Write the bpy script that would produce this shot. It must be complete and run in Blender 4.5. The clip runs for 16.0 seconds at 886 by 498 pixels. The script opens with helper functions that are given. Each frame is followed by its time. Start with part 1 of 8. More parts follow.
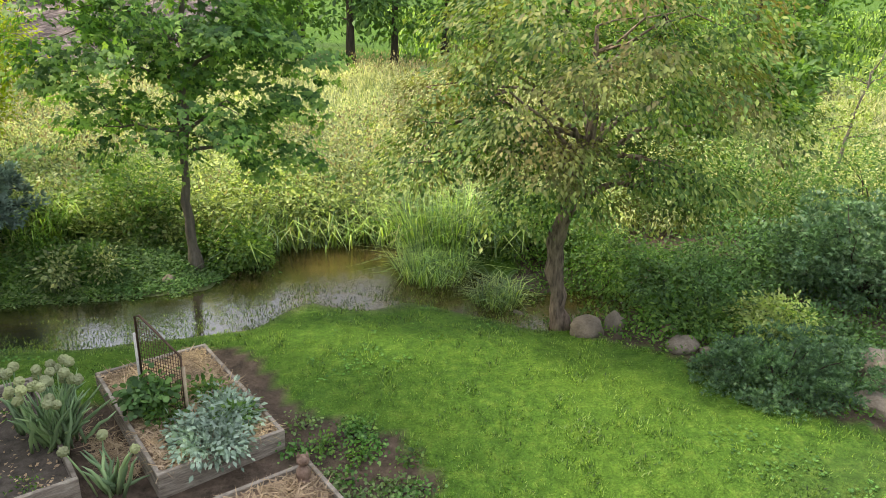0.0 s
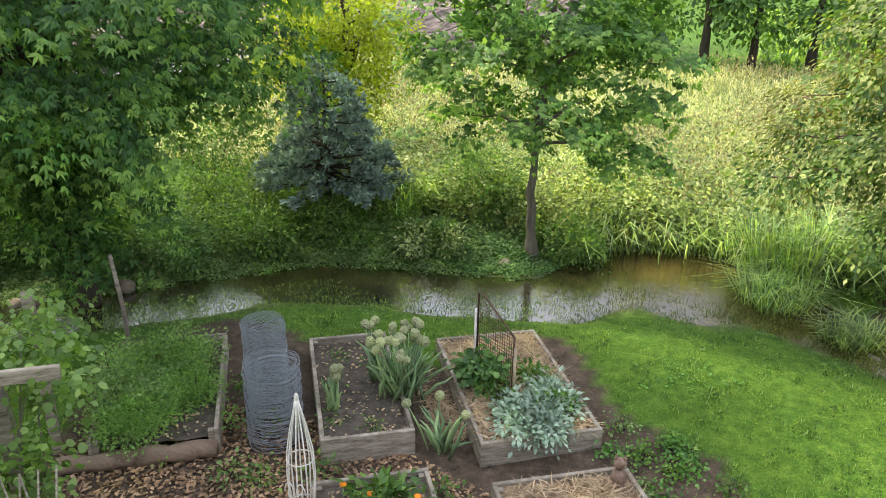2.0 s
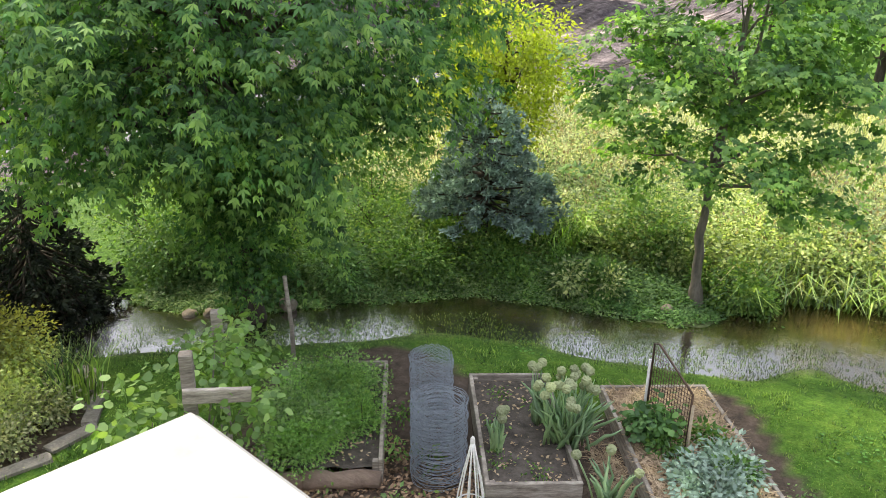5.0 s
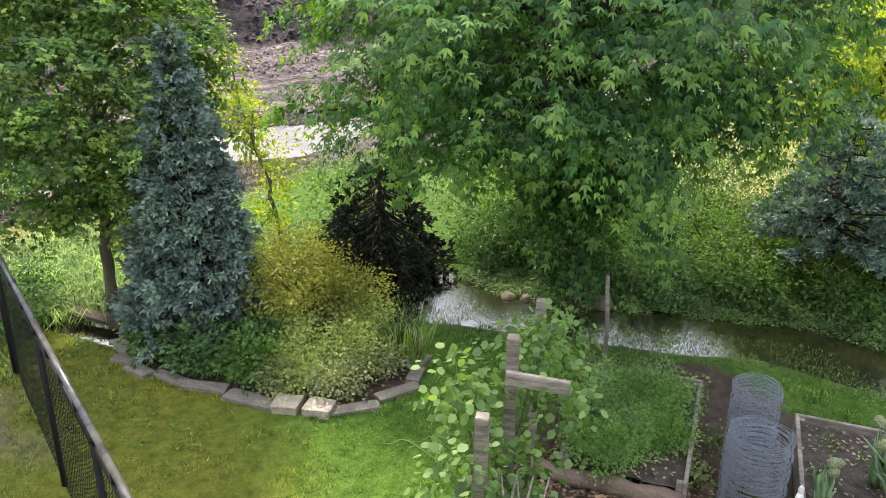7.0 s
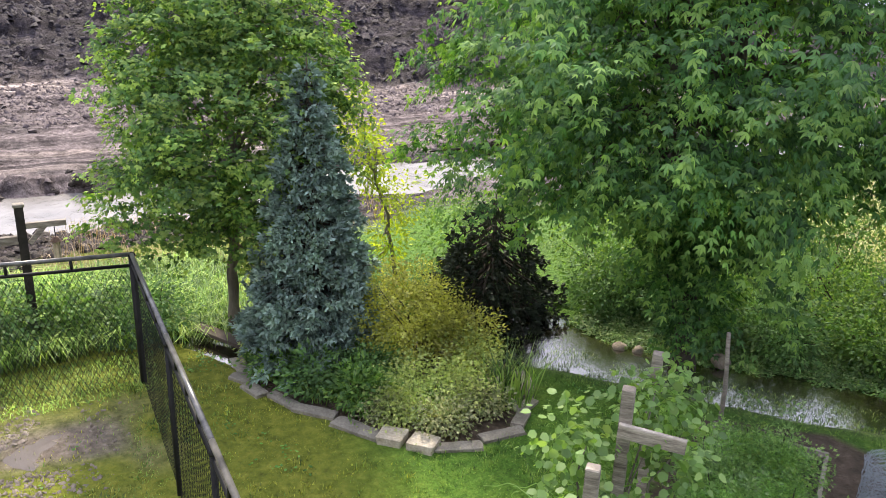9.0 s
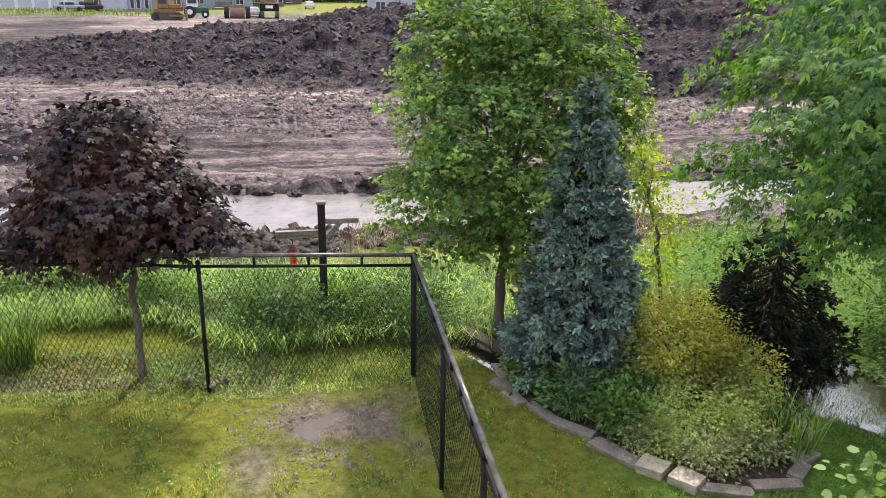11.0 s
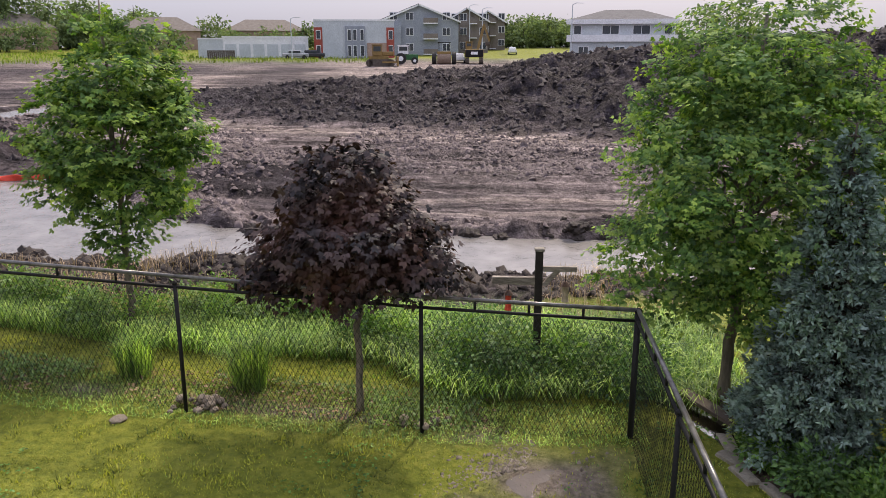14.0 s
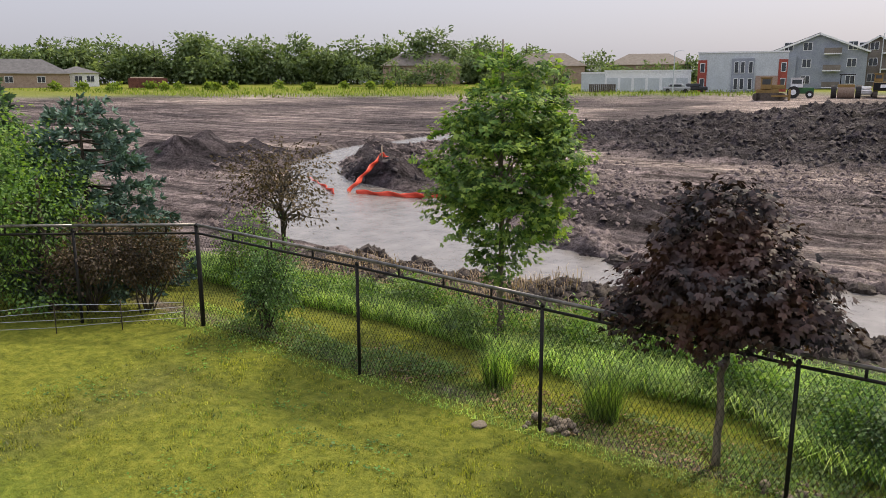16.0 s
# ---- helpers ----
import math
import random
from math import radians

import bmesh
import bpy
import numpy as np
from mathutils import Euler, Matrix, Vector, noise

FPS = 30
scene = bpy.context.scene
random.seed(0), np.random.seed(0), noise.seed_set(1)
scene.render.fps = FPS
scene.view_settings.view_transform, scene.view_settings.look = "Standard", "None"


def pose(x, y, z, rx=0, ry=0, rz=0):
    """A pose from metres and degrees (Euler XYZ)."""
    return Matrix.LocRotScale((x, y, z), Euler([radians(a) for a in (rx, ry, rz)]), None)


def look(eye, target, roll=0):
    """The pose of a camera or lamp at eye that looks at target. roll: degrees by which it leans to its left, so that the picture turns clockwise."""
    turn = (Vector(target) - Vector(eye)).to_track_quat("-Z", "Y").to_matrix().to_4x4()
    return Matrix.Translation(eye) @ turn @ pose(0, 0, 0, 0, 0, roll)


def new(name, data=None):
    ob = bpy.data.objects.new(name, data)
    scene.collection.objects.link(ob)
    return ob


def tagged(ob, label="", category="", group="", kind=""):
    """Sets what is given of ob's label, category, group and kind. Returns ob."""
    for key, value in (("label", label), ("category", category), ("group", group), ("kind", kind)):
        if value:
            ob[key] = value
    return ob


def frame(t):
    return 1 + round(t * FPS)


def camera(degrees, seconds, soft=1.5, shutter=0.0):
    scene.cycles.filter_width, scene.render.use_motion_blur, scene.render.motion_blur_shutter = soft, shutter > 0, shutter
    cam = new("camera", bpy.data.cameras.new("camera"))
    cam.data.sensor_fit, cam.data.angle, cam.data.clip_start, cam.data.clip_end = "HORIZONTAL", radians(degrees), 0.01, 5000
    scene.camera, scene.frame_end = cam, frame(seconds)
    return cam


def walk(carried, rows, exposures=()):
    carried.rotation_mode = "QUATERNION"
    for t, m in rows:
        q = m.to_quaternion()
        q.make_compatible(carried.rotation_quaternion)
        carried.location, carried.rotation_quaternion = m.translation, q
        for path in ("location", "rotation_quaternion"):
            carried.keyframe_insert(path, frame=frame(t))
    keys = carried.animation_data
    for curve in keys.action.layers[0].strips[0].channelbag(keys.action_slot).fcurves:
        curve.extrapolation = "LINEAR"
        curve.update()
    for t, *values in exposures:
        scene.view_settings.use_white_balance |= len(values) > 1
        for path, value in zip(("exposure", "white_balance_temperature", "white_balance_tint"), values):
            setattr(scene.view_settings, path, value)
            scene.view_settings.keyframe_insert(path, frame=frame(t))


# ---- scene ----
cam = camera(59.9, 16.0, soft=0.6)
PATH = [
    (0, (-0.058, -0.946, 4.304), (0.19, 0.901, 3.578), 1.8),
    (0.5, (-0.114, -0.947, 4.302), (-0.063, 0.913, 3.568), 1.5),
    (1, (-0.178, -0.954, 4.301), (-0.384, 0.891, 3.559), 0.8),
    (1.5, (-0.249, -0.968, 4.302), (-0.654, 0.843, 3.558), 0.7),
    (2, (-0.324, -0.991, 4.304), (-0.87, 0.784, 3.56), 0.8),
    (2.5, (-0.399, -1.015, 4.306), (-1.008, 0.739, 3.561), 0.3),
    (3, (-0.48, -1.029, 4.309), (-1.168, 0.697, 3.568), 1.4),
    (3.2, (-0.516, -1.029, 4.31), (-1.223, 0.691, 3.574), 1.3),
    (5.3, (-0.923, -0.984, 4.36), (-1.826, 0.668, 3.684), 1.6),
    (5.5, (-0.954, -0.987, 4.36), (-1.917, 0.63, 3.684), 2.5),
    (6, (-1.015, -1.017, 4.359), (-2.104, 0.51, 3.667), 2.9),
    (6.5, (-1.065, -1.06, 4.358), (-2.305, 0.338, 3.647), 1.4),
    (7, (-1.092, -1.09, 4.359), (-2.538, 0.096, 3.649), 0.9),
    (7.5, (-1.102, -1.112, 4.359), (-2.602, 0.014, 3.665), 1.8),
    (8, (-1.111, -1.132, 4.359), (-2.658, -0.049, 3.698), 1.1),
    (8.5, (-1.123, -1.152, 4.358), (-2.709, -0.119, 3.713), 1.5),
    (9, (-1.128, -1.175, 4.361), (-2.761, -0.198, 3.745), 1.8),
    (9.5, (-1.141, -1.207, 4.365), (-2.838, -0.333, 3.769), 1.3),
    (10, (-1.17, -1.25, 4.368), (-2.948, -0.551, 3.778), 0.6),
    (10.2, (-1.185, -1.274, 4.369), (-2.998, -0.666, 3.78), 0.3),
    (12.3, (-1.385, -1.571, 4.393), (-3.267, -1.289, 3.778), 1.1),
    (12.5, (-1.404, -1.598, 4.393), (-3.285, -1.319, 3.775), 0.9),
    (13, (-1.449, -1.659, 4.396), (-3.361, -1.412, 3.864), 1.0),
    (13.5, (-1.487, -1.716, 4.398), (-3.414, -1.526, 3.899), 1.2),
    (14, (-1.512, -1.77, 4.398), (-3.446, -1.87, 3.9), 0.0),
    (14.5, (-1.519, -1.812, 4.398), (-3.415, -2.218, 3.907), -0.9),
    (15, (-1.511, -1.844, 4.4), (-3.336, -2.522, 3.942), -1.0),
    (15.5, (-1.503, -1.858, 4.401), (-3.241, -2.752, 3.978), -0.9),
    (16, (-1.502, -1.865, 4.404), (-3.196, -2.845, 3.988), -0.2),
]
walk(cam, [(t, look(eye, target, roll)) for t, eye, target, roll in PATH], [(0.0, 0.74, 6450, 13), (2.5, 1.02, 6300, 12), (5.5, 1.06, 6200, 15), (8.7, 1.08, 6000, 20), (10.0, 0.86, 6000, 21), (12.5, 0.60, 6100, 23), (13.5, 0.32, 6100, 24), (14.5, 0.22, 6200, 23), (16.0, 0.18, 6400, 19)])

# ---- light ----
SUN_AZ = Vector((-0.95, 0.31, 0.0)).normalized()
SUN_EL = radians(46)
sun_dir = Vector((SUN_AZ.x * math.cos(SUN_EL), SUN_AZ.y * math.cos(SUN_EL), math.sin(SUN_EL)))
world = bpy.data.worlds.new("sky")
scene.world = world
world.use_nodes = True
wn, wl = world.node_tree.nodes, world.node_tree.links
sky = wn.new("ShaderNodeTexSky")
sky.sky_type = "NISHITA"
sky.sun_disc = False
sky.sun_elevation = SUN_EL
sky.sun_rotation = math.atan2(SUN_AZ.x, SUN_AZ.y)
sky.air_density, sky.dust_density, sky.ozone_density = 1.0, 4.0, 1.0
haze = wn.new("ShaderNodeMix")
haze.data_type = "RGBA"
haze.inputs["Factor"].default_value = 0.72
zenith = wn.new("ShaderNodeTexGradient")
upward = wn.new("ShaderNodeMapping")
upward.inputs["Rotation"].default_value = (0, radians(90), 0)
spot = wn.new("ShaderNodeTexCoord")
wl.new(spot.outputs["Generated"], upward.inputs["Vector"])
wl.new(upward.outputs["Vector"], zenith.inputs["Vector"])
veil = wn.new("ShaderNodeValToRGB")
veil.color_ramp.elements[0].color = (4.1, 4.3, 4.6, 1)
veil.color_ramp.elements[1].color = (12.0, 12.3, 12.8, 1)
wl.new(zenith.outputs["Fac"], veil.inputs["Fac"])
wl.new(veil.outputs["Color"], haze.inputs["B"])
wl.new(sky.outputs["Color"], haze.inputs["A"])
wl.new(haze.outputs["Result"], wn["Background"].inputs["Color"])
wn["Background"].inputs["Strength"].default_value = 0.118
sun = new("sun", bpy.data.lights.new("sun", "SUN"))
sun.data.energy, sun.data.angle, sun.data.color = 3.7, radians(4.0), (1.0, 0.88, 0.60)
sun.matrix_world = look(sun_dir * 200, (0, 0, 0))

rng = np.random.default_rng(7)


# ---- materials ----
def node_mat(name):
    m = bpy.data.materials.new(name)
    m.use_nodes = True
    nt = m.node_tree
    return m, nt.nodes, nt.links, nt.nodes["Principled BSDF"]


def ramp(nodes, links, fac, stops):
    r = nodes.new("ShaderNodeValToRGB")
    while len(r.color_ramp.elements) < len(stops):
        r.color_ramp.elements.new(0.5)
    for e, (p, c) in zip(r.color_ramp.elements, stops):
        e.position, e.color = p, (*c, 1)
    links.new(fac, r.inputs["Fac"])
    return r.outputs["Color"]


def noise_tex(nodes, links, scale, detail=4.0, rough=0.6, coord="Object", stretch=None, dist=0.0):
    tc = nodes.new("ShaderNodeTexCoord")
    n = nodes.new("ShaderNodeTexNoise")
    n.inputs["Scale"].default_value, n.inputs["Detail"].default_value = scale, detail
    n.inputs["Roughness"].default_value, n.inputs["Distortion"].default_value = rough, dist
    src = tc.outputs[coord]
    if stretch:
        mp = nodes.new("ShaderNodeMapping")
        mp.inputs["Scale"].default_value = stretch
        links.new(src, mp.inputs["Vector"])
        src = mp.outputs["Vector"]
    links.new(src, n.inputs["Vector"])
    return n.outputs["Fac"]


def mix(nodes, links, fac, a, b, mode="MIX"):
    x = nodes.new("ShaderNodeMix")
    x.data_type, x.blend_type = "RGBA", mode
    for key, v in (("Factor", fac), ("A", a), ("B", b)):
        if isinstance(v, (int, float)):
            x.inputs[key].default_value = v
        elif isinstance(v, tuple):
            x.inputs[key].default_value = (*v, 1)
        else:
            links.new(v, x.inputs[key])
    return x.outputs["Result"]


def bump(nodes, links, height, strength, dist, bsdf):
    b = nodes.new("ShaderNodeBump")
    b.inputs["Strength"].default_value, b.inputs["Distance"].default_value = strength, dist
    links.new(height, b.inputs["Height"])
    links.new(b.outputs["Normal"], bsdf.inputs["Normal"])


def leaf_mat(name, dark, mid, light, trans=0.32, gloss=0.025, scale=2.0, tint=None, spread=(0.18, 0.82)):
    """Leaf: diffuse, translucent and a thin gloss; each leaf has a tone of its own."""
    m = bpy.data.materials.new(name)
    m.use_nodes = True
    nt = m.node_tree
    nodes, links = nt.nodes, nt.links
    nodes.remove(nodes["Principled BSDF"])
    geo = nodes.new("ShaderNodeNewGeometry")
    # tip: paler new growth outside, darker inside, painting depth into the crown
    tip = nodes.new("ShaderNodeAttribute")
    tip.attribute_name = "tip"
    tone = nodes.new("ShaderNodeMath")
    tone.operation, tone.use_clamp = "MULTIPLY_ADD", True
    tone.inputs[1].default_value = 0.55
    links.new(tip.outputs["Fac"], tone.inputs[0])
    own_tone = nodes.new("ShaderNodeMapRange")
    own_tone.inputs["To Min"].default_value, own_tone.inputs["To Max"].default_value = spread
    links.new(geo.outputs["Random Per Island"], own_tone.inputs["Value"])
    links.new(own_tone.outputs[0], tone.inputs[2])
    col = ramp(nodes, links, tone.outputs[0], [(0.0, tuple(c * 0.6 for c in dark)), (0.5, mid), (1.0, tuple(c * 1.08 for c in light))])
    nz = noise_tex(nodes, links, scale, 3)
    col = mix(nodes, links, 0.8, col, ramp(nodes, links, nz, [(0.3, (0.5, 0.5, 0.5)), (0.5, (1, 1, 1)), (0.7, (1.5, 1.5, 1.3))]), "MULTIPLY")
    if tint:
        nz2 = noise_tex(nodes, links, 0.8, 2)
        f = ramp(nodes, links, nz2, [(0.48, (0, 0, 0)), (0.70, (0.6, 0.6, 0.6))])
        col = mix(nodes, links, f, col, tint)
    d = nodes.new("ShaderNodeBsdfDiffuse")
    t = nodes.new("ShaderNodeBsdfTranslucent")
    g = nodes.new("ShaderNodeBsdfGlossy")
    g.inputs["Roughness"].default_value = 0.58
    g.inputs["Color"].default_value = (0.9, 0.95, 1, 1)
    links.new(col, d.inputs["Color"])
    links.new(mix(nodes, links, 1.0, col, (1.25, 1.3, 0.55), "MULTIPLY"), t.inputs["Color"])
    m1, m2 = nodes.new("ShaderNodeMixShader"), nodes.new("ShaderNodeMixShader")
    m1.inputs["Fac"].default_value, m2.inputs["Fac"].default_value = min(0.5, trans * 1.3), gloss
    links.new(d.outputs[0], m1.inputs[1])
    links.new(t.outputs[0], m1.inputs[2])
    links.new(m1.outputs[0], m2.inputs[1])
    links.new(g.outputs[0], m2.inputs[2])
    links.new(m2.outputs[0], nodes["Material Output"].inputs["Surface"])
    return m


def rough_mat(name, stops, scale=6.0, rough=0.8, bump_d=0.01, stretch=None, metal=0.0, spec=0.3, fine=40.0, vary=0.0):
    m, nodes, links, p = node_mat(name)
    nz = noise_tex(nodes, links, scale, 6, 0.65, stretch=stretch)
    nf = noise_tex(nodes, links, fine, 4, 0.6, stretch=stretch)
    col = ramp(nodes, links, nz, stops)
    col = mix(nodes, links, 0.45, col, ramp(nodes, links, nf, [(0.3, (0.6, 0.6, 0.6)), (0.7, (1.3, 1.3, 1.3))]), "MULTIPLY")
    if vary:
        oi = nodes.new("ShaderNodeObjectInfo")
        v = ramp(nodes, links, oi.outputs["Random"], [(0, (1 - vary,) * 3), (1, (1 + vary,) * 3)])
        col = mix(nodes, links, 1.0, col, v, "MULTIPLY")
    links.new(col, p.inputs["Base Color"])
    p.inputs["Roughness"].default_value, p.inputs["Metallic"].default_value = rough, metal
    p.inputs["Specular IOR Level"].default_value = spec
    bump(nodes, links, nf, 0.6, bump_d, p)
    return m


MAPLE = leaf_mat("maple_leaf", (0.053, 0.137, 0.040), (0.117, 0.248, 0.061), (0.276, 0.433, 0.099), 0.33)
SILVER = leaf_mat("silver_maple_leaf", (0.026, 0.082, 0.020), (0.066, 0.172, 0.038), (0.195, 0.330, 0.064), 0.3)
YOUNG = leaf_mat("young_maple_leaf", (0.068, 0.145, 0.046), (0.135, 0.254, 0.062), (0.303, 0.411, 0.091), 0.4)
TALLMAPLE = leaf_mat("tall_maple_leaf", (0.042, 0.104, 0.030), (0.106, 0.216, 0.048), (0.290, 0.400, 0.078), 0.28)
COLUMN = leaf_mat("column_maple_leaf", (0.041, 0.101, 0.027), (0.099, 0.198, 0.043), (0.260, 0.365, 0.068), 0.3)
CRAB = leaf_mat("crabapple_leaf", (0.048, 0.108, 0.030), (0.112, 0.212, 0.050), (0.300, 0.370, 0.105), 0.3, tint=(0.430, 0.270, 0.130))
LIME = leaf_mat("lime_leaf", (0.210, 0.300, 0.018), (0.370, 0.450, 0.024), (0.570, 0.620, 0.040), 0.42)
PURPLE = leaf_mat("purple_leaf", (0.006, 0.004, 0.005), (0.016, 0.009, 0.010), (0.060, 0.034, 0.030), 0.16, 0.035, tint=(0.105, 0.040, 0.024))
BROWNLEAF = leaf_mat("bronze_leaf", (0.036, 0.030, 0.016), (0.070, 0.050, 0.024), (0.135, 0.090, 0.042), 0.2)
SHRUB = leaf_mat("shrub_leaf", (0.045, 0.118, 0.024), (0.108, 0.222, 0.044), (0.245, 0.370, 0.078), 0.33)
DARKSHRUB = leaf_mat("dark_shrub_leaf", (0.042, 0.105, 0.032), (0.100, 0.205, 0.062), (0.205, 0.345, 0.110), 0.3)
GOLD = leaf_mat("gold_shrub_leaf", (0.190, 0.195, 0.036), (0.330, 0.345, 0.058), (0.490, 0.520, 0.095), 0.35)
CHARTREUSE = leaf_mat("perennial_leaf", (0.180, 0.270, 0.070), (0.370, 0.470, 0.140), (0.600, 0.640, 0.280), 0.35)
BLUESPRUCE = leaf_mat("blue_spruce_needle", (0.115, 0.180, 0.155), (0.212, 0.302, 0.265), (0.355, 0.465, 0.420), 0.08, 0.02)
TEALSPRUCE = leaf_mat("teal_spruce_needle", (0.045, 0.095, 0.078), (0.090, 0.160, 0.132), (0.170, 0.260, 0.220), 0.08, 0.02)
GREENSPRUCE = leaf_mat("green_spruce_needle", (0.032, 0.076, 0.032), (0.063, 0.128, 0.058), (0.126, 0.204, 0.094), 0.08, 0.04)
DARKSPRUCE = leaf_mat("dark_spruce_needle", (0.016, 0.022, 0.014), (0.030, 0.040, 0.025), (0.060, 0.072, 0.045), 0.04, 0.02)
PINE = leaf_mat("pine_needle", (0.045, 0.110, 0.048), (0.090, 0.190, 0.076), (0.195, 0.320, 0.120), 0.1, 0.05)
GRASS = leaf_mat("grass_blade", (0.030, 0.075, 0.012), (0.135, 0.255, 0.044), (0.320, 0.430, 0.110), 0.35, 0.05, 1.2, spread=(0, 1))
FEATHER = leaf_mat("feathery_leaf", (0.115, 0.235, 0.068), (0.225, 0.395, 0.115), (0.410, 0.580, 0.210), 0.35)
WEED = leaf_mat("bank_weed_blade", (0.070, 0.160, 0.035), (0.200, 0.350, 0.070), (0.460, 0.600, 0.160), 0.35, 0.03, 0.9, spread=(0, 1))
GREYWEED = leaf_mat("grey_weed_leaf", (0.085, 0.155, 0.055), (0.170, 0.270, 0.100), (0.320, 0.420, 0.180), 0.3)
# Sunlight on the open lawn is put into this yellow blade colour.
SUNLITGRASS = leaf_mat("sunny_grass_blade", (0.055, 0.082, 0.010), (0.245, 0.285, 0.030), (0.480, 0.470, 0.075), 0.35, 0.05, 1.2, spread=(0, 1))
CLOVER = leaf_mat("clover_leaf", (0.06, 0.16, 0.03), (0.10, 0.24, 0.045), (0.17, 0.33, 0.08), 0.3, 0.03, 0.8, spread=(0, 1))
FORB = leaf_mat("meadow_forb_leaf", (0.140, 0.212, 0.076), (0.300, 0.390, 0.155), (0.560, 0.590, 0.300), 0.35, 0.03, 0.6, spread=(0, 1))
MEADOW = leaf_mat("meadow_blade", (0.190, 0.250, 0.100), (0.380, 0.430, 0.190), (0.700, 0.650, 0.380), 0.35, 0.05, 0.5, spread=(0, 1))
REED = leaf_mat("reed_blade", (0.095, 0.200, 0.050), (0.255, 0.415, 0.095), (0.550, 0.680, 0.190), 0.35, 0.07, 0.8, spread=(0, 1))
SEED = leaf_mat("seed_head", (0.262, 0.206, 0.109), (0.371, 0.301, 0.169), (0.503, 0.435, 0.266), 0.25, spread=(0, 1))
SAGE = leaf_mat("sage_leaf", (0.190, 0.280, 0.215), (0.310, 0.420, 0.335), (0.470, 0.585, 0.480), 0.15)
ONION = leaf_mat("onion_leaf", (0.130, 0.245, 0.105), (0.245, 0.385, 0.170), (0.400, 0.540, 0.260), 0.15, 0.08)
ONIONHEAD = leaf_mat("onion_head", (0.260, 0.280, 0.150), (0.330, 0.360, 0.200), (0.420, 0.450, 0.270), 0.2)
VINE = leaf_mat("grape_leaf", (0.090, 0.175, 0.045), (0.175, 0.300, 0.078), (0.330, 0.450, 0.170), 0.38)
STRAW = leaf_mat("straw", (0.250, 0.175, 0.110), (0.410, 0.300, 0.190), (0.580, 0.450, 0.310), 0.1)
DRYLEAF = leaf_mat("dry_leaf", (0.110, 0.068, 0.042), (0.265, 0.170, 0.105), (0.520, 0.360, 0.240), 0.1)
CORAL = leaf_mat("coral_bells_leaf", (0.130, 0.180, 0.070), (0.260, 0.300, 0.140), (0.460, 0.420, 0.270), 0.25)
DEADTWIG = leaf_mat("dead_twig", (0.055, 0.040, 0.026), (0.100, 0.072, 0.046), (0.170, 0.130, 0.085), 0.1)

BARK = rough_mat("grey_bark", [(0.3, (0.085, 0.074, 0.062)), (0.7, (0.235, 0.205, 0.17))], 9, 0.9, 0.02, (1, 1, 0.25))
CRABBARK = rough_mat("crab_bark", [(0.35, (0.06, 0.044, 0.036)), (0.62, (0.32, 0.245, 0.195))], 16, 0.9, 0.07, (1, 1, 0.22), fine=26)
DARKBARK = rough_mat("dark_bark", [(0.3, (0.030, 0.025, 0.020)), (0.7, (0.085, 0.07, 0.055))], 9, 0.9, 0.02, (1, 1, 0.25))
WOOD = rough_mat("weathered_wood", [(0.25, (0.10, 0.082, 0.066)), (0.5, (0.27, 0.235, 0.195)), (0.75, (0.44, 0.395, 0.335))], 4, 0.88, 0.006, (1, 1, 7), fine=16, vary=0.18)
PLANK = rough_mat("old_plank", [(0.25, (0.055, 0.044, 0.035)), (0.75, (0.13, 0.105, 0.088))], 5, 0.85, 0.004)
LOGWOOD = rough_mat("split_log", [(0.25, (0.13, 0.09, 0.065)), (0.75, (0.31, 0.23, 0.18))], 7, 0.9, 0.02, (0.3, 1, 1))
PALEWOOD = rough_mat("pale_wood", [(0.25, (0.33, 0.26, 0.18)), (0.75, (0.52, 0.43, 0.31))], 8, 0.75, 0.003)
STONE = rough_mat("limestone", [(0.25, (0.15, 0.135, 0.11)), (0.75, (0.34, 0.31, 0.26))], 5, 0.9, 0.02, vary=0.18)
PALESTONE = rough_mat("pale_limestone", [(0.25, (0.34, 0.29, 0.22)), (0.75, (0.55, 0.50, 0.41))], 5, 0.9, 0.02)
BOULDER = rough_mat("field_boulder", [(0.25, (0.12, 0.10, 0.08)), (0.75, (0.31, 0.265, 0.215))], 6, 0.9, 0.03, vary=0.2)
BLACK = rough_mat("black_vinyl", [(0.3, (0.008, 0.008, 0.009)), (0.7, (0.015, 0.015, 0.016))], 8, 0.6, 0.001, spec=0.2)
WORN = rough_mat("worn_black_rail", [(0.35, (0.03, 0.03, 0.032)), (0.65, (0.15, 0.145, 0.14))], 7, 0.3, 0.001, spec=0.6)
GALV = rough_mat("galvanised_wire", [(0.3, (0.22, 0.25, 0.29)), (0.7, (0.40, 0.44, 0.50))], 20, 0.5, 0.001, metal=0.3)
WHITE = rough_mat("white_vinyl", [(0.3, (0.27, 0.267, 0.263)), (0.7, (0.32, 0.316, 0.31))], 9, 0.5, 0.001)
WHITEMETAL = rough_mat("white_painted_metal", [(0.3, (0.66, 0.63, 0.59)), (0.7, (0.84, 0.82, 0.79))], 14, 0.5, 0.002)
RUST = rough_mat("rusty_steel", [(0.3, (0.05, 0.03, 0.022)), (0.7, (0.14, 0.085, 0.06))], 14, 0.7, 0.002)
SOIL = rough_mat("garden_soil", [(0.25, (0.036, 0.030, 0.025)), (0.75, (0.15, 0.128, 0.106))], 9, 0.95, 0.03)
STRAWBED = rough_mat("straw_mulch", [(0.25, (0.13, 0.092, 0.06)), (0.75, (0.35, 0.25, 0.175))], 14, 0.95, 0.03)
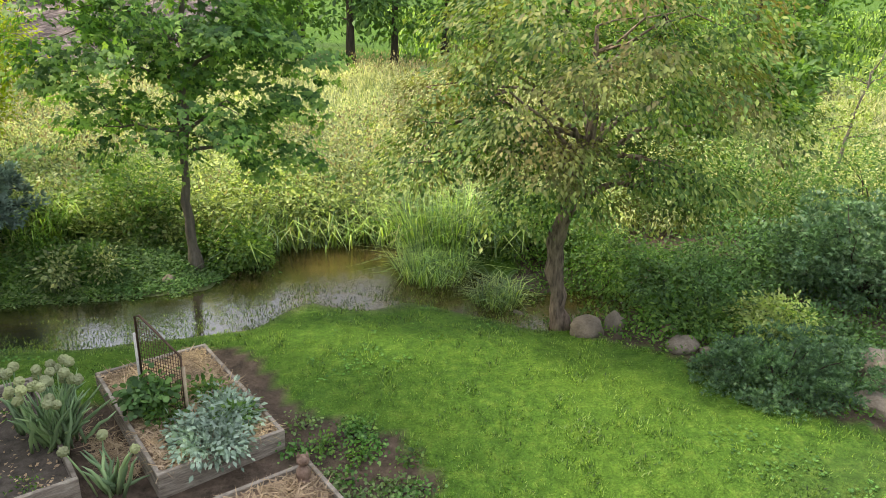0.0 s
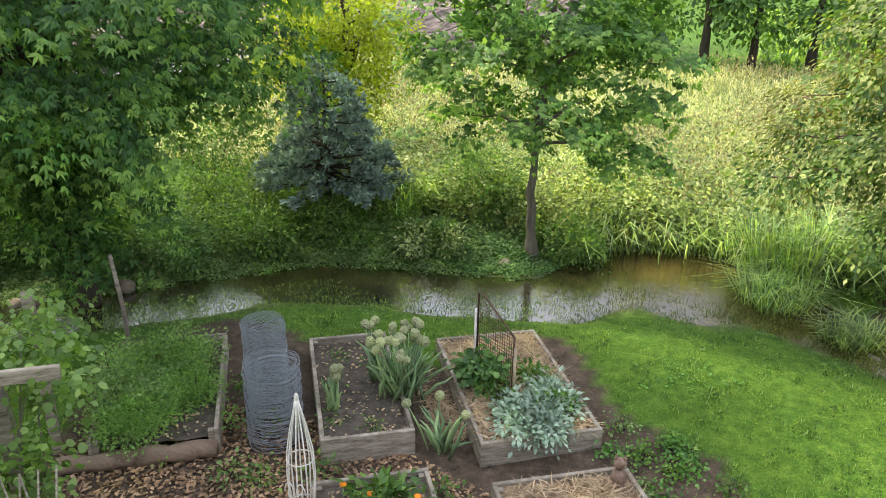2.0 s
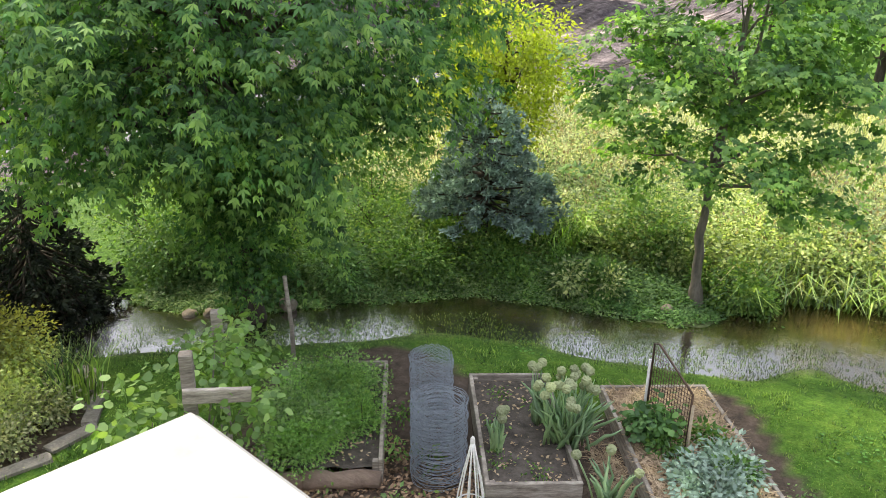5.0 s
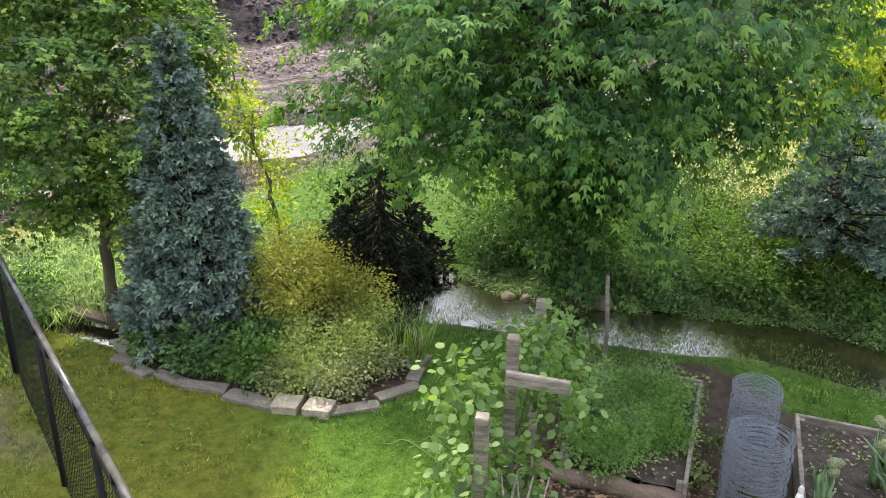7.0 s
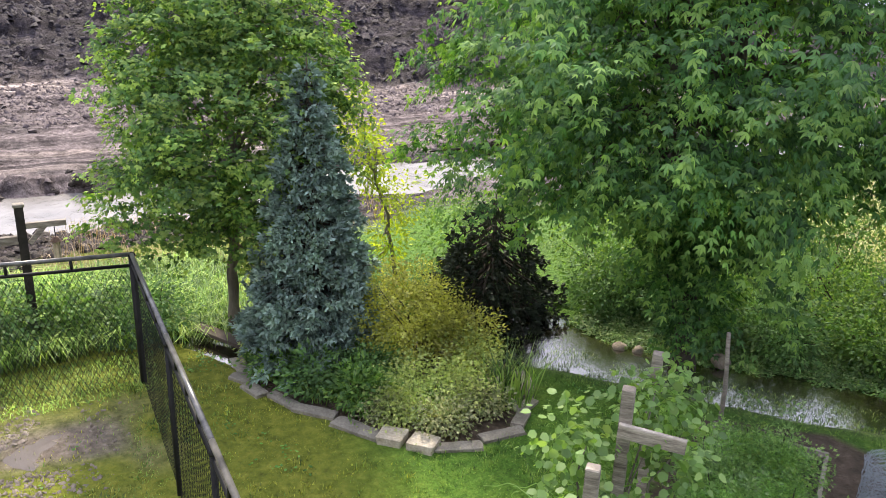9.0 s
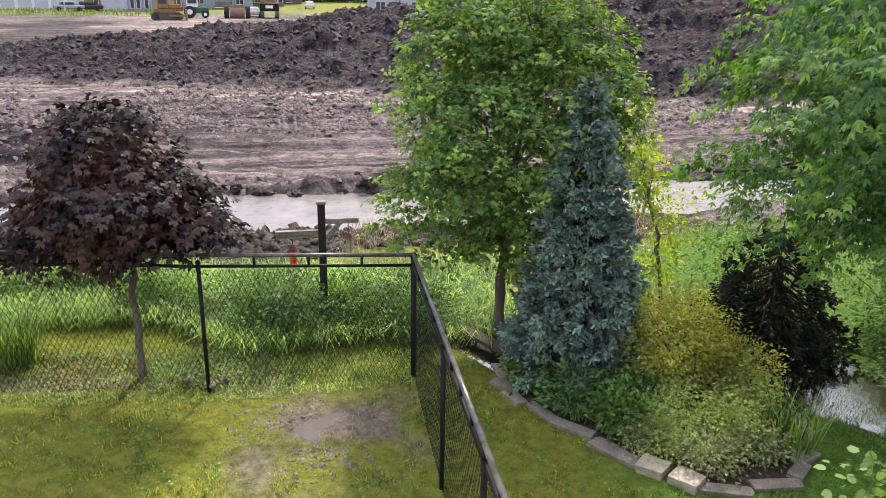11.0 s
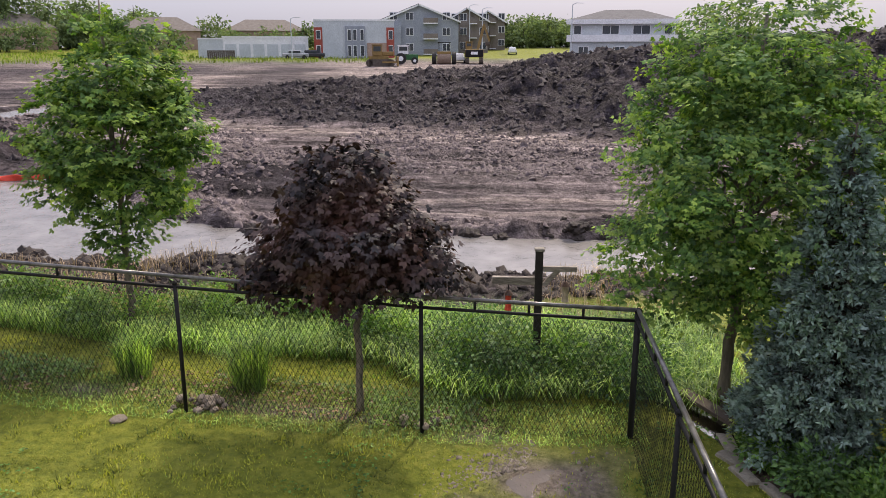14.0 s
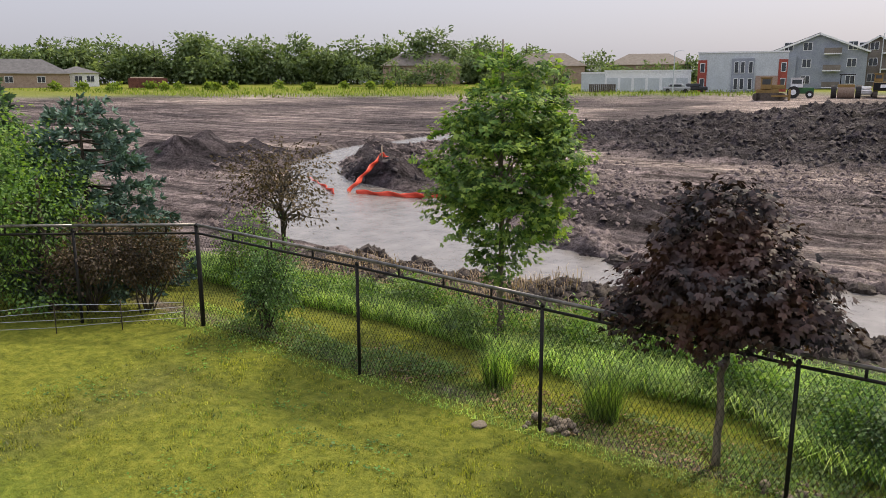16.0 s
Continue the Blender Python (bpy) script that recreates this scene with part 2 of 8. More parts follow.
CLOD = rough_mat("mud_clod", [(0.25, (0.022, 0.018, 0.016)), (0.75, (0.075, 0.06, 0.052))], 4, 0.8, 0.04)
ORANGE = rough_mat("orange_net", [(0.3, (0.55, 0.045, 0.025)), (0.7, (0.70, 0.09, 0.045))], 9, 0.6, 0.002)


def water_mat(name, colour, rough, wave, bump_s, clear=None):
    """Water, silty or, where its stream runs, clear and dark."""
    m, nodes, links, p = node_mat(name)
    p.inputs["Base Color"].default_value = (*colour, 1)
    p.inputs["Roughness"].default_value = rough
    p.inputs["IOR"].default_value = 1.5
    p.inputs["Specular IOR Level"].default_value = 0.5
    nz = noise_tex(nodes, links, wave, 5, 0.6, dist=0.4)
    n2 = noise_tex(nodes, links, 1.2, 3)
    col = ramp(nodes, links, n2, [(0.3, tuple(c * 0.75 for c in colour)), (0.7, tuple(c * 1.3 for c in colour))])
    if clear:
        tc, sep = nodes.new("ShaderNodeTexCoord"), nodes.new("ShaderNodeSeparateXYZ")
        links.new(tc.outputs["Object"], sep.inputs[0])
        mr = nodes.new("ShaderNodeMapRange")
        mr.inputs["From Min"].default_value, mr.inputs["From Max"].default_value = -1.9, -0.5
        links.new(sep.outputs["X"], mr.inputs["Value"])
        col = mix(nodes, links, mr.outputs[0], clear, col)
        gloss = nodes.new("ShaderNodeMapRange")
        gloss.inputs["To Min"].default_value, gloss.inputs["To Max"].default_value = 3.4, 1.75
        links.new(mr.outputs[0], gloss.inputs["Value"])
        links.new(gloss.outputs[0], p.inputs["IOR"])
    links.new(col, p.inputs["Base Color"])
    bump(nodes, links, nz, bump_s, 0.02, p)
    return m


PONDWATER = water_mat("brown_pond_water", (0.082, 0.062, 0.022), 0.02, 8.0, 0.2, (0.022, 0.020, 0.011))
PUDDLEWATER = water_mat("muddy_puddle_water", (0.11, 0.09, 0.07), 0.08, 20.0, 0.3)
CREEKWATER = water_mat("silty_creek_water", (0.17, 0.16, 0.15), 0.25, 3.4, 0.9)


# ---- mesh helpers ----
def raw_mesh(name, V, F, smooth=False):
    """A mesh from vertex and face arrays (all faces with the same number of corners)."""
    V, F = np.asarray(V, dtype=np.float32), np.asarray(F, dtype=np.int32)
    me = bpy.data.meshes.new(name)
    me.vertices.add(len(V))
    me.vertices.foreach_set("co", V.ravel())
    me.loops.add(F.size)
    me.loops.foreach_set("vertex_index", F.ravel())
    me.polygons.add(len(F))
    me.polygons.foreach_set("loop_start", np.arange(len(F), dtype=np.int32) * F.shape[1])
    if smooth:
        me.polygons.foreach_set("use_smooth", np.ones(len(F), dtype=bool))
    me.update(calc_edges=True)
    return me


def place(name, me, material, parent=None, label=""):
    me.materials.append(material)
    ob = new(name, me)
    if parent is not None:
        ob.parent = parent
        # parts are modelled in world space; their parents stand unrotated or carry the pose
        ob.matrix_parent_inverse = parent.matrix_world.inverted()
    if label:
        ob["label"] = label
    return ob


def part(name, bm, material, parent=None, label="", smooth=False):
    me = bpy.data.meshes.new(name)
    bm.to_mesh(me)
    bm.free()
    if smooth:
        for p in me.polygons:
            p.use_smooth = True
    return place(name, me, material, parent, label)


def thing(name, at, label, category, group="", kind=""):
    """An Empty at a thing's base."""
    ob = new(name)
    ob.empty_display_size = 0.1
    ob.matrix_world = Matrix.Translation(at)
    bpy.context.view_layer.update()
    return tagged(ob, label, category, group, kind)


def box(bm, lo, hi, m=None, bevel=0.0):
    r = bmesh.ops.create_cube(bm, size=1)
    c = [(a + b) / 2 for a, b in zip(lo, hi)]
    s = [abs(b - a) for a, b in zip(lo, hi)]
    mm = Matrix.LocRotScale(c, None, s)
    if m is not None:
        mm = m @ mm
    bmesh.ops.transform(bm, matrix=mm, verts=r["verts"])
    if bevel:
        es = list({e for v in r["verts"] for e in v.link_edges})
        bmesh.ops.bevel(bm, geom=es, offset=bevel, segments=1, affect="EDGES")
    return bm


def boxed(lo, hi, m=None, bevel=0.0):
    return box(bmesh.new(), lo, hi, m, bevel)


def tube(pts, radii, sides=7, cap=True):
    """A tapered tube along points."""
    pts = np.asarray(pts, float)
    n = len(pts)
    radii = np.broadcast_to(np.asarray(radii, float), (n,))
    V, F = [], []
    prev = None
    for i in range(n):
        d = pts[min(i + 1, n - 1)] - pts[max(i - 1, 0)]
        d = d / (np.linalg.norm(d) + 1e-9)
        ref = np.array([0, 0, 1.0]) if abs(d[2]) < 0.9 else np.array([1.0, 0, 0])
        u = np.cross(ref, d) if prev is None else prev - d * np.dot(prev, d)
        u /= np.linalg.norm(u) + 1e-9
        prev = u
        w = np.cross(d, u)
        for k in range(sides):
            a = 2 * math.pi * k / sides
            V.append(pts[i] + radii[i] * (math.cos(a) * u + math.sin(a) * w))
    for i in range(n - 1):
        for k in range(sides):
            a, b = i * sides + k, i * sides + (k + 1) % sides
            F.append((a, b, b + sides, a + sides))
    if cap:
        for base in (0, (n - 1) * sides):
            V.append(pts[0] if base == 0 else pts[-1])
            c = len(V) - 1
            for k in range(sides):
                a, b = base + k, base + (k + 1) % sides
                F.append((c, b, a, a) if base == 0 else (c, a, b, b))
    return np.array(V), np.array(F)


def tris(F):
    """Quads to triangles, with no empty ones."""
    F = np.asarray(F)
    a, b = F[:, [0, 1, 2]], F[:, [0, 2, 3]]
    T = np.concatenate([a, b])
    ok = (T[:, 0] != T[:, 1]) & (T[:, 1] != T[:, 2]) & (T[:, 0] != T[:, 2])
    return T[ok]


def join(pieces):
    V, F, o = [], [], 0
    for v, f in pieces:
        V.append(v)
        F.append(tris(f) + o if f.shape[1] == 4 else np.asarray(f) + o)
        o += len(v)
    return np.concatenate(V), np.concatenate(F)


def tube_part(name, pts, radii, material, parent=None, label="", sides=8, smooth=True):
    v, f = tube(pts, radii, sides)
    return place(name, raw_mesh(name, v, tris(f), smooth), material, parent, label)


LEAF_SHAPES = {
    "maple": (np.array([(0, .06, .03), (.20, .52, 0), (0, 1, -.08), (-.20, .52, 0), (.42, .04, -.04), (.58, .52, -.08), (.20, .46, .01), (-.42, .04, -.04), (-.58, .52, -.08), (-.20, .46, .01)], float),
              np.array([(0, 1, 2), (0, 2, 3), (0, 4, 5), (0, 5, 6), (0, 8, 7), (0, 9, 8)])),
    "cut": (np.array([(0, .06, .03), (.12, .48, 0), (0, 1, -.12), (-.12, .48, 0), (.30, .16, -.04), (.50, .58, -.13), (.13, .40, .01), (-.30, .16, -.04), (-.50, .58, -.13), (-.13, .40, .01)], float),
            np.array([(0, 1, 2), (0, 2, 3), (0, 4, 5), (0, 5, 6), (0, 8, 7), (0, 9, 8)])),
    "oval": (np.array([(0, 0, 0), (.27, .42, .05), (0, 1, -.05), (-.27, .42, .05)], float), np.array([(0, 1, 2), (0, 2, 3)])),
    "round": (np.array([(0, 0, 0), (.42, .18, .03), (.46, .62, .02), (0, 1, -.06), (-.46, .62, .02), (-.42, .18, .03)], float),
              np.array([(0, 1, 2), (0, 2, 3), (0, 3, 4), (0, 4, 5)])),
    "blade": (np.array([(-.05, 0, 0), (.05, 0, 0), (0, 1, .0)], float), np.array([(0, 1, 2)])),
    "spray": (np.array([(-.04, 0, 0), (.10, .55, .03), (0, 1, -.08), (-.10, .5, .03), (.42, .72, -.05), (-.42, .66, -.05), (.05, .2, 0), (-.05, .2, 0)], float),
              np.array([(0, 1, 2), (0, 2, 3), (6, 4, 1), (7, 3, 5)])),
}


def unit(a):
    return a / (np.linalg.norm(a, axis=-1, keepdims=True) + 1e-9)


def scatter(shape, P, D, N, S):
    """Leaves of one shape at points P, tips along D, faces to N, sizes S."""
    T, F = LEAF_SHAPES[shape]
    D = unit(D)
    X = unit(np.cross(D, N))
    Z = np.cross(X, D)
    V = P[:, None, :] + S[:, None, None] * (T[None, :, 0, None] * X[:, None, :] + T[None, :, 1, None] * D[:, None, :] + T[None, :, 2, None] * Z[:, None, :])
    n = len(P)
    FF = (F[None] + (np.arange(n) * len(T))[:, None, None]).reshape(-1, 3)
    return V.reshape(-1, 3), FF


def crown_points(blobs, n, shell=0.45):
    """Points in a crown made of ellipsoids (centre, radii), more of them near its outside, with gaps."""
    vol = np.array([b[1][0] * b[1][1] * b[1][2] for b in blobs])
    out, dirs = [], []
    pick = rng.choice(len(blobs), n, p=vol / vol.sum())
    d = unit(rng.normal(size=(n, 3)))
    r = shell + (1 - shell) * rng.random(n) ** 0.7
    r *= 1 + 0.16 * np.sin(d[:, 0] * 7 + pick) * np.sin(d[:, 1] * 6 + 1.3) + 0.08 * rng.normal(size=n)
    c = np.array([b[0] for b in blobs])[pick]
    q = np.array([b[1] for b in blobs])[pick]
    return c + d * q * r[:, None], d


def foliage(shape, C, out, per, spread, size, droop=0.5, flat=0.6):
    """Sprays of leaves round the cluster centres C."""
    n = len(C) * per
    c = np.repeat(C, per, axis=0)
    o = np.repeat(out, per, axis=0)
    off = rng.normal(size=(n, 3)) * spread * np.array([1, 1, 0.6])
    P = c + off
    D = unit(off) * 0.7 + o * 0.55 + rng.normal(size=(n, 3)) * 0.35 + np.array([0, 0, -droop])
    N = np.array([0, 0, 1.0]) * flat + o * 0.45 + rng.normal(size=(n, 3)) * 0.4
    S = size * (0.65 + 0.7 * rng.random(n))
    return scatter(shape, P, D, N, S)


def sprays(shape, C, out, per, length, size, droop=0.6, thick=0.07):
    """Leafy twigs that run outwards from the cluster centres and hang over."""
    n = len(C) * per
    c, o = np.repeat(C, per, axis=0), np.repeat(out, per, axis=0)
    flat = unit(o * np.array([1, 1, 0.35]) + np.repeat(rng.normal(size=(len(C), 3)) * 0.35, per, axis=0))
    side = unit(np.cross(flat, np.array([0, 0, 1.0])))
    u = rng.random(n)
    lat = rng.normal(size=n) * thick * (1.6 - u)
    P = c + flat * (u * length)[:, None] + side * lat[:, None] + rng.normal(size=(n, 3)) * thick * 0.45
    P[:, 2] -= droop * length * u ** 2
    D = flat * 0.8 + side * (lat / thick * 0.55)[:, None] + rng.normal(size=(n, 3)) * 0.24 + np.array([0, 0, -0.35 - droop])
    N = np.array([0, 0, 0.8]) + flat * 0.55 + np.repeat(rng.normal(size=(len(C), 3)) * 0.4, per, axis=0) + rng.normal(size=(n, 3)) * 0.2
    v, f = scatter(shape, P, D, N, size * (0.6 + 0.75 * rng.random(n)))
    # tip tone: inner leaves shaded by colour, twig ends lightened
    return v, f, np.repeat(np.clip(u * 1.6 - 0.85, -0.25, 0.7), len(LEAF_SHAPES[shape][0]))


def limb_path(a, b, sag=0.12, k=6):
    a, b = np.asarray(a, float), np.asarray(b, float)
    t = np.linspace(0, 1, k)[:, None]
    L = np.linalg.norm(b - a)
    mid = np.array([0, 0, sag * L]) * (np.sin(t * math.pi)) * 0.8
    wob = rng.normal(size=(k, 3)) * 0.025 * L
    wob[0] = wob[-1] = 0
    return a + (b - a) * t + mid + wob


def tree(name, label, trunk, trunk_r, blobs, clusters, per, spread, size, leafmat, bark, shape="oval", limbs=16, droop=0.5,
         fork=0.5, category="tree", group="", shell=0.45, twigs=40, hang=0.0, clump=0.0, boughs=90):
    """trunk: points from the base up; trunk_r: radii there; blobs: the crown's ellipsoids."""
    t = thing(name, trunk[0], label, category, group)
    pts = np.asarray(trunk, float)
    fine, fr = [], []
    for i in range(len(pts) - 1):
        for k in range(4):
            u = k / 4
            fine.append(pts[i] * (1 - u) + pts[i + 1] * u + rng.normal(size=3) * 0.016)
            fr.append((trunk_r[i] * (1 - u) + trunk_r[i + 1] * u) * (1 + 0.09 * rng.normal()))
    fine.append(pts[-1])
    fr.append(trunk_r[-1])
    fr[0] *= 1.35
    fr[1] *= 1.1
    fine[0] = fine[0] - np.array([0, 0, 0.12])
    tube_part("trunk", fine, fr, bark, t, sides=10)
    C, out = crown_points(blobs, clusters, shell)
    if clump:
        B, bo = crown_points(blobs, boughs, max(shell, 0.6))
        near = np.array([np.argmin(np.linalg.norm(B - c, axis=1)) for c in C])
        off = (C - B[near]) * np.array([1, 1, 0.7])
        C = B[near] + off * (1 - clump)
        out = unit(out * 0.6 + bo[near] * 0.4 + unit(off) * 0.5)
    ends = C[rng.choice(len(C), limbs, replace=False)]
    lo = int(len(fine) * fork)
    for e in ends:
        cand = [i for i in range(lo, len(fine)) if fine[i][2] < e[2] + 0.1] or [lo]
        i = cand[-1] if len(cand) < 3 else cand[int(rng.integers(len(cand) // 2, len(cand)))]
        path = limb_path(fine[i], e, 0.10)
        r0 = min(fr[i] * 0.6, 0.05 + 0.02 * np.linalg.norm(e - fine[i]))
        pieces = [tube(path, np.linspace(r0, r0 * 0.18, len(path)), 6)]
        for _ in range(max(1, twigs // limbs)):
            j = int(rng.integers(2, len(path)))
            near = C[np.argsort(np.linalg.norm(C - path[j], axis=1))[int(rng.integers(2, 14))]]
            pieces.append(tube(limb_path(path[j], near, 0.05, 4), np.linspace(r0 * 0.35, r0 * 0.1, 4), 4))
        v, f = join(pieces)
        place("limb", raw_mesh("limb", v, f, True), bark, t)
    tips = None
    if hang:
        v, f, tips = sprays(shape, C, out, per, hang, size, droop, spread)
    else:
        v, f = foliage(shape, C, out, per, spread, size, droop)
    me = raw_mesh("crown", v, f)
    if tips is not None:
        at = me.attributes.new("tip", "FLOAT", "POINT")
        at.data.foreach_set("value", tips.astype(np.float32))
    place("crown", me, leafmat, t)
    return t


def bush(name, label, blobs, clusters, per, spread, size, leafmat, shape="oval", droop=0.2, category="shrub", group="", bark=DARKBARK, stems=7, shell=0.3,
         kind=""):
    """A shrub: stems from the ground and leaves in ellipsoids."""
    base = np.mean([b[0] for b in blobs], axis=0)
    g = ground_z(base[0], base[1])
    t = thing(name, (base[0], base[1], g), label, category, group, kind)
    C, out = crown_points(blobs, clusters, shell)
    C[:, 2] = np.maximum(C[:, 2], g + 0.04)
    pieces = []
    for e in C[rng.choice(len(C), stems, replace=False)]:
        s = np.array([base[0] + rng.normal() * 0.06, base[1] + rng.normal() * 0.06, g - 0.05])
        pieces.append(tube(limb_path(s, e, 0.08, 5), np.linspace(0.016, 0.004, 5), 5))
    v, f = join(pieces)
    place("branchwork", raw_mesh("branchwork", v, f, True), bark, t)
    v, f = foliage(shape, C, out, per, spread, size, droop)
    place("foliage", raw_mesh("foliage", v, f), leafmat, t)
    return t


def conifer(name, label, base, height, radius, needlemat, bark, clear=0.1, droop=0.25, whorls=26, tuft=0.11, power=0.8, dense=1.0, lean=(0, 0), gap=0.0):
    """Spruce: whorls of boughs with brushes of needles along them."""
    base = np.asarray(base, float)
    t = thing(name, base, label, "tree")
    top = base + np.array([lean[0], lean[1], height])
    tube_part("trunk", [base - (0, 0, 0.1), base * 0.5 + top * 0.5, top], [0.035 + 0.014 * height, 0.02 + 0.006 * height, 0.008], bark, t)
    P, D, boughs = [], [], []
    for w in range(whorls):
        u = w / whorls
        z = height * (clear + (0.99 - clear) * u)
        R = radius * (1 - u) ** power + 0.04
        c = base + (top - base) * (z / height)
        nb = max(5, int(13 * (1 - u) + 5))
        for k in range(nb):
            if rng.random() < gap:
                continue
            a = 2 * math.pi * (k + rng.random() * 0.7) / nb + w * 0.7
            L = R * (0.78 + 0.34 * rng.random())
            end = c + np.array([math.cos(a) * L, math.sin(a) * L, -droop * L + 0.15 * L * u + rng.normal() * 0.03])
            path = limb_path(c, end, -0.04, 4)
            boughs.append(tube(path, np.linspace(0.012 + 0.01 * L, 0.004, 4), 4))
            m = max(3, int(L / tuft * 2.6 * dense))
            s = 0.25 + 0.75 * np.sqrt(rng.random(m))
            p = c + (end - c) * s[:, None] + rng.normal(size=(m, 3)) * tuft * 0.55 * np.array([1, 1, 0.7])
            P.append(p)
            D.append(np.tile(unit(end - c), (m, 1)) + np.array([0, 0, 0.15]))
    v, f = join(boughs)
    place("branchwork", raw_mesh("branchwork", v, f), bark, t)
    P, D = np.concatenate(P), unit(np.concatenate(D))
    k = 7
    PP = np.repeat(P, k, axis=0)
    DD = unit(np.repeat(D, k, axis=0) * 0.8 + unit(rng.normal(size=(len(PP), 3))) * 0.75)
    X = unit(np.cross(DD, rng.normal(size=(len(PP), 3))))
    S = tuft * (0.7 + 0.5 * rng.random(len(PP)))
    T = np.array([(.20, .45, 0), (.05, 1, 0), (-.05, 1, 0), (-.20, .45, 0)], float)
    V = PP[:, None, :] + S[:, None, None] * (T[None, :, 0, None] * X[:, None, :] + T[None, :, 1, None] * DD[:, None, :])
    # one island a tuft: its needles share their root
    VV = np.empty((len(P), 1 + 4 * k, 3))
    VV[:, 0] = P
    VV[:, 1:] = V.reshape(len(P), 4 * k, 3)
    idx = np.arange(k) * 4 + 1
    zero = np.zeros(k, int)
    tri = np.concatenate([np.stack([zero, idx, idx + 3], 1), np.stack([idx, idx + 1, idx + 2], 1), np.stack([idx, idx + 2, idx + 3], 1)])
    FF = (tri[None] + (np.arange(len(P)) * (1 + 4 * k))[:, None, None]).reshape(-1, 3)
    place("needles", raw_mesh("needles", VV.reshape(-1, 3), FF), needlemat, t)
    return t


def blades(P, height, width, lean, curl=0.6, jitter=0.35, wind=(0, 0)):
    """Grass blades: bent strips of two pieces from the points P."""
    n = len(P)
    a = rng.random(n) * 2 * math.pi
    H = height * (1 - jitter + 2 * jitter * rng.random(n))
    ld = np.stack([np.cos(a), np.sin(a), np.zeros(n)], 1)
    L = lean * (0.3 + rng.random(n))
    off = ld * L[:, None] + np.array([wind[0], wind[1], 0])
    sd = np.stack([-np.sin(a), np.cos(a), np.zeros(n)], 1)
    V = np.empty((n, 5, 3))
    for k, u in enumerate((0.0, 0.6)):
        c = P + off * (H * u ** 2)[:, None]
        c[:, 2] += H * (u - curl * lean * 0.5 * u ** 3)
        wd = width * (1 - 0.3 * u)
        V[:, 2 * k] = c - sd * wd / 2
        V[:, 2 * k + 1] = c + sd * wd / 2
    c = P + off * H[:, None]
    c[:, 2] += H * (1 - curl * lean)
    V[:, 4] = c
    F = np.array([(0, 1, 3), (0, 3, 2), (2, 3, 4)])
    FF = (F[None] + (np.arange(n) * 5)[:, None, None]).reshape(-1, 3)
    return V.reshape(-1, 3), FF


def rock(name, label, x, y, z, sx, sy, sz, material=BOULDER, rot=0.0, flat=0.0, parent=None, seed=0, category="rock", group="", top=True):
    bm = bmesh.new()
    if flat:
        bmesh.ops.create_cube(bm, size=2)
        bmesh.ops.bevel(bm, geom=bm.edges[:], offset=0.09, segments=1, affect="EDGES")
        bmesh.ops.subdivide_edges(bm, edges=[e for e in bm.edges if e.calc_length() > 1], cuts=2)
    else:
        bmesh.ops.create_icosphere(bm, subdivisions=3, radius=1)
    for v in bm.verts:
        k = 1 + (0.12 if flat else 0.22) * noise.noise(v.co * (0.9 if flat else 1.3) + Vector((seed * 3.1, 0, 0))) + 0.07 * noise.noise(v.co * 4 + Vector((0, seed, 0)))
        if material is CLOD:
            k += 0.45 * noise.noise(v.co * 2.6 + Vector((seed, 2, 0))) + 0.2 * noise.noise(v.co * 6 + Vector((0, 1, seed)))
        v.co *= k
    bmesh.ops.transform(bm, matrix=Matrix.LocRotScale((x, y, z), Euler((0, 0, rot)), (sx, sy, sz)), verts=bm.verts)
    ob = part(name, bm, material, parent, "" if top else label, smooth=not flat and material is not CLOD)
    if top:
        tagged(ob, label, category, group)
    return ob


# ---- the ground ----
def lerp_noise(x, y, seed=0):
    """Smooth value noise of arrays, -1 to 1."""
    xi, yi = np.floor(x).astype(np.int64), np.floor(y).astype(np.int64)
    fx, fy = x - xi, y - yi
    fx, fy = fx * fx * (3 - 2 * fx), fy * fy * (3 - 2 * fy)

    def h(i, j):
        k = (i * 374761393 + j * 668265263 + seed * 982451653) & 0x7FFFFFFF
        k = ((k ^ (k >> 13)) * 1274126177) & 0x7FFFFFFF
        return ((k ^ (k >> 16)) & 0xFFFF) / 32767.5 - 1
    return (h(xi, yi) * (1 - fx) + h(xi + 1, yi) * fx) * (1 - fy) + (h(xi, yi + 1) * (1 - fx) + h(xi + 1, yi + 1) * fx) * fy


def step(a, b, v):
    t = np.clip((v - a) / (b - a), 0, 1)
    return t * t * (3 - 2 * t)


def line_distance(x, y, pts):
    """Distance beyond the half width of a line of (x, y, half width), and the value there."""
    best = np.full(np.shape(x), 1e9)
    for (ax, ay, aw), (bx, by, bw) in zip(pts, pts[1:]):
        dx, dy = bx - ax, by - ay
        t = np.clip(((x - ax) * dx + (y - ay) * dy) / (dx * dx + dy * dy), 0, 1)
        best = np.minimum(best, np.hypot(x - ax - t * dx, y - ay - t * dy) - (aw + t * (bw - aw)))
    return best


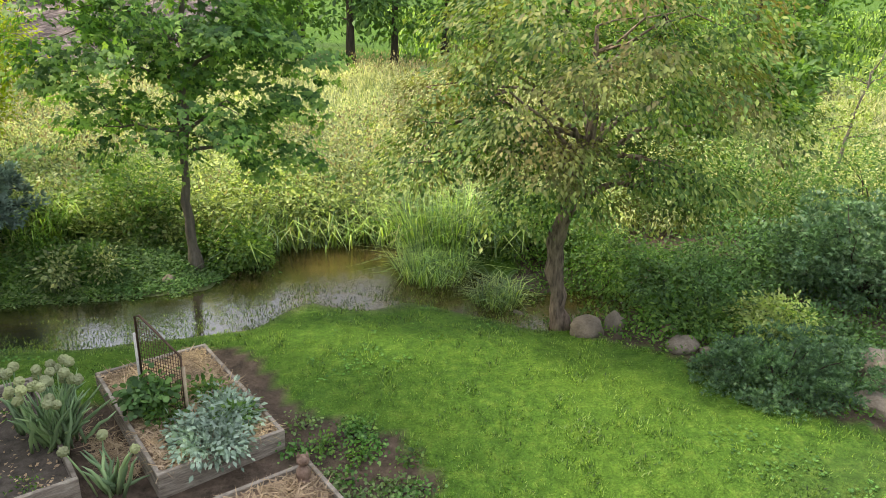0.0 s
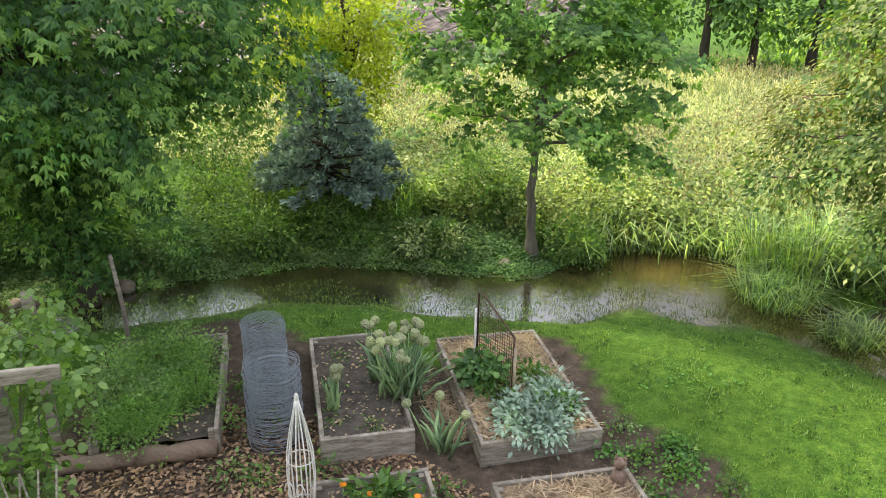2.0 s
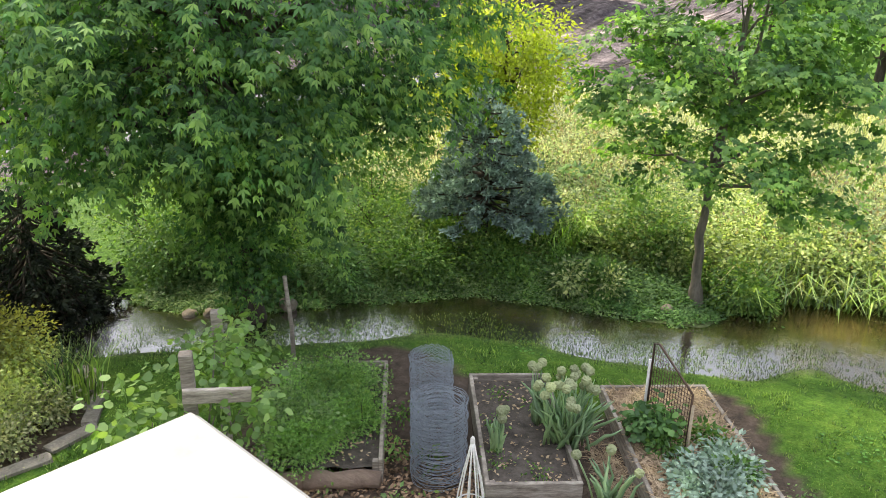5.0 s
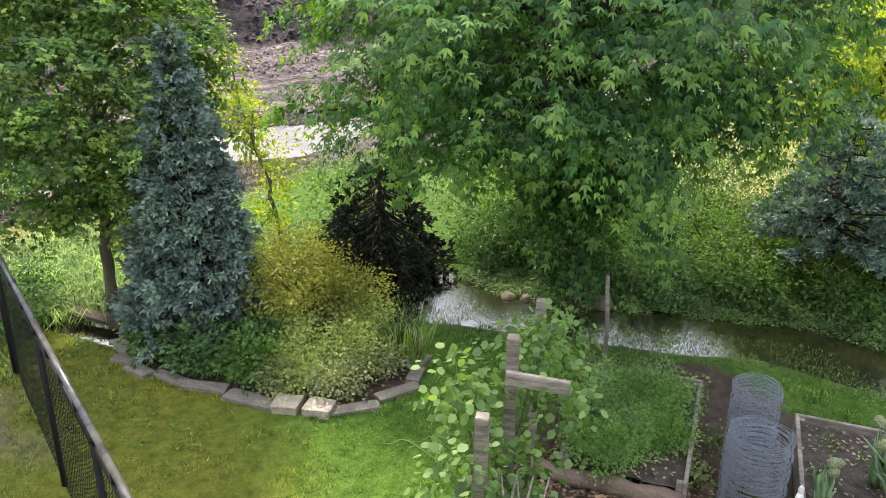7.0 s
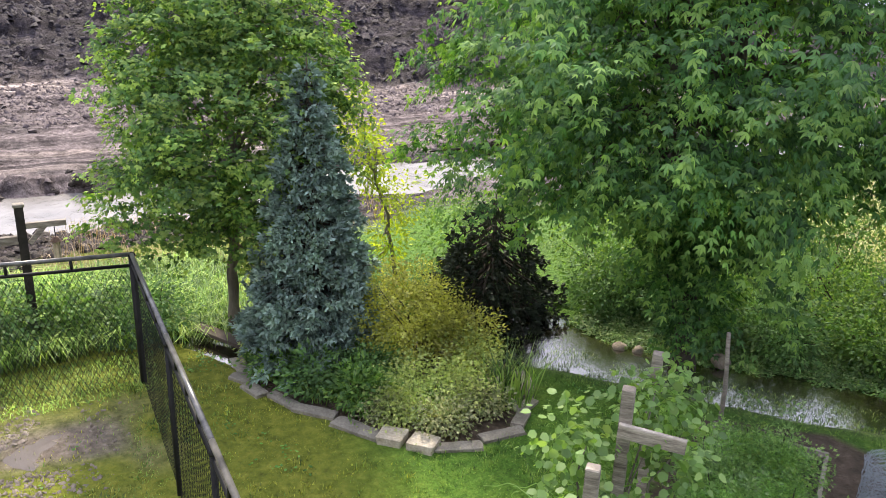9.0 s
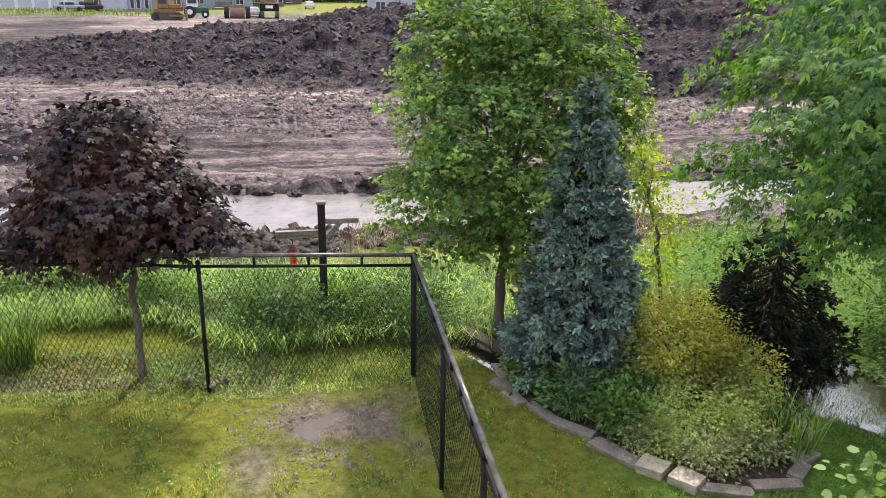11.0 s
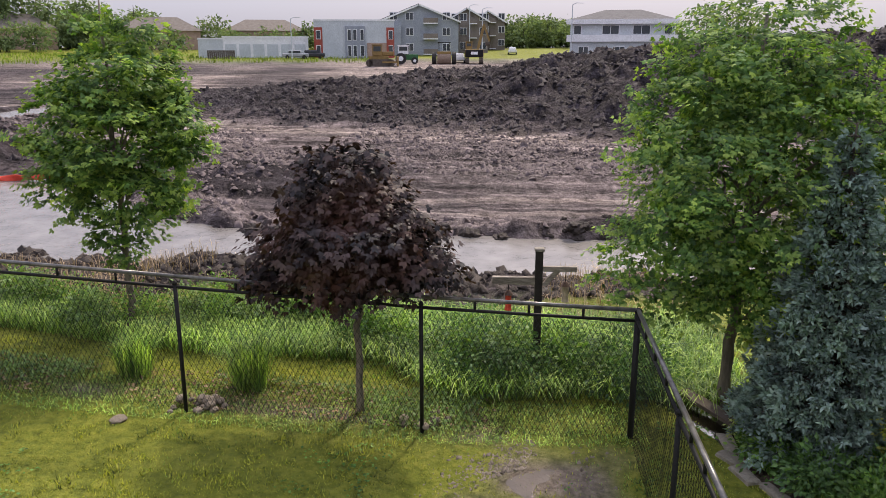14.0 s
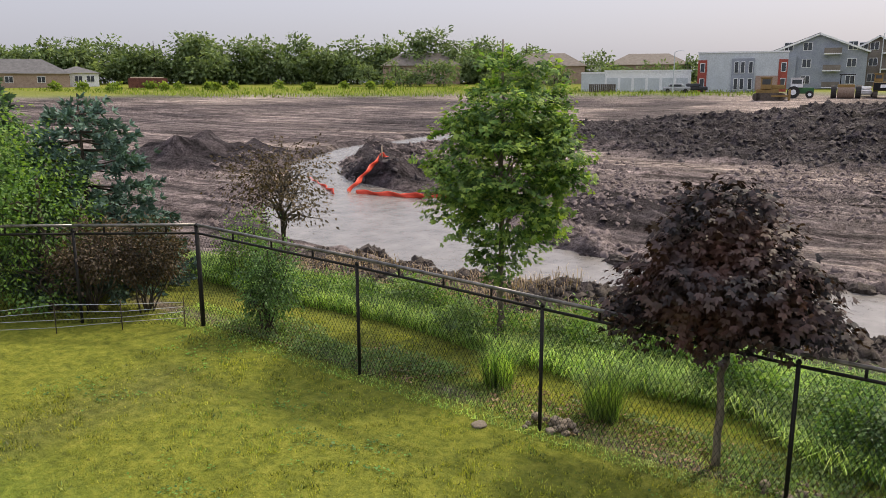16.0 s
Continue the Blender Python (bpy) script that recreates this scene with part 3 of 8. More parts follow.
STREAM = [(3.6, 8.1, 0.05), (2.3, 7.75, 0.2), (1.3, 8.6, 0.4), (0.2, 9.15, 1.0), (-0.7, 9.2, 0.75), (-1.5, 8.15, 0.4), (-2.75, 7.85, 0.42), (-3.7, 7.8, 0.4), (-4.75, 7.6, 0.3),
          (-5.9, 6.75, 0.3), (-6.8, 6.0, 0.25), (-7.75, 5.3, 0.3), (-8.6, 4.95, 0.45), (-9.3, 4.85, 0.4), (-9.9, 4.6, 0.2)]
DITCH = [(-9.9, 1.35, 0.2), (-10.9, 0.95, 0.22), (-11.6, 0.6, 0.2)]
PUDDLE = [(-9.0, -1.05, 0.01), (-8.75, -1.35, 0.05), (-8.5, -1.3, 0.01), (-8.3, -1.0, 0.02)]
CREEK = [(-16.0, 26, 1.0), (-18.2, 12, 1.2), (-18.3, 3, 1.25), (-18.3, -3, 1.25), (-18.5, -8, 1.3), (-19.6, -11.5, 1.8), (-22.0, -15.8, 3.5), (-24.5, -19.5, 2.6),
         (-28.5, -24.0, 0.8), (-32.4, -27.2, 0.8), (-39.0, -29.2, 1.0), (-47.5, -28.6, 1.2), (-53, -29, 0.3)]
RIDGE = [(-60, -24, 0.1), (-55, -15, 0.8), (-54, -9, 1.6), (-53, -2, 2.45), (-51, 5, 3.5), (-48, 13, 4.3), (-43, 27, 5.2), (-34, 43, 4.2), (-25, 57, 2.0)]


MOUNDS = [(-30.5, -33.5, 1.3, 3.2), (-29.2, -20.9, 0.85, 2.0), (-36.5, -27.0, 0.7, 2.6), (-15.3, -8.2, 0.25, 1.3), (-26.5, -9.5, 0.45, 2.4)]


def mounds(x, y):
    """Height of the small heaps of dug soil."""
    h = np.zeros(np.shape(x))
    for cx, cy, top, r in MOUNDS:
        h = np.maximum(h, top * np.exp(-((x - cx) ** 2 + (y - cy) ** 2) / r ** 2 * (1 + 0.4 * lerp_noise(x * 0.9, y * 0.9, 14))))
    return h


def heap(x, y):
    """Height of the long dark soil heap."""
    best = np.zeros(np.shape(x))
    for (ax, ay, ah), (bx, by, bh) in zip(RIDGE, RIDGE[1:]):
        dx, dy = bx - ax, by - ay
        t = np.clip(((x - ax) * dx + (y - ay) * dy) / (dx * dx + dy * dy), 0, 1)
        d = np.hypot(x - ax - t * dx, y - ay - t * dy)
        best = np.maximum(best, (ah + t * (bh - ah)) * np.clip(1 - (d / 13.5) ** 1.5, 0, 1))
    return best


def mud_mask(x, y):
    wob = 0.7 * lerp_noise(x * 0.6, y * 0.6, 3)
    west = step(-14.2, -15.6, x + wob + 0.0 * y)
    north = step(25, 27.5, y + wob) * step(-5, -7.5, x + wob)
    return np.maximum(west * step(24, 22, y - np.maximum(0, -x - 16) * 1.2), north) * step(140, 118, np.hypot(x, y) + 6 * wob)


def ground_height(x, y):
    x, y = np.asarray(x, float), np.asarray(y, float)
    z = np.minimum(0.8, 0.075 * np.maximum(0, -y - 2.5)) * step(-16, -10.5, x)
    r = np.hypot(x + 1, y + 1)
    z = z + 0.027 * np.maximum(0, np.minimum(r, 170) - 21) + 0.05 * np.clip(r - 170, 0, 25)
    mud = mud_mask(x, y)
    h = heap(x, y)
    lumps = 0.5 * lerp_noise(x * 0.9, y * 0.9, 1) + 0.3 * lerp_noise(x * 2.1, y * 2.1, 2) + 0.2 * lerp_noise(x * 4.3, y * 4.3, 4)
    track = np.sin((x + 1.6 * lerp_noise(x * 0.08, y * 0.05, 9) + 0.06 * y) * 4.2) * step(0.0, 0.5, lerp_noise(x * 0.3, y * 0.07, 5) + 0.25)
    z = z + mud * (0.16 * np.maximum(lumps, -0.35) * step(90, 40, r) + 0.075 * track * step(0.6, 0.1, h))
    z = z + h * (1 + 0.06 * lumps) + np.minimum(h, 0.7) * 0.5 * np.maximum(lumps, -0.3)
    mh = mounds(x, y)
    z = z + mh * (1 + 0.35 * lumps) + np.minimum(mh, 0.3) * 0.6 * lumps
    z = z + 0.02 * lerp_noise(x * 0.7, y * 0.7, 6) * (1 - mud)
    # the far bank of the stream lies a little higher
    z = z + 0.14 * step(0.2, 1.2, line_distance(x, y, STREAM)) * step(6.0, 9.0, y + 0.35 * x + 2.6) * (1 - mud)
    for line, deep, soft in ((STREAM, 0.14, 0.4), (DITCH, 0.1, 0.25), (PUDDLE, 0.03, 0.16), (CREEK, 0.5, 0.9)):
        d = line_distance(x, y, line) + 0.12 * lerp_noise(x * 1.6, y * 1.6, 8)
        k = step(soft, -0.25, d)
        floor_z = -deep if line is not CREEK else 0.027 * np.maximum(0, r - 21) - deep
        z = z * (1 - k) + floor_z * k
    z = z + 0.11 * step(3.2, 1.0, np.abs(line_distance(x, y, CREEK))) * step(0.45, 0.8, line_distance(x, y, CREEK)) * step(-14, -15.2, x)
    bank = step(1.9, 0.8, np.abs(line_distance(x, y, CREEK))) * step(0.2, 0.8, lerp_noise(x * 0.7, y * 0.7, 12) + 0.3)
    z = z + 0.22 * bank * step(-14, -15.2, x)
    return z


def ground_z(x, y):
    return float(ground_height(np.array([x]), np.array([y]))[0])


BED_EDGE = [(-9.95, 1.15), (-9.5, 1.0), (-8.84, 1.15), (-7.96, 1.58), (-7.39, 1.92), (-6.98, 2.30), (-6.80, 2.80), (-6.92, 3.32), (-7.37, 3.80), (-7.95, 4.1)]
BED_POLY = BED_EDGE + [(-9.2, 4.2), (-10.4, 3.2), (-10.6, 1.9)]


def inside(x, y, poly):
    x, y = np.asarray(x), np.asarray(y)
    r = np.zeros(x.shape, bool)
    for (ax, ay), (bx, by) in zip(poly, poly[1:] + poly[:1]):
        c = ((ay > y) != (by > y)) & (x < (bx - ax) * (y - ay) / (by - ay + 1e-12) + ax)
        r ^= c
    return r


GARDEN = [(0.6, 3.6), (0.66, 4.5), (0.36, 5.05), (-0.2, 5.35), (-0.5, 5.5), (-1.2, 6.75), (-1.6, 6.75), (-2.2, 5.9), (-3.3, 5.7), (-3.9, 5.9), (-5.1, 6.3), (-6.2, 5.3), (-5.0, 2.7), (-4.6, 1.8), (-1.4, 1.2), (0.4, 2.2)]
WILD = [(2.1, 7.8), (2.9, 6.75), (3.7, 6.15), (4.2, 5.2), (4.9, 4.75), (6.5, 4.3), (14, 3), (14, 12), (3, 12)]


def build_ground():
    def axis(lo, a, b, hi, near, mid_lo, mid_hi, sm, lim):
        c = list(np.arange(a, b, near))
        for sgn, start, edge, limit in ((-1, a, mid_lo, -lim), (1, c[-1], mid_hi, lim)):
            v, s = start, near
            while abs(v) < lim:
                s = min(sm, s * 1.15) if (v > edge if sgn < 0 else v < edge) else s * 1.2
                v += sgn * s
                c.append(v)
        return np.array(sorted(c))
    xs = axis(0, -20.5, 8, 0, 0.14, -62, 10, 0.3, 900)
    ys = axis(0, -14, 12, 0, 0.14, -30, 32, 0.36, 900)
    X, Y = np.meshgrid(xs, ys)
    Z = ground_height(X, Y)
    nx, ny = len(xs), len(ys)
    V = np.stack([X, Y, Z], -1).reshape(-1, 3)
    i = (np.arange(ny - 1)[:, None] * nx + np.arange(nx - 1)[None]).ravel()
    F = np.stack([i, i + 1, i + nx + 1, i + nx], 1)
    me = raw_mesh("ground", V, F, True)
    x, y = V[:, 0], V[:, 1]
    mud = mud_mask(x, y)
    h = heap(x, y)
    dark = step(0.05, 0.5, h + 0.25 * lerp_noise(x * 0.5, y * 0.5, 21))
    bankdark = step(2.6, 1.1, line_distance(x, y, CREEK)) * step(-0.45, 0.2, lerp_noise(x * 0.5, y * 0.5, 31))
    dark = np.maximum(dark, 0.85 * bankdark * mud)
    churned = np.exp(-((x + 26.5) / 4.5) ** 2 - ((y + 8.5) / 6.0) ** 2)
    dark = np.maximum(dark, 0.8 * mud * step(0.25, 0.6, churned + 0.4 * lerp_noise(x * 0.5, y * 0.4, 35)))
    dark = np.maximum(dark, 0.8 * step(0.25, 0.5, lerp_noise(x * 0.13, y * 0.13, 33)) * step(-24, -30, x) * step(40, 60, -x) * mud)
    dark = np.maximum(dark, 0.95 * step(0.05, 0.2, mounds(x, y)))
    foot = line_distance(x, y, [(px, py, 13.3) for px, py, _ in RIDGE[2:]])
    pale = step(-0.6, 0.3, foot) * step(3.4, 1.6, foot) + 0.7 * step(0.1, 0.5, lerp_noise(x * 0.22, y * 0.06, 71)) * step(-21, -23, x) * step(-37, -34, x + 0)
    pale = np.maximum(pale, 0.9 * step(-55, -75, x) * step(0.3, 0.05, h) * step(-0.2, 0.3, lerp_noise(x * 0.05, y * 0.12, 73)))
    streak = step(0.15, 0.6, lerp_noise(x * 1.15 + 0.07 * y, y * 0.035, 75)) * step(-20.5, -21.5, x) * step(0.15, 0.0, h)
    pale = np.maximum(pale, 0.85 * streak * step(-0.5, 0.1, lerp_noise(x * 0.3, y * 0.12, 76)))
    pale = np.clip(pale * mud, 0, 1)
    dark = np.maximum(dark, 0.6 * mud * step(0.3, 0.7, lerp_noise(x * 1.3 + 0.09 * y, y * 0.05, 77)) * step(-20.5, -22, x))
    soil = (inside(x, y, GARDEN) | inside(x, y, BED_POLY) | inside(x, y, WILD)).astype(float)
    bare = step(0.1, 0.75, lerp_noise(x * 1.6, y * 1.6, 41) + 0.35) * step(1.9, 0.6, np.hypot((x + 8.75) / 1.0, (y + 1.3) / 0.9))
    bare = np.maximum(bare, step(0.5, 0.0, line_distance(x, y, STREAM)) * 0.8)
    bare = np.maximum(bare, step(0.3, 0.05, np.abs(x + 10.1)) * step(-0.5, 0.5, lerp_noise(x * 2, y * 1.2, 43) + 0.2) * step(-0.5, -1.5, y))
    # where the lawn is painted yellow for sunlight
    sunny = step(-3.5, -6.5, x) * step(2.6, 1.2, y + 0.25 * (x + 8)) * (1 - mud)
    for key, val in (("sunny", sunny), ("mud", mud), ("dark", dark), ("soil", soil), ("bare", bare), ("pale", pale)):
        at = me.attributes.new(key, "FLOAT", "POINT")
        at.data.foreach_set("value", val.astype(np.float32))
    m, nodes, links, p = node_mat("ground")

    def att(n):
        a = nodes.new("ShaderNodeAttribute")
        a.attribute_name = n
        return a.outputs["Fac"]
    big, small, grain = noise_tex(nodes, links, 0.55, 4), noise_tex(nodes, links, 7, 6, 0.7), noise_tex(nodes, links, 45, 4, 0.7)
    grass = ramp(nodes, links, small, [(0.25, (0.036, 0.085, 0.013)), (0.5, (0.085, 0.18, 0.024)), (0.78, (0.18, 0.28, 0.045))])
    grass = mix(nodes, links, ramp(nodes, links, big, [(0.46, (0, 0, 0)), (0.75, (0.25, 0.25, 0.25))]), grass, (0.17, 0.25, 0.035))
    grass = mix(nodes, links, 0.85, grass, ramp(nodes, links, grain, [(0.3, (0.45, 0.45, 0.45)), (0.7, (1.4, 1.4, 1.4))]), "MULTIPLY")
    mudc = ramp(nodes, links, small, [(0.25, (0.050, 0.041, 0.041)), (0.5, (0.150, 0.126, 0.124)), (0.8, (0.30, 0.26, 0.255))])
    mudc = mix(nodes, links, 0.55, mudc, ramp(nodes, links, big, [(0.3, (0.55, 0.55, 0.55)), (0.7, (1.3, 1.3, 1.3))]), "MULTIPLY")
    darkc = ramp(nodes, links, small, [(0.25, (0.016, 0.014, 0.017)), (0.55, (0.043, 0.037, 0.042)), (0.85, (0.105, 0.092, 0.102))])
    soilc = ramp(nodes, links, small, [(0.25, (0.042, 0.033, 0.026)), (0.55, (0.122, 0.092, 0.070)), (0.85, (0.25, 0.185, 0.14))])
    barec = ramp(nodes, links, small, [(0.3, (0.075, 0.062, 0.048)), (0.55, (0.21, 0.175, 0.145)), (0.75, (0.36, 0.31, 0.27))])
    sunlitg = ramp(nodes, links, small, [(0.25, (0.06, 0.078, 0.014)), (0.5, (0.165, 0.19, 0.026)), (0.78, (0.29, 0.29, 0.05))])
    grass = mix(nodes, links, att("sunny"), grass, sunlitg)
    col = mix(nodes, links, att("bare"), grass, barec)
    col = mix(nodes, links, att("soil"), col, soilc)
    col = mix(nodes, links, att("mud"), col, mudc)
    palec = ramp(nodes, links, small, [(0.25, (0.20, 0.165, 0.145)), (0.6, (0.37, 0.315, 0.285)), (0.85, (0.47, 0.41, 0.375))])
    col = mix(nodes, links, att("pale"), col, palec)
    col = mix(nodes, links, att("dark"), col, darkc)
    # Relief shading put into colour: mud darkens in clod hollows, lightens on tops.
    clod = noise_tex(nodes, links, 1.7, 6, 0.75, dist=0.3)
    # Streaks: dark wet tracks, with the highlights on them painted pale.
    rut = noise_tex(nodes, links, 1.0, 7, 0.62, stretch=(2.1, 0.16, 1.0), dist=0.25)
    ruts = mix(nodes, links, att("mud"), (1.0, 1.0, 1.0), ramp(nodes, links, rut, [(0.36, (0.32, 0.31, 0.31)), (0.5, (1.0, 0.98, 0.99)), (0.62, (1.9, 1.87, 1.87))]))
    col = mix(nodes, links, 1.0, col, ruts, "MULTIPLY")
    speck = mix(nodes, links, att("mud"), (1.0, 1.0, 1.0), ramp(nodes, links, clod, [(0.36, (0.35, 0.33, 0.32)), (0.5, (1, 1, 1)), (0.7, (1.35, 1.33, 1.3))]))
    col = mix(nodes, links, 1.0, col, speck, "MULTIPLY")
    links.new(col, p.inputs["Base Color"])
    wet = nodes.new("ShaderNodeMapRange")
    wet.inputs["From Min"].default_value, wet.inputs["From Max"].default_value = 0.35, 0.7
    wet.inputs["To Min"].default_value, wet.inputs["To Max"].default_value = 0.7, 0.98
    links.new(big, wet.inputs["Value"])
    links.new(wet.outputs[0], p.inputs["Roughness"])
    p.inputs["Specular IOR Level"].default_value = 0.1
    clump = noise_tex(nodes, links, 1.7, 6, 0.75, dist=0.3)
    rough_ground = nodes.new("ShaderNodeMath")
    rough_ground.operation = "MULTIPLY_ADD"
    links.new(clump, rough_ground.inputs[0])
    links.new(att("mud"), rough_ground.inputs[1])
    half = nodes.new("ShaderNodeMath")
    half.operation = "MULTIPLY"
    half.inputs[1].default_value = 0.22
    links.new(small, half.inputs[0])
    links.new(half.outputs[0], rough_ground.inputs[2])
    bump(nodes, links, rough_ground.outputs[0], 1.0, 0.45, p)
    g = place("ground", me, m)
    tagged(g, "wet lawn, garden soil, meadow and churned building-site mud", "ground", kind="structure")


build_ground()


def water_sheet(name, label, line, level, margin, material, size):
    xs = [p[0] for p in line]
    ys = [p[1] for p in line]
    ax = np.arange(min(xs) - 4, max(xs) + 4, size)
    ay = np.arange(min(ys) - 4, max(ys) + 4, size)
    X, Y = np.meshgrid(ax, ay)
    keep = line_distance(X, Y, line) < margin
    lev = level(X, Y)
    idx = -np.ones(X.shape, int)
    k = keep[:-1, :-1] & keep[1:, :-1] & keep[:-1, 1:] & keep[1:, 1:]
    used = np.zeros(X.shape, bool)
    for sx in (0, 1):
        for sy in (0, 1):
            used[sx:X.shape[0] - 1 + sx, sy:X.shape[1] - 1 + sy] |= k
    idx[used] = np.arange(used.sum())
    V = np.stack([X[used], Y[used], lev[used]], 1)
    F = np.stack([idx[:-1, :-1][k], idx[:-1, 1:][k], idx[1:, 1:][k], idx[1:, :-1][k]], 1)
    return tagged(place(name, raw_mesh(name, V, F, True), material), label, "water", kind="structure")


water_sheet("stream_water", "brown flood water of a backyard stream", STREAM, lambda x, y: np.full(x.shape, -0.012), 0.6, PONDWATER, 0.2)
water_sheet("puddle_water", "shallow puddle in trampled lawn mud", PUDDLE, lambda x, y: np.full(x.shape, 0.0), 0.2, PUDDLEWATER, 0.08)
water_sheet("ditch_water", "silvery puddle water under a plank", DITCH, lambda x, y: np.full(x.shape, -0.01), 0.3, PONDWATER, 0.1)
water_sheet("creek_water", "pale silty creek water across the building site", CREEK,
            lambda x, y: 0.027 * np.maximum(0, np.hypot(x + 1, y + 1) - 21) - 0.03, 0.75, CREEKWATER, 0.4)


# ---- fence ----
def link_mesh(a, b, za, zb, h):
    """Chain link between two posts: bent wires crossing in diamonds."""
    a, b = np.array(a, float), np.array(b, float)
    L = np.linalg.norm(b - a)
    cell = 0.062
    n = int(L / cell)
    rows = int(h / cell)
    V, F = [], []
    d = (b - a) / L
    nrm = np.array([-d[1], d[0]])
    w = 0.0026
    for i in range(n):
        for s in (0, 1):
            for r in range(rows):
                u0 = i + (0.5 if (r + s) % 2 else 0)
                u1 = i + (0 if (r + s) % 2 else 0.5) if s == 0 else i + 1 - (0.5 if (r % 2) else 0.0)
                if s == 1:
                    u0, u1 = (i + 0.5, i + 1) if r % 2 == 0 else (i + 1, i + 0.5)
                else:
                    u0, u1 = (i + 0.5, i) if r % 2 == 0 else (i, i + 0.5)
                p0 = a + d * min(u0 * cell, L)
                p1 = a + d * min(u1 * cell, L)
                z0 = za + (zb - za) * min(u0 * cell, L) / L + 0.03 + r * cell
                z1 = za + (zb - za) * min(u1 * cell, L) / L + 0.03 + (r + 1) * cell
                o = len(V)
                dx = d * w
                V += [(p0[0] - dx[0], p0[1] - dx[1], z0), (p0[0] + dx[0], p0[1] + dx[1], z0), (p1[0] + dx[0], p1[1] + dx[1], z1), (p1[0] - dx[0], p1[1] - dx[1], z1),
                      (p0[0] + nrm[0] * w, p0[1] + nrm[1] * w, z0), (p1[0] + nrm[0] * w, p1[1] + nrm[1] * w, z1)]
                F += [(o, o + 1, o + 2), (o, o + 2, o + 3), (o, o + 4, o + 5), (o, o + 5, o + 3), (o + 1, o + 4, o + 5), (o + 1, o + 5, o + 2)]
    return np.array(V), np.array(F)


def fence_run(label, posts, corner_first, corner_last, height=1.45, rail=1.58):
    t = thing("chain_link_fence", (*posts[0][:2], posts[0][2]), label, "fence", "yard fence")
    for i, (x, y, z) in enumerate(posts):
        corner = (i == 0 and corner_first) or (i == len(posts) - 1 and corner_last)
        r, top = (0.036, rail - 0.02) if corner else (0.024, height + 0.03)
        p = tube_part("post", [(x, y, z - 0.4), (x, y, z + top)], [r, r], BLACK, t, sides=12)
        tube_part("post_cap", [(x, y, z + top), (x, y, z + top + 0.02), (x, y, z + top + 0.045)], [r * 1.25, r * 1.2, r * 0.5], BLACK, p, sides=12)
    for (ax, ay, az), (bx, by, bz) in zip(posts, posts[1:]):
        tube_part("rail", [(ax, ay, az + height), (bx, by, bz + height)], [0.019, 0.019], BLACK, t, sides=10)
        tube_part("top_rail", [(ax, ay, az + rail), (bx, by, bz + rail)], [0.024, 0.024], WORN, t, sides=10)
        for u in (0.25, 0.5, 0.75):
            x, y, z = ax + (bx - ax) * u, ay + (by - ay) * u, az + (bz - az) * u
            tube_part("bracket", [(x, y, z + height), (x, y, z + rail)], [0.016, 0.016], BLACK, t, sides=6)
        v, f = link_mesh((ax, ay), (bx, by), az - 0.11, bz - 0.11, height + 0.08)
        place("wire_mesh", raw_mesh("wire_mesh", v, f), BLACK, t)
    return t


FENCE_X = -9.81
C1, C2 = (FENCE_X, 0.0, 0.0), (FENCE_X, -11.12, 0.71)
fence_run("black vinyl chain link fence with two top rails along the bank", [C1, (FENCE_X, -2.45, 0.12), (FENCE_X, -5.29, 0.32), (FENCE_X, -8.04, 0.52), C2], True, True)
fence_run("black chain link fence with a worn top rail across the lawn", [C1, (-7.45, -0.11, 0.0), (-5.63, -0.19, 0.0), (-3.7, -0.28, 0.0), (-1.9, -0.36, 0.0)], False, True)
fence_run("black chain link fence in front of spruces", [C2, (-8.72, -12.62, 0.74), (-7.55, -14.2, 0.77), (-6.4, -15.8, 0.8)], False, True)

# ---- raised beds ----
BF, BG = Vector((0.87, 0.493, 0)), Vector((-0.493, 0.87, 0))


def bed_matrix(x, y, z=0.0):
    return Matrix(((BF.x, BG.x, 0, x), (BF.y, BG.y, 0, y), (0, 0, 1, z), (0, 0, 0, 1)))


def raised_bed(label, x, y, w, l, h, fill, boards=("front", "back", "left", "right"), fill_h=0.05):
    m = bed_matrix(x, y)
    t = thing("raised_bed", (x, y, 0), label, "garden bed", "raised beds")
    th = 0.04
    dims = {"front": ((0, 0, -0.05), (w, th, h)), "back": ((0, l - th, -0.05), (w, l, h)), "left": ((0, th, -0.05), (th, l - th, h - 0.003)),
            "right": ((w - th, th, -0.05), (w, l - th, h - 0.003))}
    for b in boards:
        part("board", boxed(*dims[b], m, 0.006), WOOD, t)
    for cx, cy in ((th + 0.002, th + 0.002), (w - th - 0.052, th + 0.002), (th + 0.002, l - th - 0.052), (w - th - 0.052, l - th - 0.052)):
        part("corner_post", boxed((cx, cy, -0.05), (cx + 0.05, cy + 0.05, h - 0.02), m, 0.004), WOOD, t)
    nx, ny = 26, 40
    V, F = [], []
    for j in range(ny + 1):
        for i in range(nx + 1):
            u, v = th + (w - 2 * th) * i / nx, th + (l - 2 * th) * j / ny
            p = m @ Vector((u, v, h - fill_h + 0.02 * noise.noise(Vector((u * 6, v * 6, x))) + 0.012 * noise.noise(Vector((u * 17, v * 17, y)))))
            V.append(p)
    for j in range(ny):
        for i in range(nx):
            a = j * (nx + 1) + i
            F.append((a, a + 1, a + nx + 2, a + nx + 1))
    place("soil", raw_mesh("soil", np.array(V), np.array(F), True), fill, t)
    return t


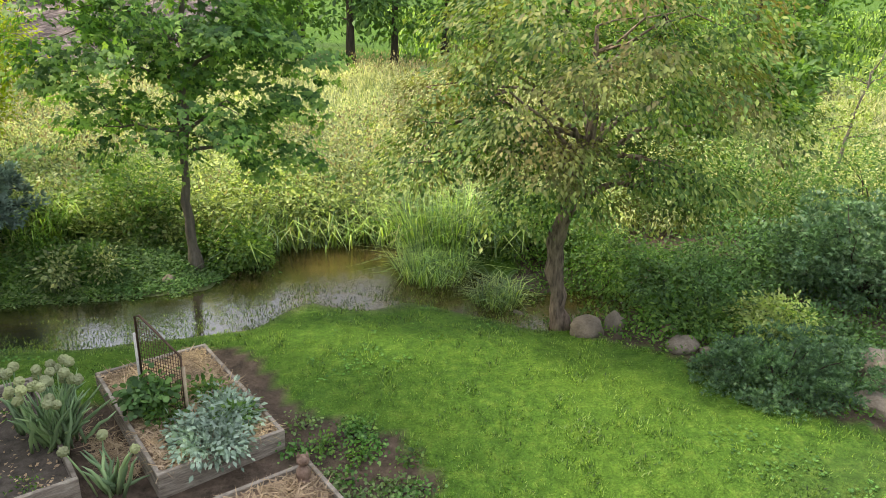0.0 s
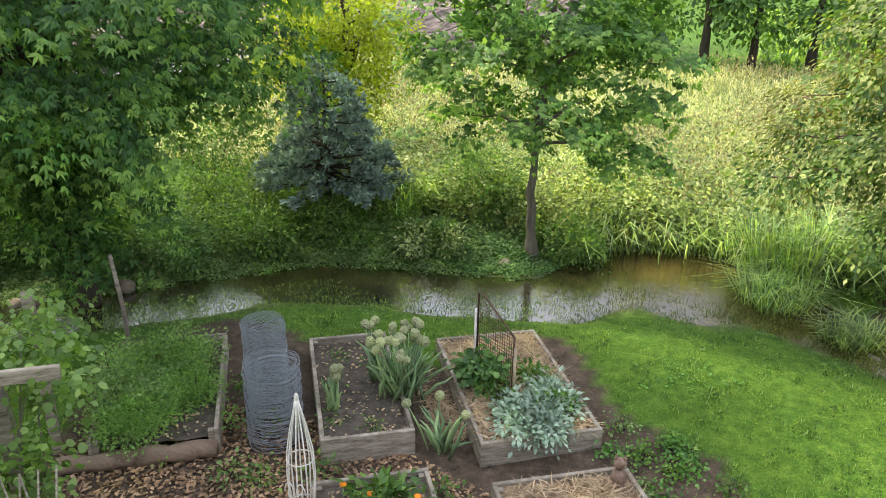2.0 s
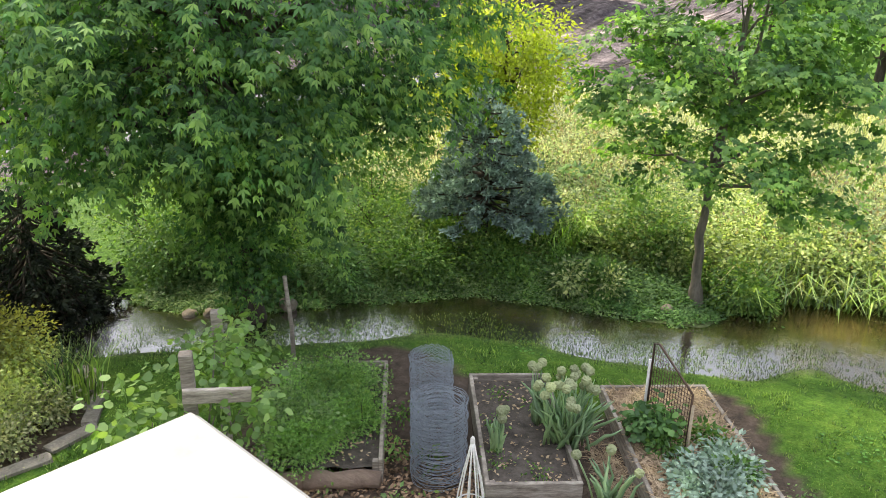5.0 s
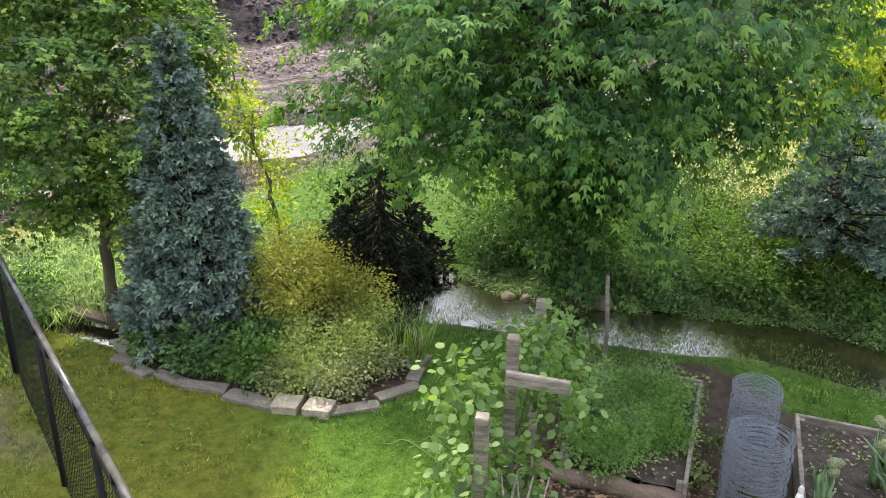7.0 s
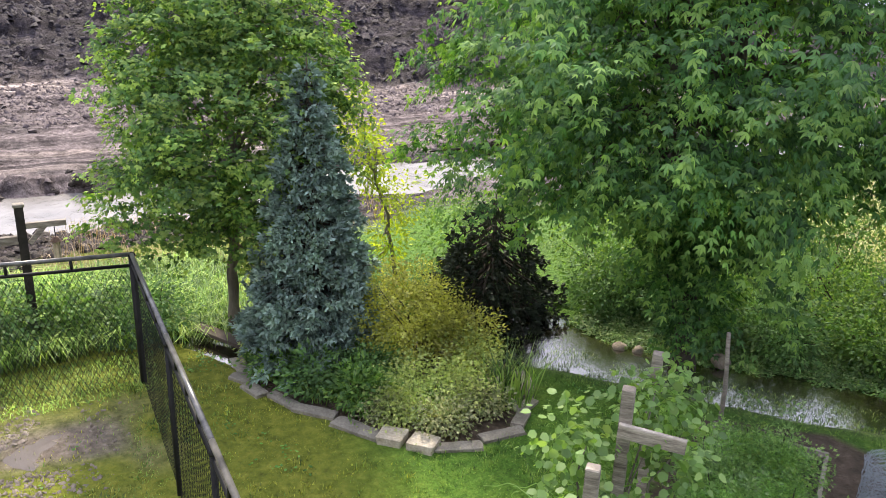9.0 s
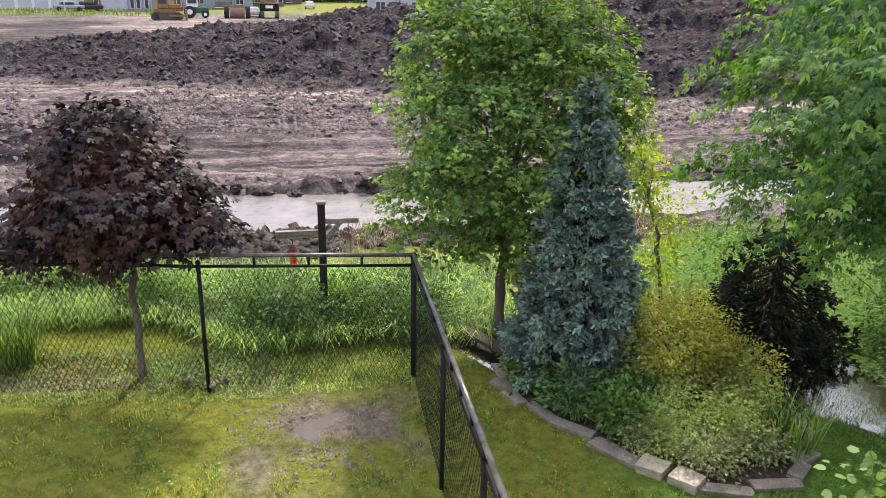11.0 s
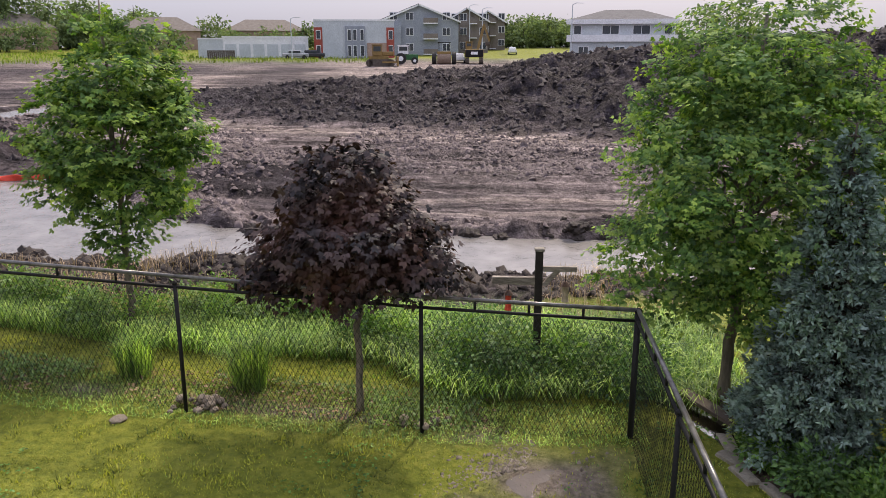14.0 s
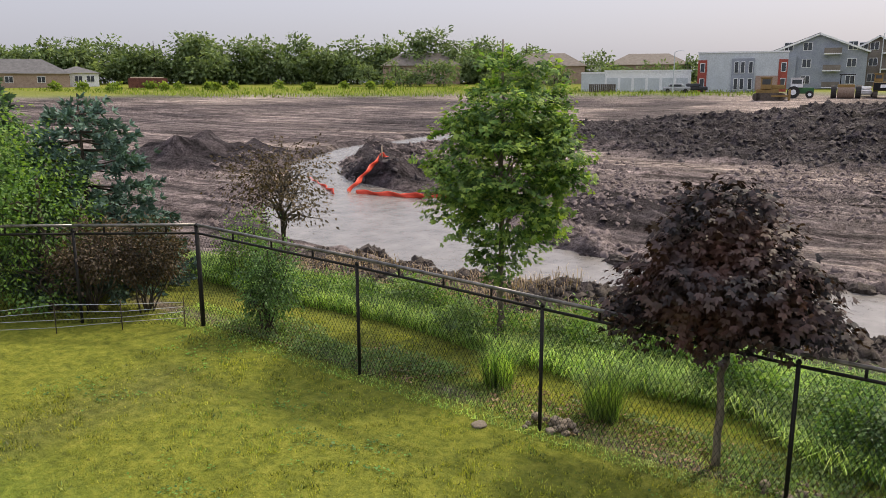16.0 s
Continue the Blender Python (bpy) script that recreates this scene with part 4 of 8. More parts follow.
def bed_points(x, y, n, u0, u1, v0, v1, z):
    u, v = u0 + (u1 - u0) * rng.random(n), v0 + (v1 - v0) * rng.random(n)
    return np.stack([x + BF.x * u + BG.x * v, y + BF.y * u + BG.y * v, np.full(n, z)], 1)


raised_bed("weathered board raised bed mulched with straw", -1.62, 4.43, 1.13, 1.95, 0.26, STRAWBED)
raised_bed("weathered board raised bed of dark soil with onions", -2.96, 4.03, 0.84, 1.9, 0.26, SOIL, fill_h=0.08)
raised_bed("board raised bed overgrown with feathery greens", -4.84, 3.34, 1.1, 1.87, 0.26, SOIL, ("back", "left", "right"), fill_h=0.08)
raised_bed("weathered board raised bed with straw and owl decoy", -0.44, 2.24, 1.17, 1.98, 0.26, STRAWBED)
raised_bed("low board bed planted with leafy seedlings", -2.0, 2.1, 0.98, 1.7, 0.2, SOIL)


def litter(name, label, P, size, material, shape="oval", flat=1.2, category="mulch"):
    n = len(P)
    D = rng.normal(size=(n, 3)) * np.array([1, 1, 0.18])
    N = np.array([0, 0, flat]) + rng.normal(size=(n, 3)) * 0.35
    v, f = scatter(shape, P + np.array([0, 0, 0.012]) + rng.random((n, 3)) * np.array([0, 0, 0.02]), D, N, size * (0.6 + 0.8 * rng.random(n)))
    return tagged(place(name, raw_mesh(name, v, f), material), label, category, kind="stuff")


litter("straw_mulch", "pale straw strewn over garden beds", np.concatenate([bed_points(-1.62, 4.43, 5200, 0.05, 1.08, 0.05, 1.9, 0.225),
       bed_points(-0.44, 2.24, 3600, 0.05, 1.1, 0.05, 1.9, 0.225), bed_points(-2.08, 4.6, 1300, 0.0, 0.3, 0.0, 1.6, 0.03)]), 0.13, STRAW, "blade")
gp = np.stack([-5.2 + 5.4 * rng.random(17000), 1.6 + 3.0 * rng.random(17000), np.zeros(17000)], 1)
gp = gp[inside(gp[:, 0], gp[:, 1], GARDEN)]
gp = gp[gp[:, 0] * 0.35 + gp[:, 1] < 3.6 - 0.0]
gp[:, 2] = ground_height(gp[:, 0], gp[:, 1])
litter("leaf_litter", "dry brown leaves and twigs on garden soil", gp, 0.052, DRYLEAF, "oval", 0.8, "leaf litter")
litter("bed_litter", "dry bits and twigs on dark bed soil", np.concatenate([bed_points(-2.96, 4.03, 260, 0.06, 0.78, 0.06, 1.84, 0.185), bed_points(-4.84, 3.34, 300, 0.06, 1.0, 0.06, 1.8, 0.185),
       bed_points(-2.0, 2.1, 500, 0.06, 0.9, 0.06, 1.6, 0.155)]), 0.04, STRAW, "oval", 0.9, "litter")
# log along the front of the overgrown bed
m = bed_matrix(-4.84, 3.34)
for a, b, r in ((-0.25, 0.42, 0.085), (0.40, 1.08, 0.095)):
    pts = [m @ Vector((a + (b - a) * k / 5, 0.0 + 0.015 * math.sin(k * 2.0), r * 0.85)) for k in range(6)]
    v, f = tube(pts, [r * (0.9 + 0.12 * math.sin(k * 2.3)) for k in range(6)], 10)
    tagged(place("log", raw_mesh("log", v, tris(f), True), LOGWOOD), "weathered split log edging the overgrown bed", "log", "bed logs")


def onion(x, y, z, heads, leaves, h, spread):
    t = thing("onion_plant", (x, y, z), "flowering onion clump with pale round seed heads in bed soil", "onion", "onions")
    pieces, hp = [], []
    for k in range(leaves):
        a, L = rng.random() * 6.28, h * (0.55 + 0.4 * rng.random())
        lean = spread * (0.4 + 0.9 * rng.random())
        s = np.array([x + rng.normal() * spread * 0.25, y + rng.normal() * spread * 0.25, z - 0.02])
        e = s + np.array([math.cos(a) * lean, math.sin(a) * lean, L * (0.95 if rng.random() > 0.2 else 0.5)])
        pieces.append(tube(limb_path(s, e, 0.10, 5), [0.012, 0.018, 0.017, 0.012, 0.003], 5))
    for k in range(heads):
        a, L = rng.random() * 6.28, h * (0.85 + 0.25 * rng.random())
        lean = spread * (0.2 + 0.9 * rng.random())
        s = np.array([x + rng.normal() * spread * 0.2, y + rng.normal() * spread * 0.2, z - 0.02])
        e = s + np.array([math.cos(a) * lean, math.sin(a) * lean, L])
        pieces.append(tube(limb_path(s, e, 0.03, 5), [0.008, 0.010, 0.010, 0.008, 0.005], 5))
        hp.append(e)
    v, f = join(pieces)
    place("leaves", raw_mesh("leaves", v, f, True), ONION, t)
    for e in hp:
        bm = bmesh.new()
        bmesh.ops.create_icosphere(bm, subdivisions=3, radius=0.037 + 0.007 * rng.random())
        for vv in bm.verts:
            vv.co *= 1 + (0.16 if rng.random() > 0.5 else -0.04)
        bmesh.ops.translate(bm, vec=e, verts=bm.verts)
        part("seed_head", bm, ONIONHEAD, t)
    return t


onion(-2.60, 5.08, 0.18, 26, 64, 0.66, 0.30)
onion(-2.95, 5.25, 0.18, 4, 12, 0.6, 0.08)
onion(-3.10, 4.62, 0.18, 3, 16, 0.46, 0.09)
onion(-2.02, 4.58, 0.02, 3, 18, 0.5, 0.22)


def leafy(name, label, x, y, z, r, h, n, per, size, mat, shape="oval", category="plant", group="", droop=0.3):
    return bush(name, label, [((x, y, z + h * 0.5), (r, r, h * 0.55))], n, per, 0.05 + r * 0.12, size, mat, shape, droop, category, group, stems=1)


for k, (u, v, s) in enumerate(((0.42, 0.18, 0.17), (0.68, 0.36, 0.17), (0.45, 0.45, 0.13), (0.82, 0.66, 0.15), (0.62, 0.10, 0.12), (0.86, 0.42, 0.12))):
    p = Vector((-1.62, 4.43, 0.2)) + BF * u + BG * v
    leafy("sage_plant", "silvery sage with soft leaves sprawling over straw", p.x, p.y, 0.22, s * 1.15, 0.10, 90, 9, 0.062, SAGE, "oval", "sage", "sage plants", 0.35)
for u, v in ((0.78, 1.0), (0.33, 0.82), (0.85, 0.4)):
    p = Vector((-1.62, 4.43, 0.2)) + BF * u + BG * v
    leafy("herb", "bright green herb growing through straw", p.x, p.y, 0.22, 0.13, 0.13, 40, 8, 0.06, SHRUB, "oval", "herb", "herbs")
# bean plant on its trellis
p = Vector((-1.62, 4.43, 0)) + BF * 0.25 + BG * 0.98
leafy("bean_plant", "leafy green bean climbing a wire panel", p.x, p.y, 0.22, 0.15, 0.4, 80, 8, 0.06, DARKSHRUB, "round", "bean plant", "", 0.5)


def trellis_panel():
    a = Vector((-1.62, 4.43, 0.2)) + BF * 0.28 + BG * 1.25
    b = Vector((-1.62, 4.43, 0.2)) + BF * 0.52 + BG * 0.80
    t = thing("bean_trellis", a, "small rusty wire trellis panel with stakes in straw", "trellis")
    d = (b - a).normalized()
    up = Vector((0, 0, 1))
    top_a, top_b = a + up * 0.9, b + up * 0.62
    tube_part("frame", [a, top_a, top_a + d * 0.06 + up * 0.02, top_b, b + up * 0.0], [0.011] * 5, RUST, t, sides=6)
    L = (b - a).length
    for k in range(1, 16):
        u = k / 16
        p = a + (b - a) * u
        tube_part("wire", [p, p + up * (0.9 - 0.28 * u)], [0.0028, 0.0028], RUST, t, sides=4)
    for k in range(1, 24):
        z = 0.86 * k / 23
        w = min(1.0, (0.9 - z) / 0.28)
        tube_part("wire", [a + up * z, a + (b - a) * w + up * z], [0.0028, 0.0028], RUST, t, sides=4)
    tube_part("stake", [a - d * 0.03 - up * 0.1, a - d * 0.03 + up * 0.72], [0.016, 0.016], WHITEMETAL, t, "white metal stake", 6)
    s = b + d * 0.02
    tube_part("stake", [s - up * 0.15, s + up * 0.52], [0.017, 0.015], PALEWOOD, t, "pale wooden stake", 6)
    return t


trellis_panel()


def owl():
    p = Vector((-0.44, 2.24, 0)) + BF * 1.02 + BG * 1.80
    bm = bmesh.new()
    for z, r, s in ((0.30, 0.062, 1.35), (0.43, 0.056, 0.85)):
        q = bmesh.ops.create_icosphere(bm, subdivisions=3, radius=r)
        bmesh.ops.transform(bm, matrix=Matrix.LocRotScale((p.x, p.y, z), None, (1, 0.9, s)), verts=q["verts"])
    for sx in (-0.035, 0.035):
        q = bmesh.ops.create_cone(bm, segments=8, radius1=0.018, radius2=0.002, depth=0.05)
        bmesh.ops.translate(bm, vec=(p.x + sx, p.y, 0.49), verts=q["verts"])
    q = bmesh.ops.create_cone(bm, segments=12, radius1=0.06, radius2=0.05, depth=0.1, cap_ends=True)
    bmesh.ops.translate(bm, vec=(p.x, p.y, 0.23), verts=q["verts"])
    tagged(part("owl_decoy", bm, rough_mat("owl_plastic", [(0.3, (0.10, 0.06, 0.04)), (0.7, (0.34, 0.24, 0.19))], 22, 0.6, 0.004), smooth=True),
           "brown speckled plastic owl decoy on bed corner", "decoy")


owl()


def wire_roll(label, x, y, z, r, h, rings, per, lean, gr):
    """A roll of netting: spiral of many thin rings, hexagons drawn by zigzag wires."""
    t = thing("wire_roll", (x, y, z), label, "wire roll", gr)
    for layer, rr in enumerate((r, r * 0.88, r * 0.55)):
        pieces = []
        n = 40 if layer < 2 else 24
        for k in range(rings if layer < 2 else rings // 2):
            zz = h * (k + 0.5) / (rings if layer < 2 else rings // 2)
            amp = h / rings * 0.55
            a = np.linspace(0, 2 * math.pi, n + 1)
            wob = 1 + 0.03 * np.sin(a * 3 + k * 0.8) + 0.015 * rng.normal(size=n + 1)
            px = x + lean[0] * zz + rr * wob * np.cos(a)
            py = y + lean[1] * zz + rr * wob * np.sin(a)
            pz = z + zz + amp * ((np.arange(n + 1) % 2) * 2 - 1) * per + 0.012 * rng.normal()
            pieces.append(tube(np.stack([px, py, pz], 1), 0.0029, 3, False))
        v, f = join(pieces)
        place("netting", raw_mesh("netting", v, f), GALV, t)
    return t


wire_roll("standing roll of galvanised chicken wire between beds", -3.78, 4.62, 0.02, 0.20, 1.0, 44, 0.9, (-0.02, 0.0), "wire rolls")
wire_roll("loose roll of garden wire fencing between beds", -3.52, 4.25, 0.02, 0.25, 0.80, 40, 0.15, (0.0, 0.0), "wire rolls")


def scroll_ornament():
    x, y = -2.82, 3.42
    t = thing("garden_ornament", (x, y, 0), "white painted wire obelisk standing on garden soil", "trellis")
    for k in range(9):
        a = 2 * math.pi * k / 9
        rod = [(x + math.cos(a) * r, y + math.sin(a) * r, z) for z, r in ((-0.08, 0.085), (0.15, 0.10), (0.4, 0.112), (0.62, 0.10), (0.82, 0.066), (0.98, 0.03), (1.08, 0.012))]
        tube_part("rod", rod, [0.0062] * 7, WHITEMETAL, t, sides=6)
    for z, r in ((0.12, 0.10), (0.55, 0.106)):
        tube_part("ring", [(x + math.cos(a) * r, y + math.sin(a) * r, z) for a in np.linspace(0, 2 * math.pi, 25)], [0.005] * 25, WHITEMETAL, t, sides=5)
    for sgn in (-1, 1):
        curl = [(x + sgn * (0.045 - 0.036 * u) * math.cos(7 * u) + sgn * 0.045, y - 0.115, 0.30 + 0.11 * math.sin(7 * u) * (1 - 0.7 * u)) for u in np.linspace(0, 1, 18)]
        tube_part("scroll", curl, [0.0052] * 18, WHITEMETAL, t, sides=5)
    tube_part("finial", [(x, y, 1.06), (x, y, 1.09), (x, y, 1.12), (x, y, 1.14)], [0.008, 0.02, 0.018, 0.004], WHITEMETAL, t, sides=8)


scroll_ornament()
# overgrown bed: feathery mass
for k in range(14):
    p = Vector((-4.84, 3.34, 0)) + BF * (0.12 + 0.85 * rng.random()) + BG * (0.1 + 1.4 * (k + rng.random()) / 14)
    leafy("feathery_plant", "soft feathery green annual filling a raised bed", p.x, p.y, 0.18, 0.2 + 0.1 * rng.random(), 0.12 + 0.32 * rng.random(), 170, 11, 0.042, FEATHER, "spray", "plant",
          "feathery plants", -0.3)
for k in range(12):
    p = Vector((-4.84, 3.34, 0)) + BF * (0.08 + 0.95 * rng.random()) + BG * (0.1 + 1.65 * rng.random())
    leafy("wispy_weed", "tall wispy weed rising from an overgrown bed", p.x, p.y, 0.25, 0.09, 0.45 + 0.2 * rng.random(), 26, 8, 0.045, (FEATHER, GREYWEED, YOUNG)[k % 3], "spray", "weed", "wispy weeds", -0.2)
for k in range(10):
    u, v = rng.random() * 0.8 + 0.1, rng.random() * 1.4 + 0.15
    p = Vector((-2.0, 2.1, 0)) + BF * u + BG * v
    leafy("seedling", "leafy green seedling in low board bed", p.x, p.y, 0.15, 0.13, 0.14, 26, 6, 0.085, SHRUB, "oval", "seedling", "seedlings")
for k in range(30):
    x, y = -5.0 + 5.0 * rng.random(), 1.8 + 3.2 * rng.random()
    if inside(np.array([x]), np.array([y]), GARDEN)[0] and x * 0.35 + y < 3.5:
        leafy("garden_weed", "small green weed in garden soil", x, y, ground_z(x, y), 0.07 + 0.07 * rng.random(), 0.1 + 0.12 * rng.random(), 16, 7, 0.05, (SHRUB, YOUNG, FEATHER)[k % 3], "oval", "weed", "garden weeds")
for k in range(34):
    x, y = -0.55 + 1.1 * rng.random(), 3.9 + 1.5 * rng.random()
    if inside(np.array([x]), np.array([y]), GARDEN)[0]:
        leafy("garden_weed", "low green weed on trampled soil beside the beds", x, y, ground_z(x, y), 0.06 + 0.07 * rng.random(), 0.05 + 0.05 * rng.random(), 18, 7, 0.03, (SHRUB, CLOVER, GREYWEED)[k % 3], "round", "weed", "garden weeds")
for u, v in ((0.15, 0.4), (0.5, 0.2), (0.62, 1.25), (0.3, 1.5), (0.2, 1.0)):
    p = Vector((-2.96, 4.03, 0)) + BF * u + BG * v
    leafy("garden_weed", "small green weed in bed soil", p.x, p.y, 0.19, 0.06, 0.07, 12, 6, 0.035, SHRUB, "oval", "weed", "garden weeds")
MARIGOLD = rough_mat("marigold_petal", [(0.3, (0.65, 0.16, 0.01)), (0.7, (0.85, 0.30, 0.02))], 30, 0.7, 0.002)
for u, v in ((0.25, 1.45), (0.45, 1.3), (0.8, 1.2)):
    p = Vector((-2.0, 2.1, 0.33)) + BF * u + BG * v
    bm = bmesh.new()
    bmesh.ops.create_icosphere(bm, subdivisions=2, radius=0.028)
    for q in bm.verts:
        q.co *= 1 + 0.3 * noise.noise(q.co * 90)
    bmesh.ops.transform(bm, matrix=Matrix.LocRotScale(p, None, (1, 1, 0.6)), verts=bm.verts)
    fl = thing("marigold", (p.x, p.y, 0.16), "small orange marigold in the low board bed", "flower", "marigolds")
    part("flower_head", bm, MARIGOLD, fl)
    tube_part("stem", [(p.x, p.y, 0.14), p], [0.005, 0.004], ONION, fl, sides=5)
# garden pole
tube_part("garden_pole", [(-5.80, 5.12, -0.1), (-5.79, 5.10, 0.6), (-5.82, 5.06, 1.22)], [0.026, 0.024, 0.022], WOOD, None, sides=8)
tagged(bpy.data.objects["garden_pole"], "weathered pale wooden pole stuck in the bed", "pole")


def pieces_tri(piece):
    return piece[0], tris(piece[1])


# ---- grape arbour ----
def arbour():
    x, y = -4.56, 2.42
    t = thing("grape_arbour", (x, y, 0), "grey timber grape posts with crossarms", "arbour")
    d = Vector((0.33, 0.94, 0)).normalized()
    px = Vector((0.75, 0.66, 0))
    for k, (o, h, arm) in enumerate(((Vector((0, 0, 0)), 1.84, True), (Vector((0.37, -0.62, 0)), 1.62, False), (Vector((-0.71, 1.04, 0)), 1.58, False))):
        c = Vector((x, y, 0)) + o
        m = Matrix.Translation(c) @ pose(0, 0, 0, 0, 0, 40)
        part("post", boxed((-0.045, -0.045, -0.15), (0.045, 0.045, h), m, 0.008), WOOD, t)
        if arm:
            ma = Matrix.Translation(c + Vector((0, 0, h - 0.36))) @ pose(0, 0, 0, 0, 4, 40)
            part("crossarm", boxed((-0.045, -0.085, 0), (0.42, -0.046, 0.11), ma, 0.006), WOOD, t)
    foot = Vector((x, y, 0)) + Vector((0.30, -0.36, 0))
    for k in range(7):
        b = foot + px * (k * 0.055 - 0.1)
        lean = px * (0.16 if k % 2 else -0.12)
        tube_part("lattice_stick", [b + Vector((0, 0, -0.05)), b + lean * 0.5 + Vector((0, 0, 0.5)), b + lean + Vector((0, 0, 1.02))], [0.010, 0.009, 0.007], WOOD, t, sides=5)
    return t


arbour()


def vine():
    blobs = [((-4.85, 2.2, 1.42), (0.30, 0.28, 0.30)), ((-4.85, 2.95, 1.5), (0.26, 0.3, 0.25)), ((-5.1, 3.4, 1.35), (0.30, 0.36, 0.3)), ((-4.62, 2.05, 1.0), (0.25, 0.25, 0.36)),
             ((-4.3, 1.72, 1.2), (0.2, 0.2, 0.32)), ((-4.65, 2.5, 0.7), (0.32, 0.32, 0.4)), ((-4.35, 1.85, 0.55), (0.25, 0.25, 0.35)), ((-4.4, 2.75, 1.3), (0.3, 0.25, 0.2))]
    blobs = [((b[0][0] + 0.11, b[0][1] - 0.10, b[0][2]), b[1]) for b in blobs]
    t = bush("grape_vine", "grape vine with broad yellow-green leaves on timber posts", blobs, 340, 6, 0.08, 0.062, VINE, "round", 0.5, "vine", stems=14, bark=BARK)
    pieces = []
    for k in range(26):
        b = blobs[k % 5]
        s = np.array(b[0]) + rng.normal(size=3) * 0.15
        e = s + np.array([rng.normal() * 0.2, rng.normal() * 0.2, -0.2 + 0.15 * rng.normal()])
        pieces.append(tube(limb_path(s, e, 0.3, 7), np.linspace(0.005, 0.002, 7), 4))
        place("tendril", raw_mesh("tendril", *pieces_tri(pieces[-1]), True), VINE, t)


vine()

# ---- deck rail ----
RAIL_Z = 4.115


RAIL_M = Matrix.Translation((-1.175, -0.703, 0)) @ pose(0, 0, 0, 0, 0, -16)


def railing():
    t = thing("deck_railing", (-1.18, -0.7, 2.95), "white vinyl deck railing with a flat cap", "railing")
    w = 0.15
    for lo, hi in (((0, -w, RAIL_Z - 0.035), (5.5, 0, RAIL_Z)), ((0, -1.35, RAIL_Z - 0.035), (w, -w, RAIL_Z))):
        part("cap", boxed(lo, hi, RAIL_M, 0.006), WHITE, t)
    part("bottom_rail", boxed((0.06, -0.095, 3.05), (5.5, -0.055, 3.11), RAIL_M), WHITE, t)
    part("bottom_rail", boxed((0.055, -1.3, 3.05), (0.095, -0.095, 3.11), RAIL_M), WHITE, t)
    for k in range(3):
        part("post", boxed((0.03 + k * 2.6, -0.12, 2.95), (0.12 + k * 2.6, -0.03, RAIL_Z - 0.035), RAIL_M), WHITE, t)
    part("post", boxed((0.03, -1.32, 2.95), (0.12, -1.23, RAIL_Z - 0.035), RAIL_M), WHITE, t)
    for k in range(40):
        x = 0.2 + k * 0.13
        part("baluster", boxed((x, -0.085, 3.11), (x + 0.025, -0.06, RAIL_Z - 0.035), RAIL_M), WHITE, t)
    for k in range(8):
        y = -0.24 - k * 0.13
        part("baluster", boxed((0.062, y - 0.025, 3.11), (0.087, y, RAIL_Z - 0.035), RAIL_M), WHITE, t)


railing()
deck = thing("deck", (-1.1, -0.8, 0), "grey plank deck on timber posts", "deck")
for k in range(23):
    part("plank", boxed((0, -0.13 - k * 0.14 + 0.004, 2.91), (5.5, -k * 0.14, 2.95), RAIL_M), WOOD, deck)
for x in (-0.6, 2.0, 4.0):
    for y in (-2.0, -3.4):
        part("post", boxed((x - 0.07, y - 0.07, -0.2), (x + 0.07, y + 0.07, 2.91)), WOOD, deck)

SIDING = rough_mat("pale_siding", [(0.3, (0.66, 0.64, 0.60)), (0.7, (0.74, 0.72, 0.68))], 3, 0.7, 0.002)
ROOFING = rough_mat("dark_shingle", [(0.3, (0.05, 0.047, 0.045)), (0.7, (0.10, 0.095, 0.09))], 6, 0.9, 0.01)


def gable_block(bm, x0, x1, y0, y1, z0, eave, ridge, along="x", over=0.3):
    """Walls and gable ends of a house block."""
    if along == "x":
        prof = [(y0, z0), (y1, z0), (y1, eave), ((y0 + y1) / 2, ridge), (y0, eave)]
        mk = lambda u, q: (u, q[0], q[1])
        ends = (x0, x1)
    else:
        prof = [(x0, z0), (x1, z0), (x1, eave), ((x0 + x1) / 2, ridge), (x0, eave)]
        mk = lambda u, q: (q[0], u, q[1])
        ends = (y0, y1)
    a = [bm.verts.new(mk(ends[0], q)) for q in prof]
    b = [bm.verts.new(mk(ends[1], q)) for q in prof]
    bm.faces.new(a)
    bm.faces.new(b[::-1])
    for i in range(5):
        j = (i + 1) % 5
        bm.faces.new((a[j], a[i], b[i], b[j]))
    bmesh.ops.recalc_face_normals(bm, faces=bm.faces)
    return bm


def gable_roof(x0, x1, y0, y1, eave, ridge, along="x", over=0.35, th=0.12):
    bm = bmesh.new()
    def slab(p):
        a = [bm.verts.new(q) for q in p]
        b = [bm.verts.new((q[0], q[1], q[2] + th)) for q in p]
        bm.faces.new(a[::-1])
        bm.faces.new(b)
        for i in range(4):
            j = (i + 1) % 4
            bm.faces.new((a[i], a[j], b[j], b[i]))
    if along == "x":
        c, k = (y0 + y1) / 2, (ridge - eave) / ((y1 - y0) / 2)
        for s, e in ((-1, y0), (1, y1)):
            slab([(x0 - over, e + s * over, eave - k * over + 0.02), (x1 + over, e + s * over, eave - k * over + 0.02), (x1 + over, c, ridge + 0.02), (x0 - over, c, ridge + 0.02)])
    else:
        c, k = (x0 + x1) / 2, (ridge - eave) / ((x1 - x0) / 2)
        for s, e in ((-1, x0), (1, x1)):
            slab([(e + s * over, y0 - over, eave - k * over + 0.02), (e + s * over, y1 + over, eave - k * over + 0.02), (c, y1 + over, ridge + 0.02), (c, y0 - over, ridge + 0.02)])
    bmesh.ops.recalc_face_normals(bm, faces=bm.faces)
    return bm


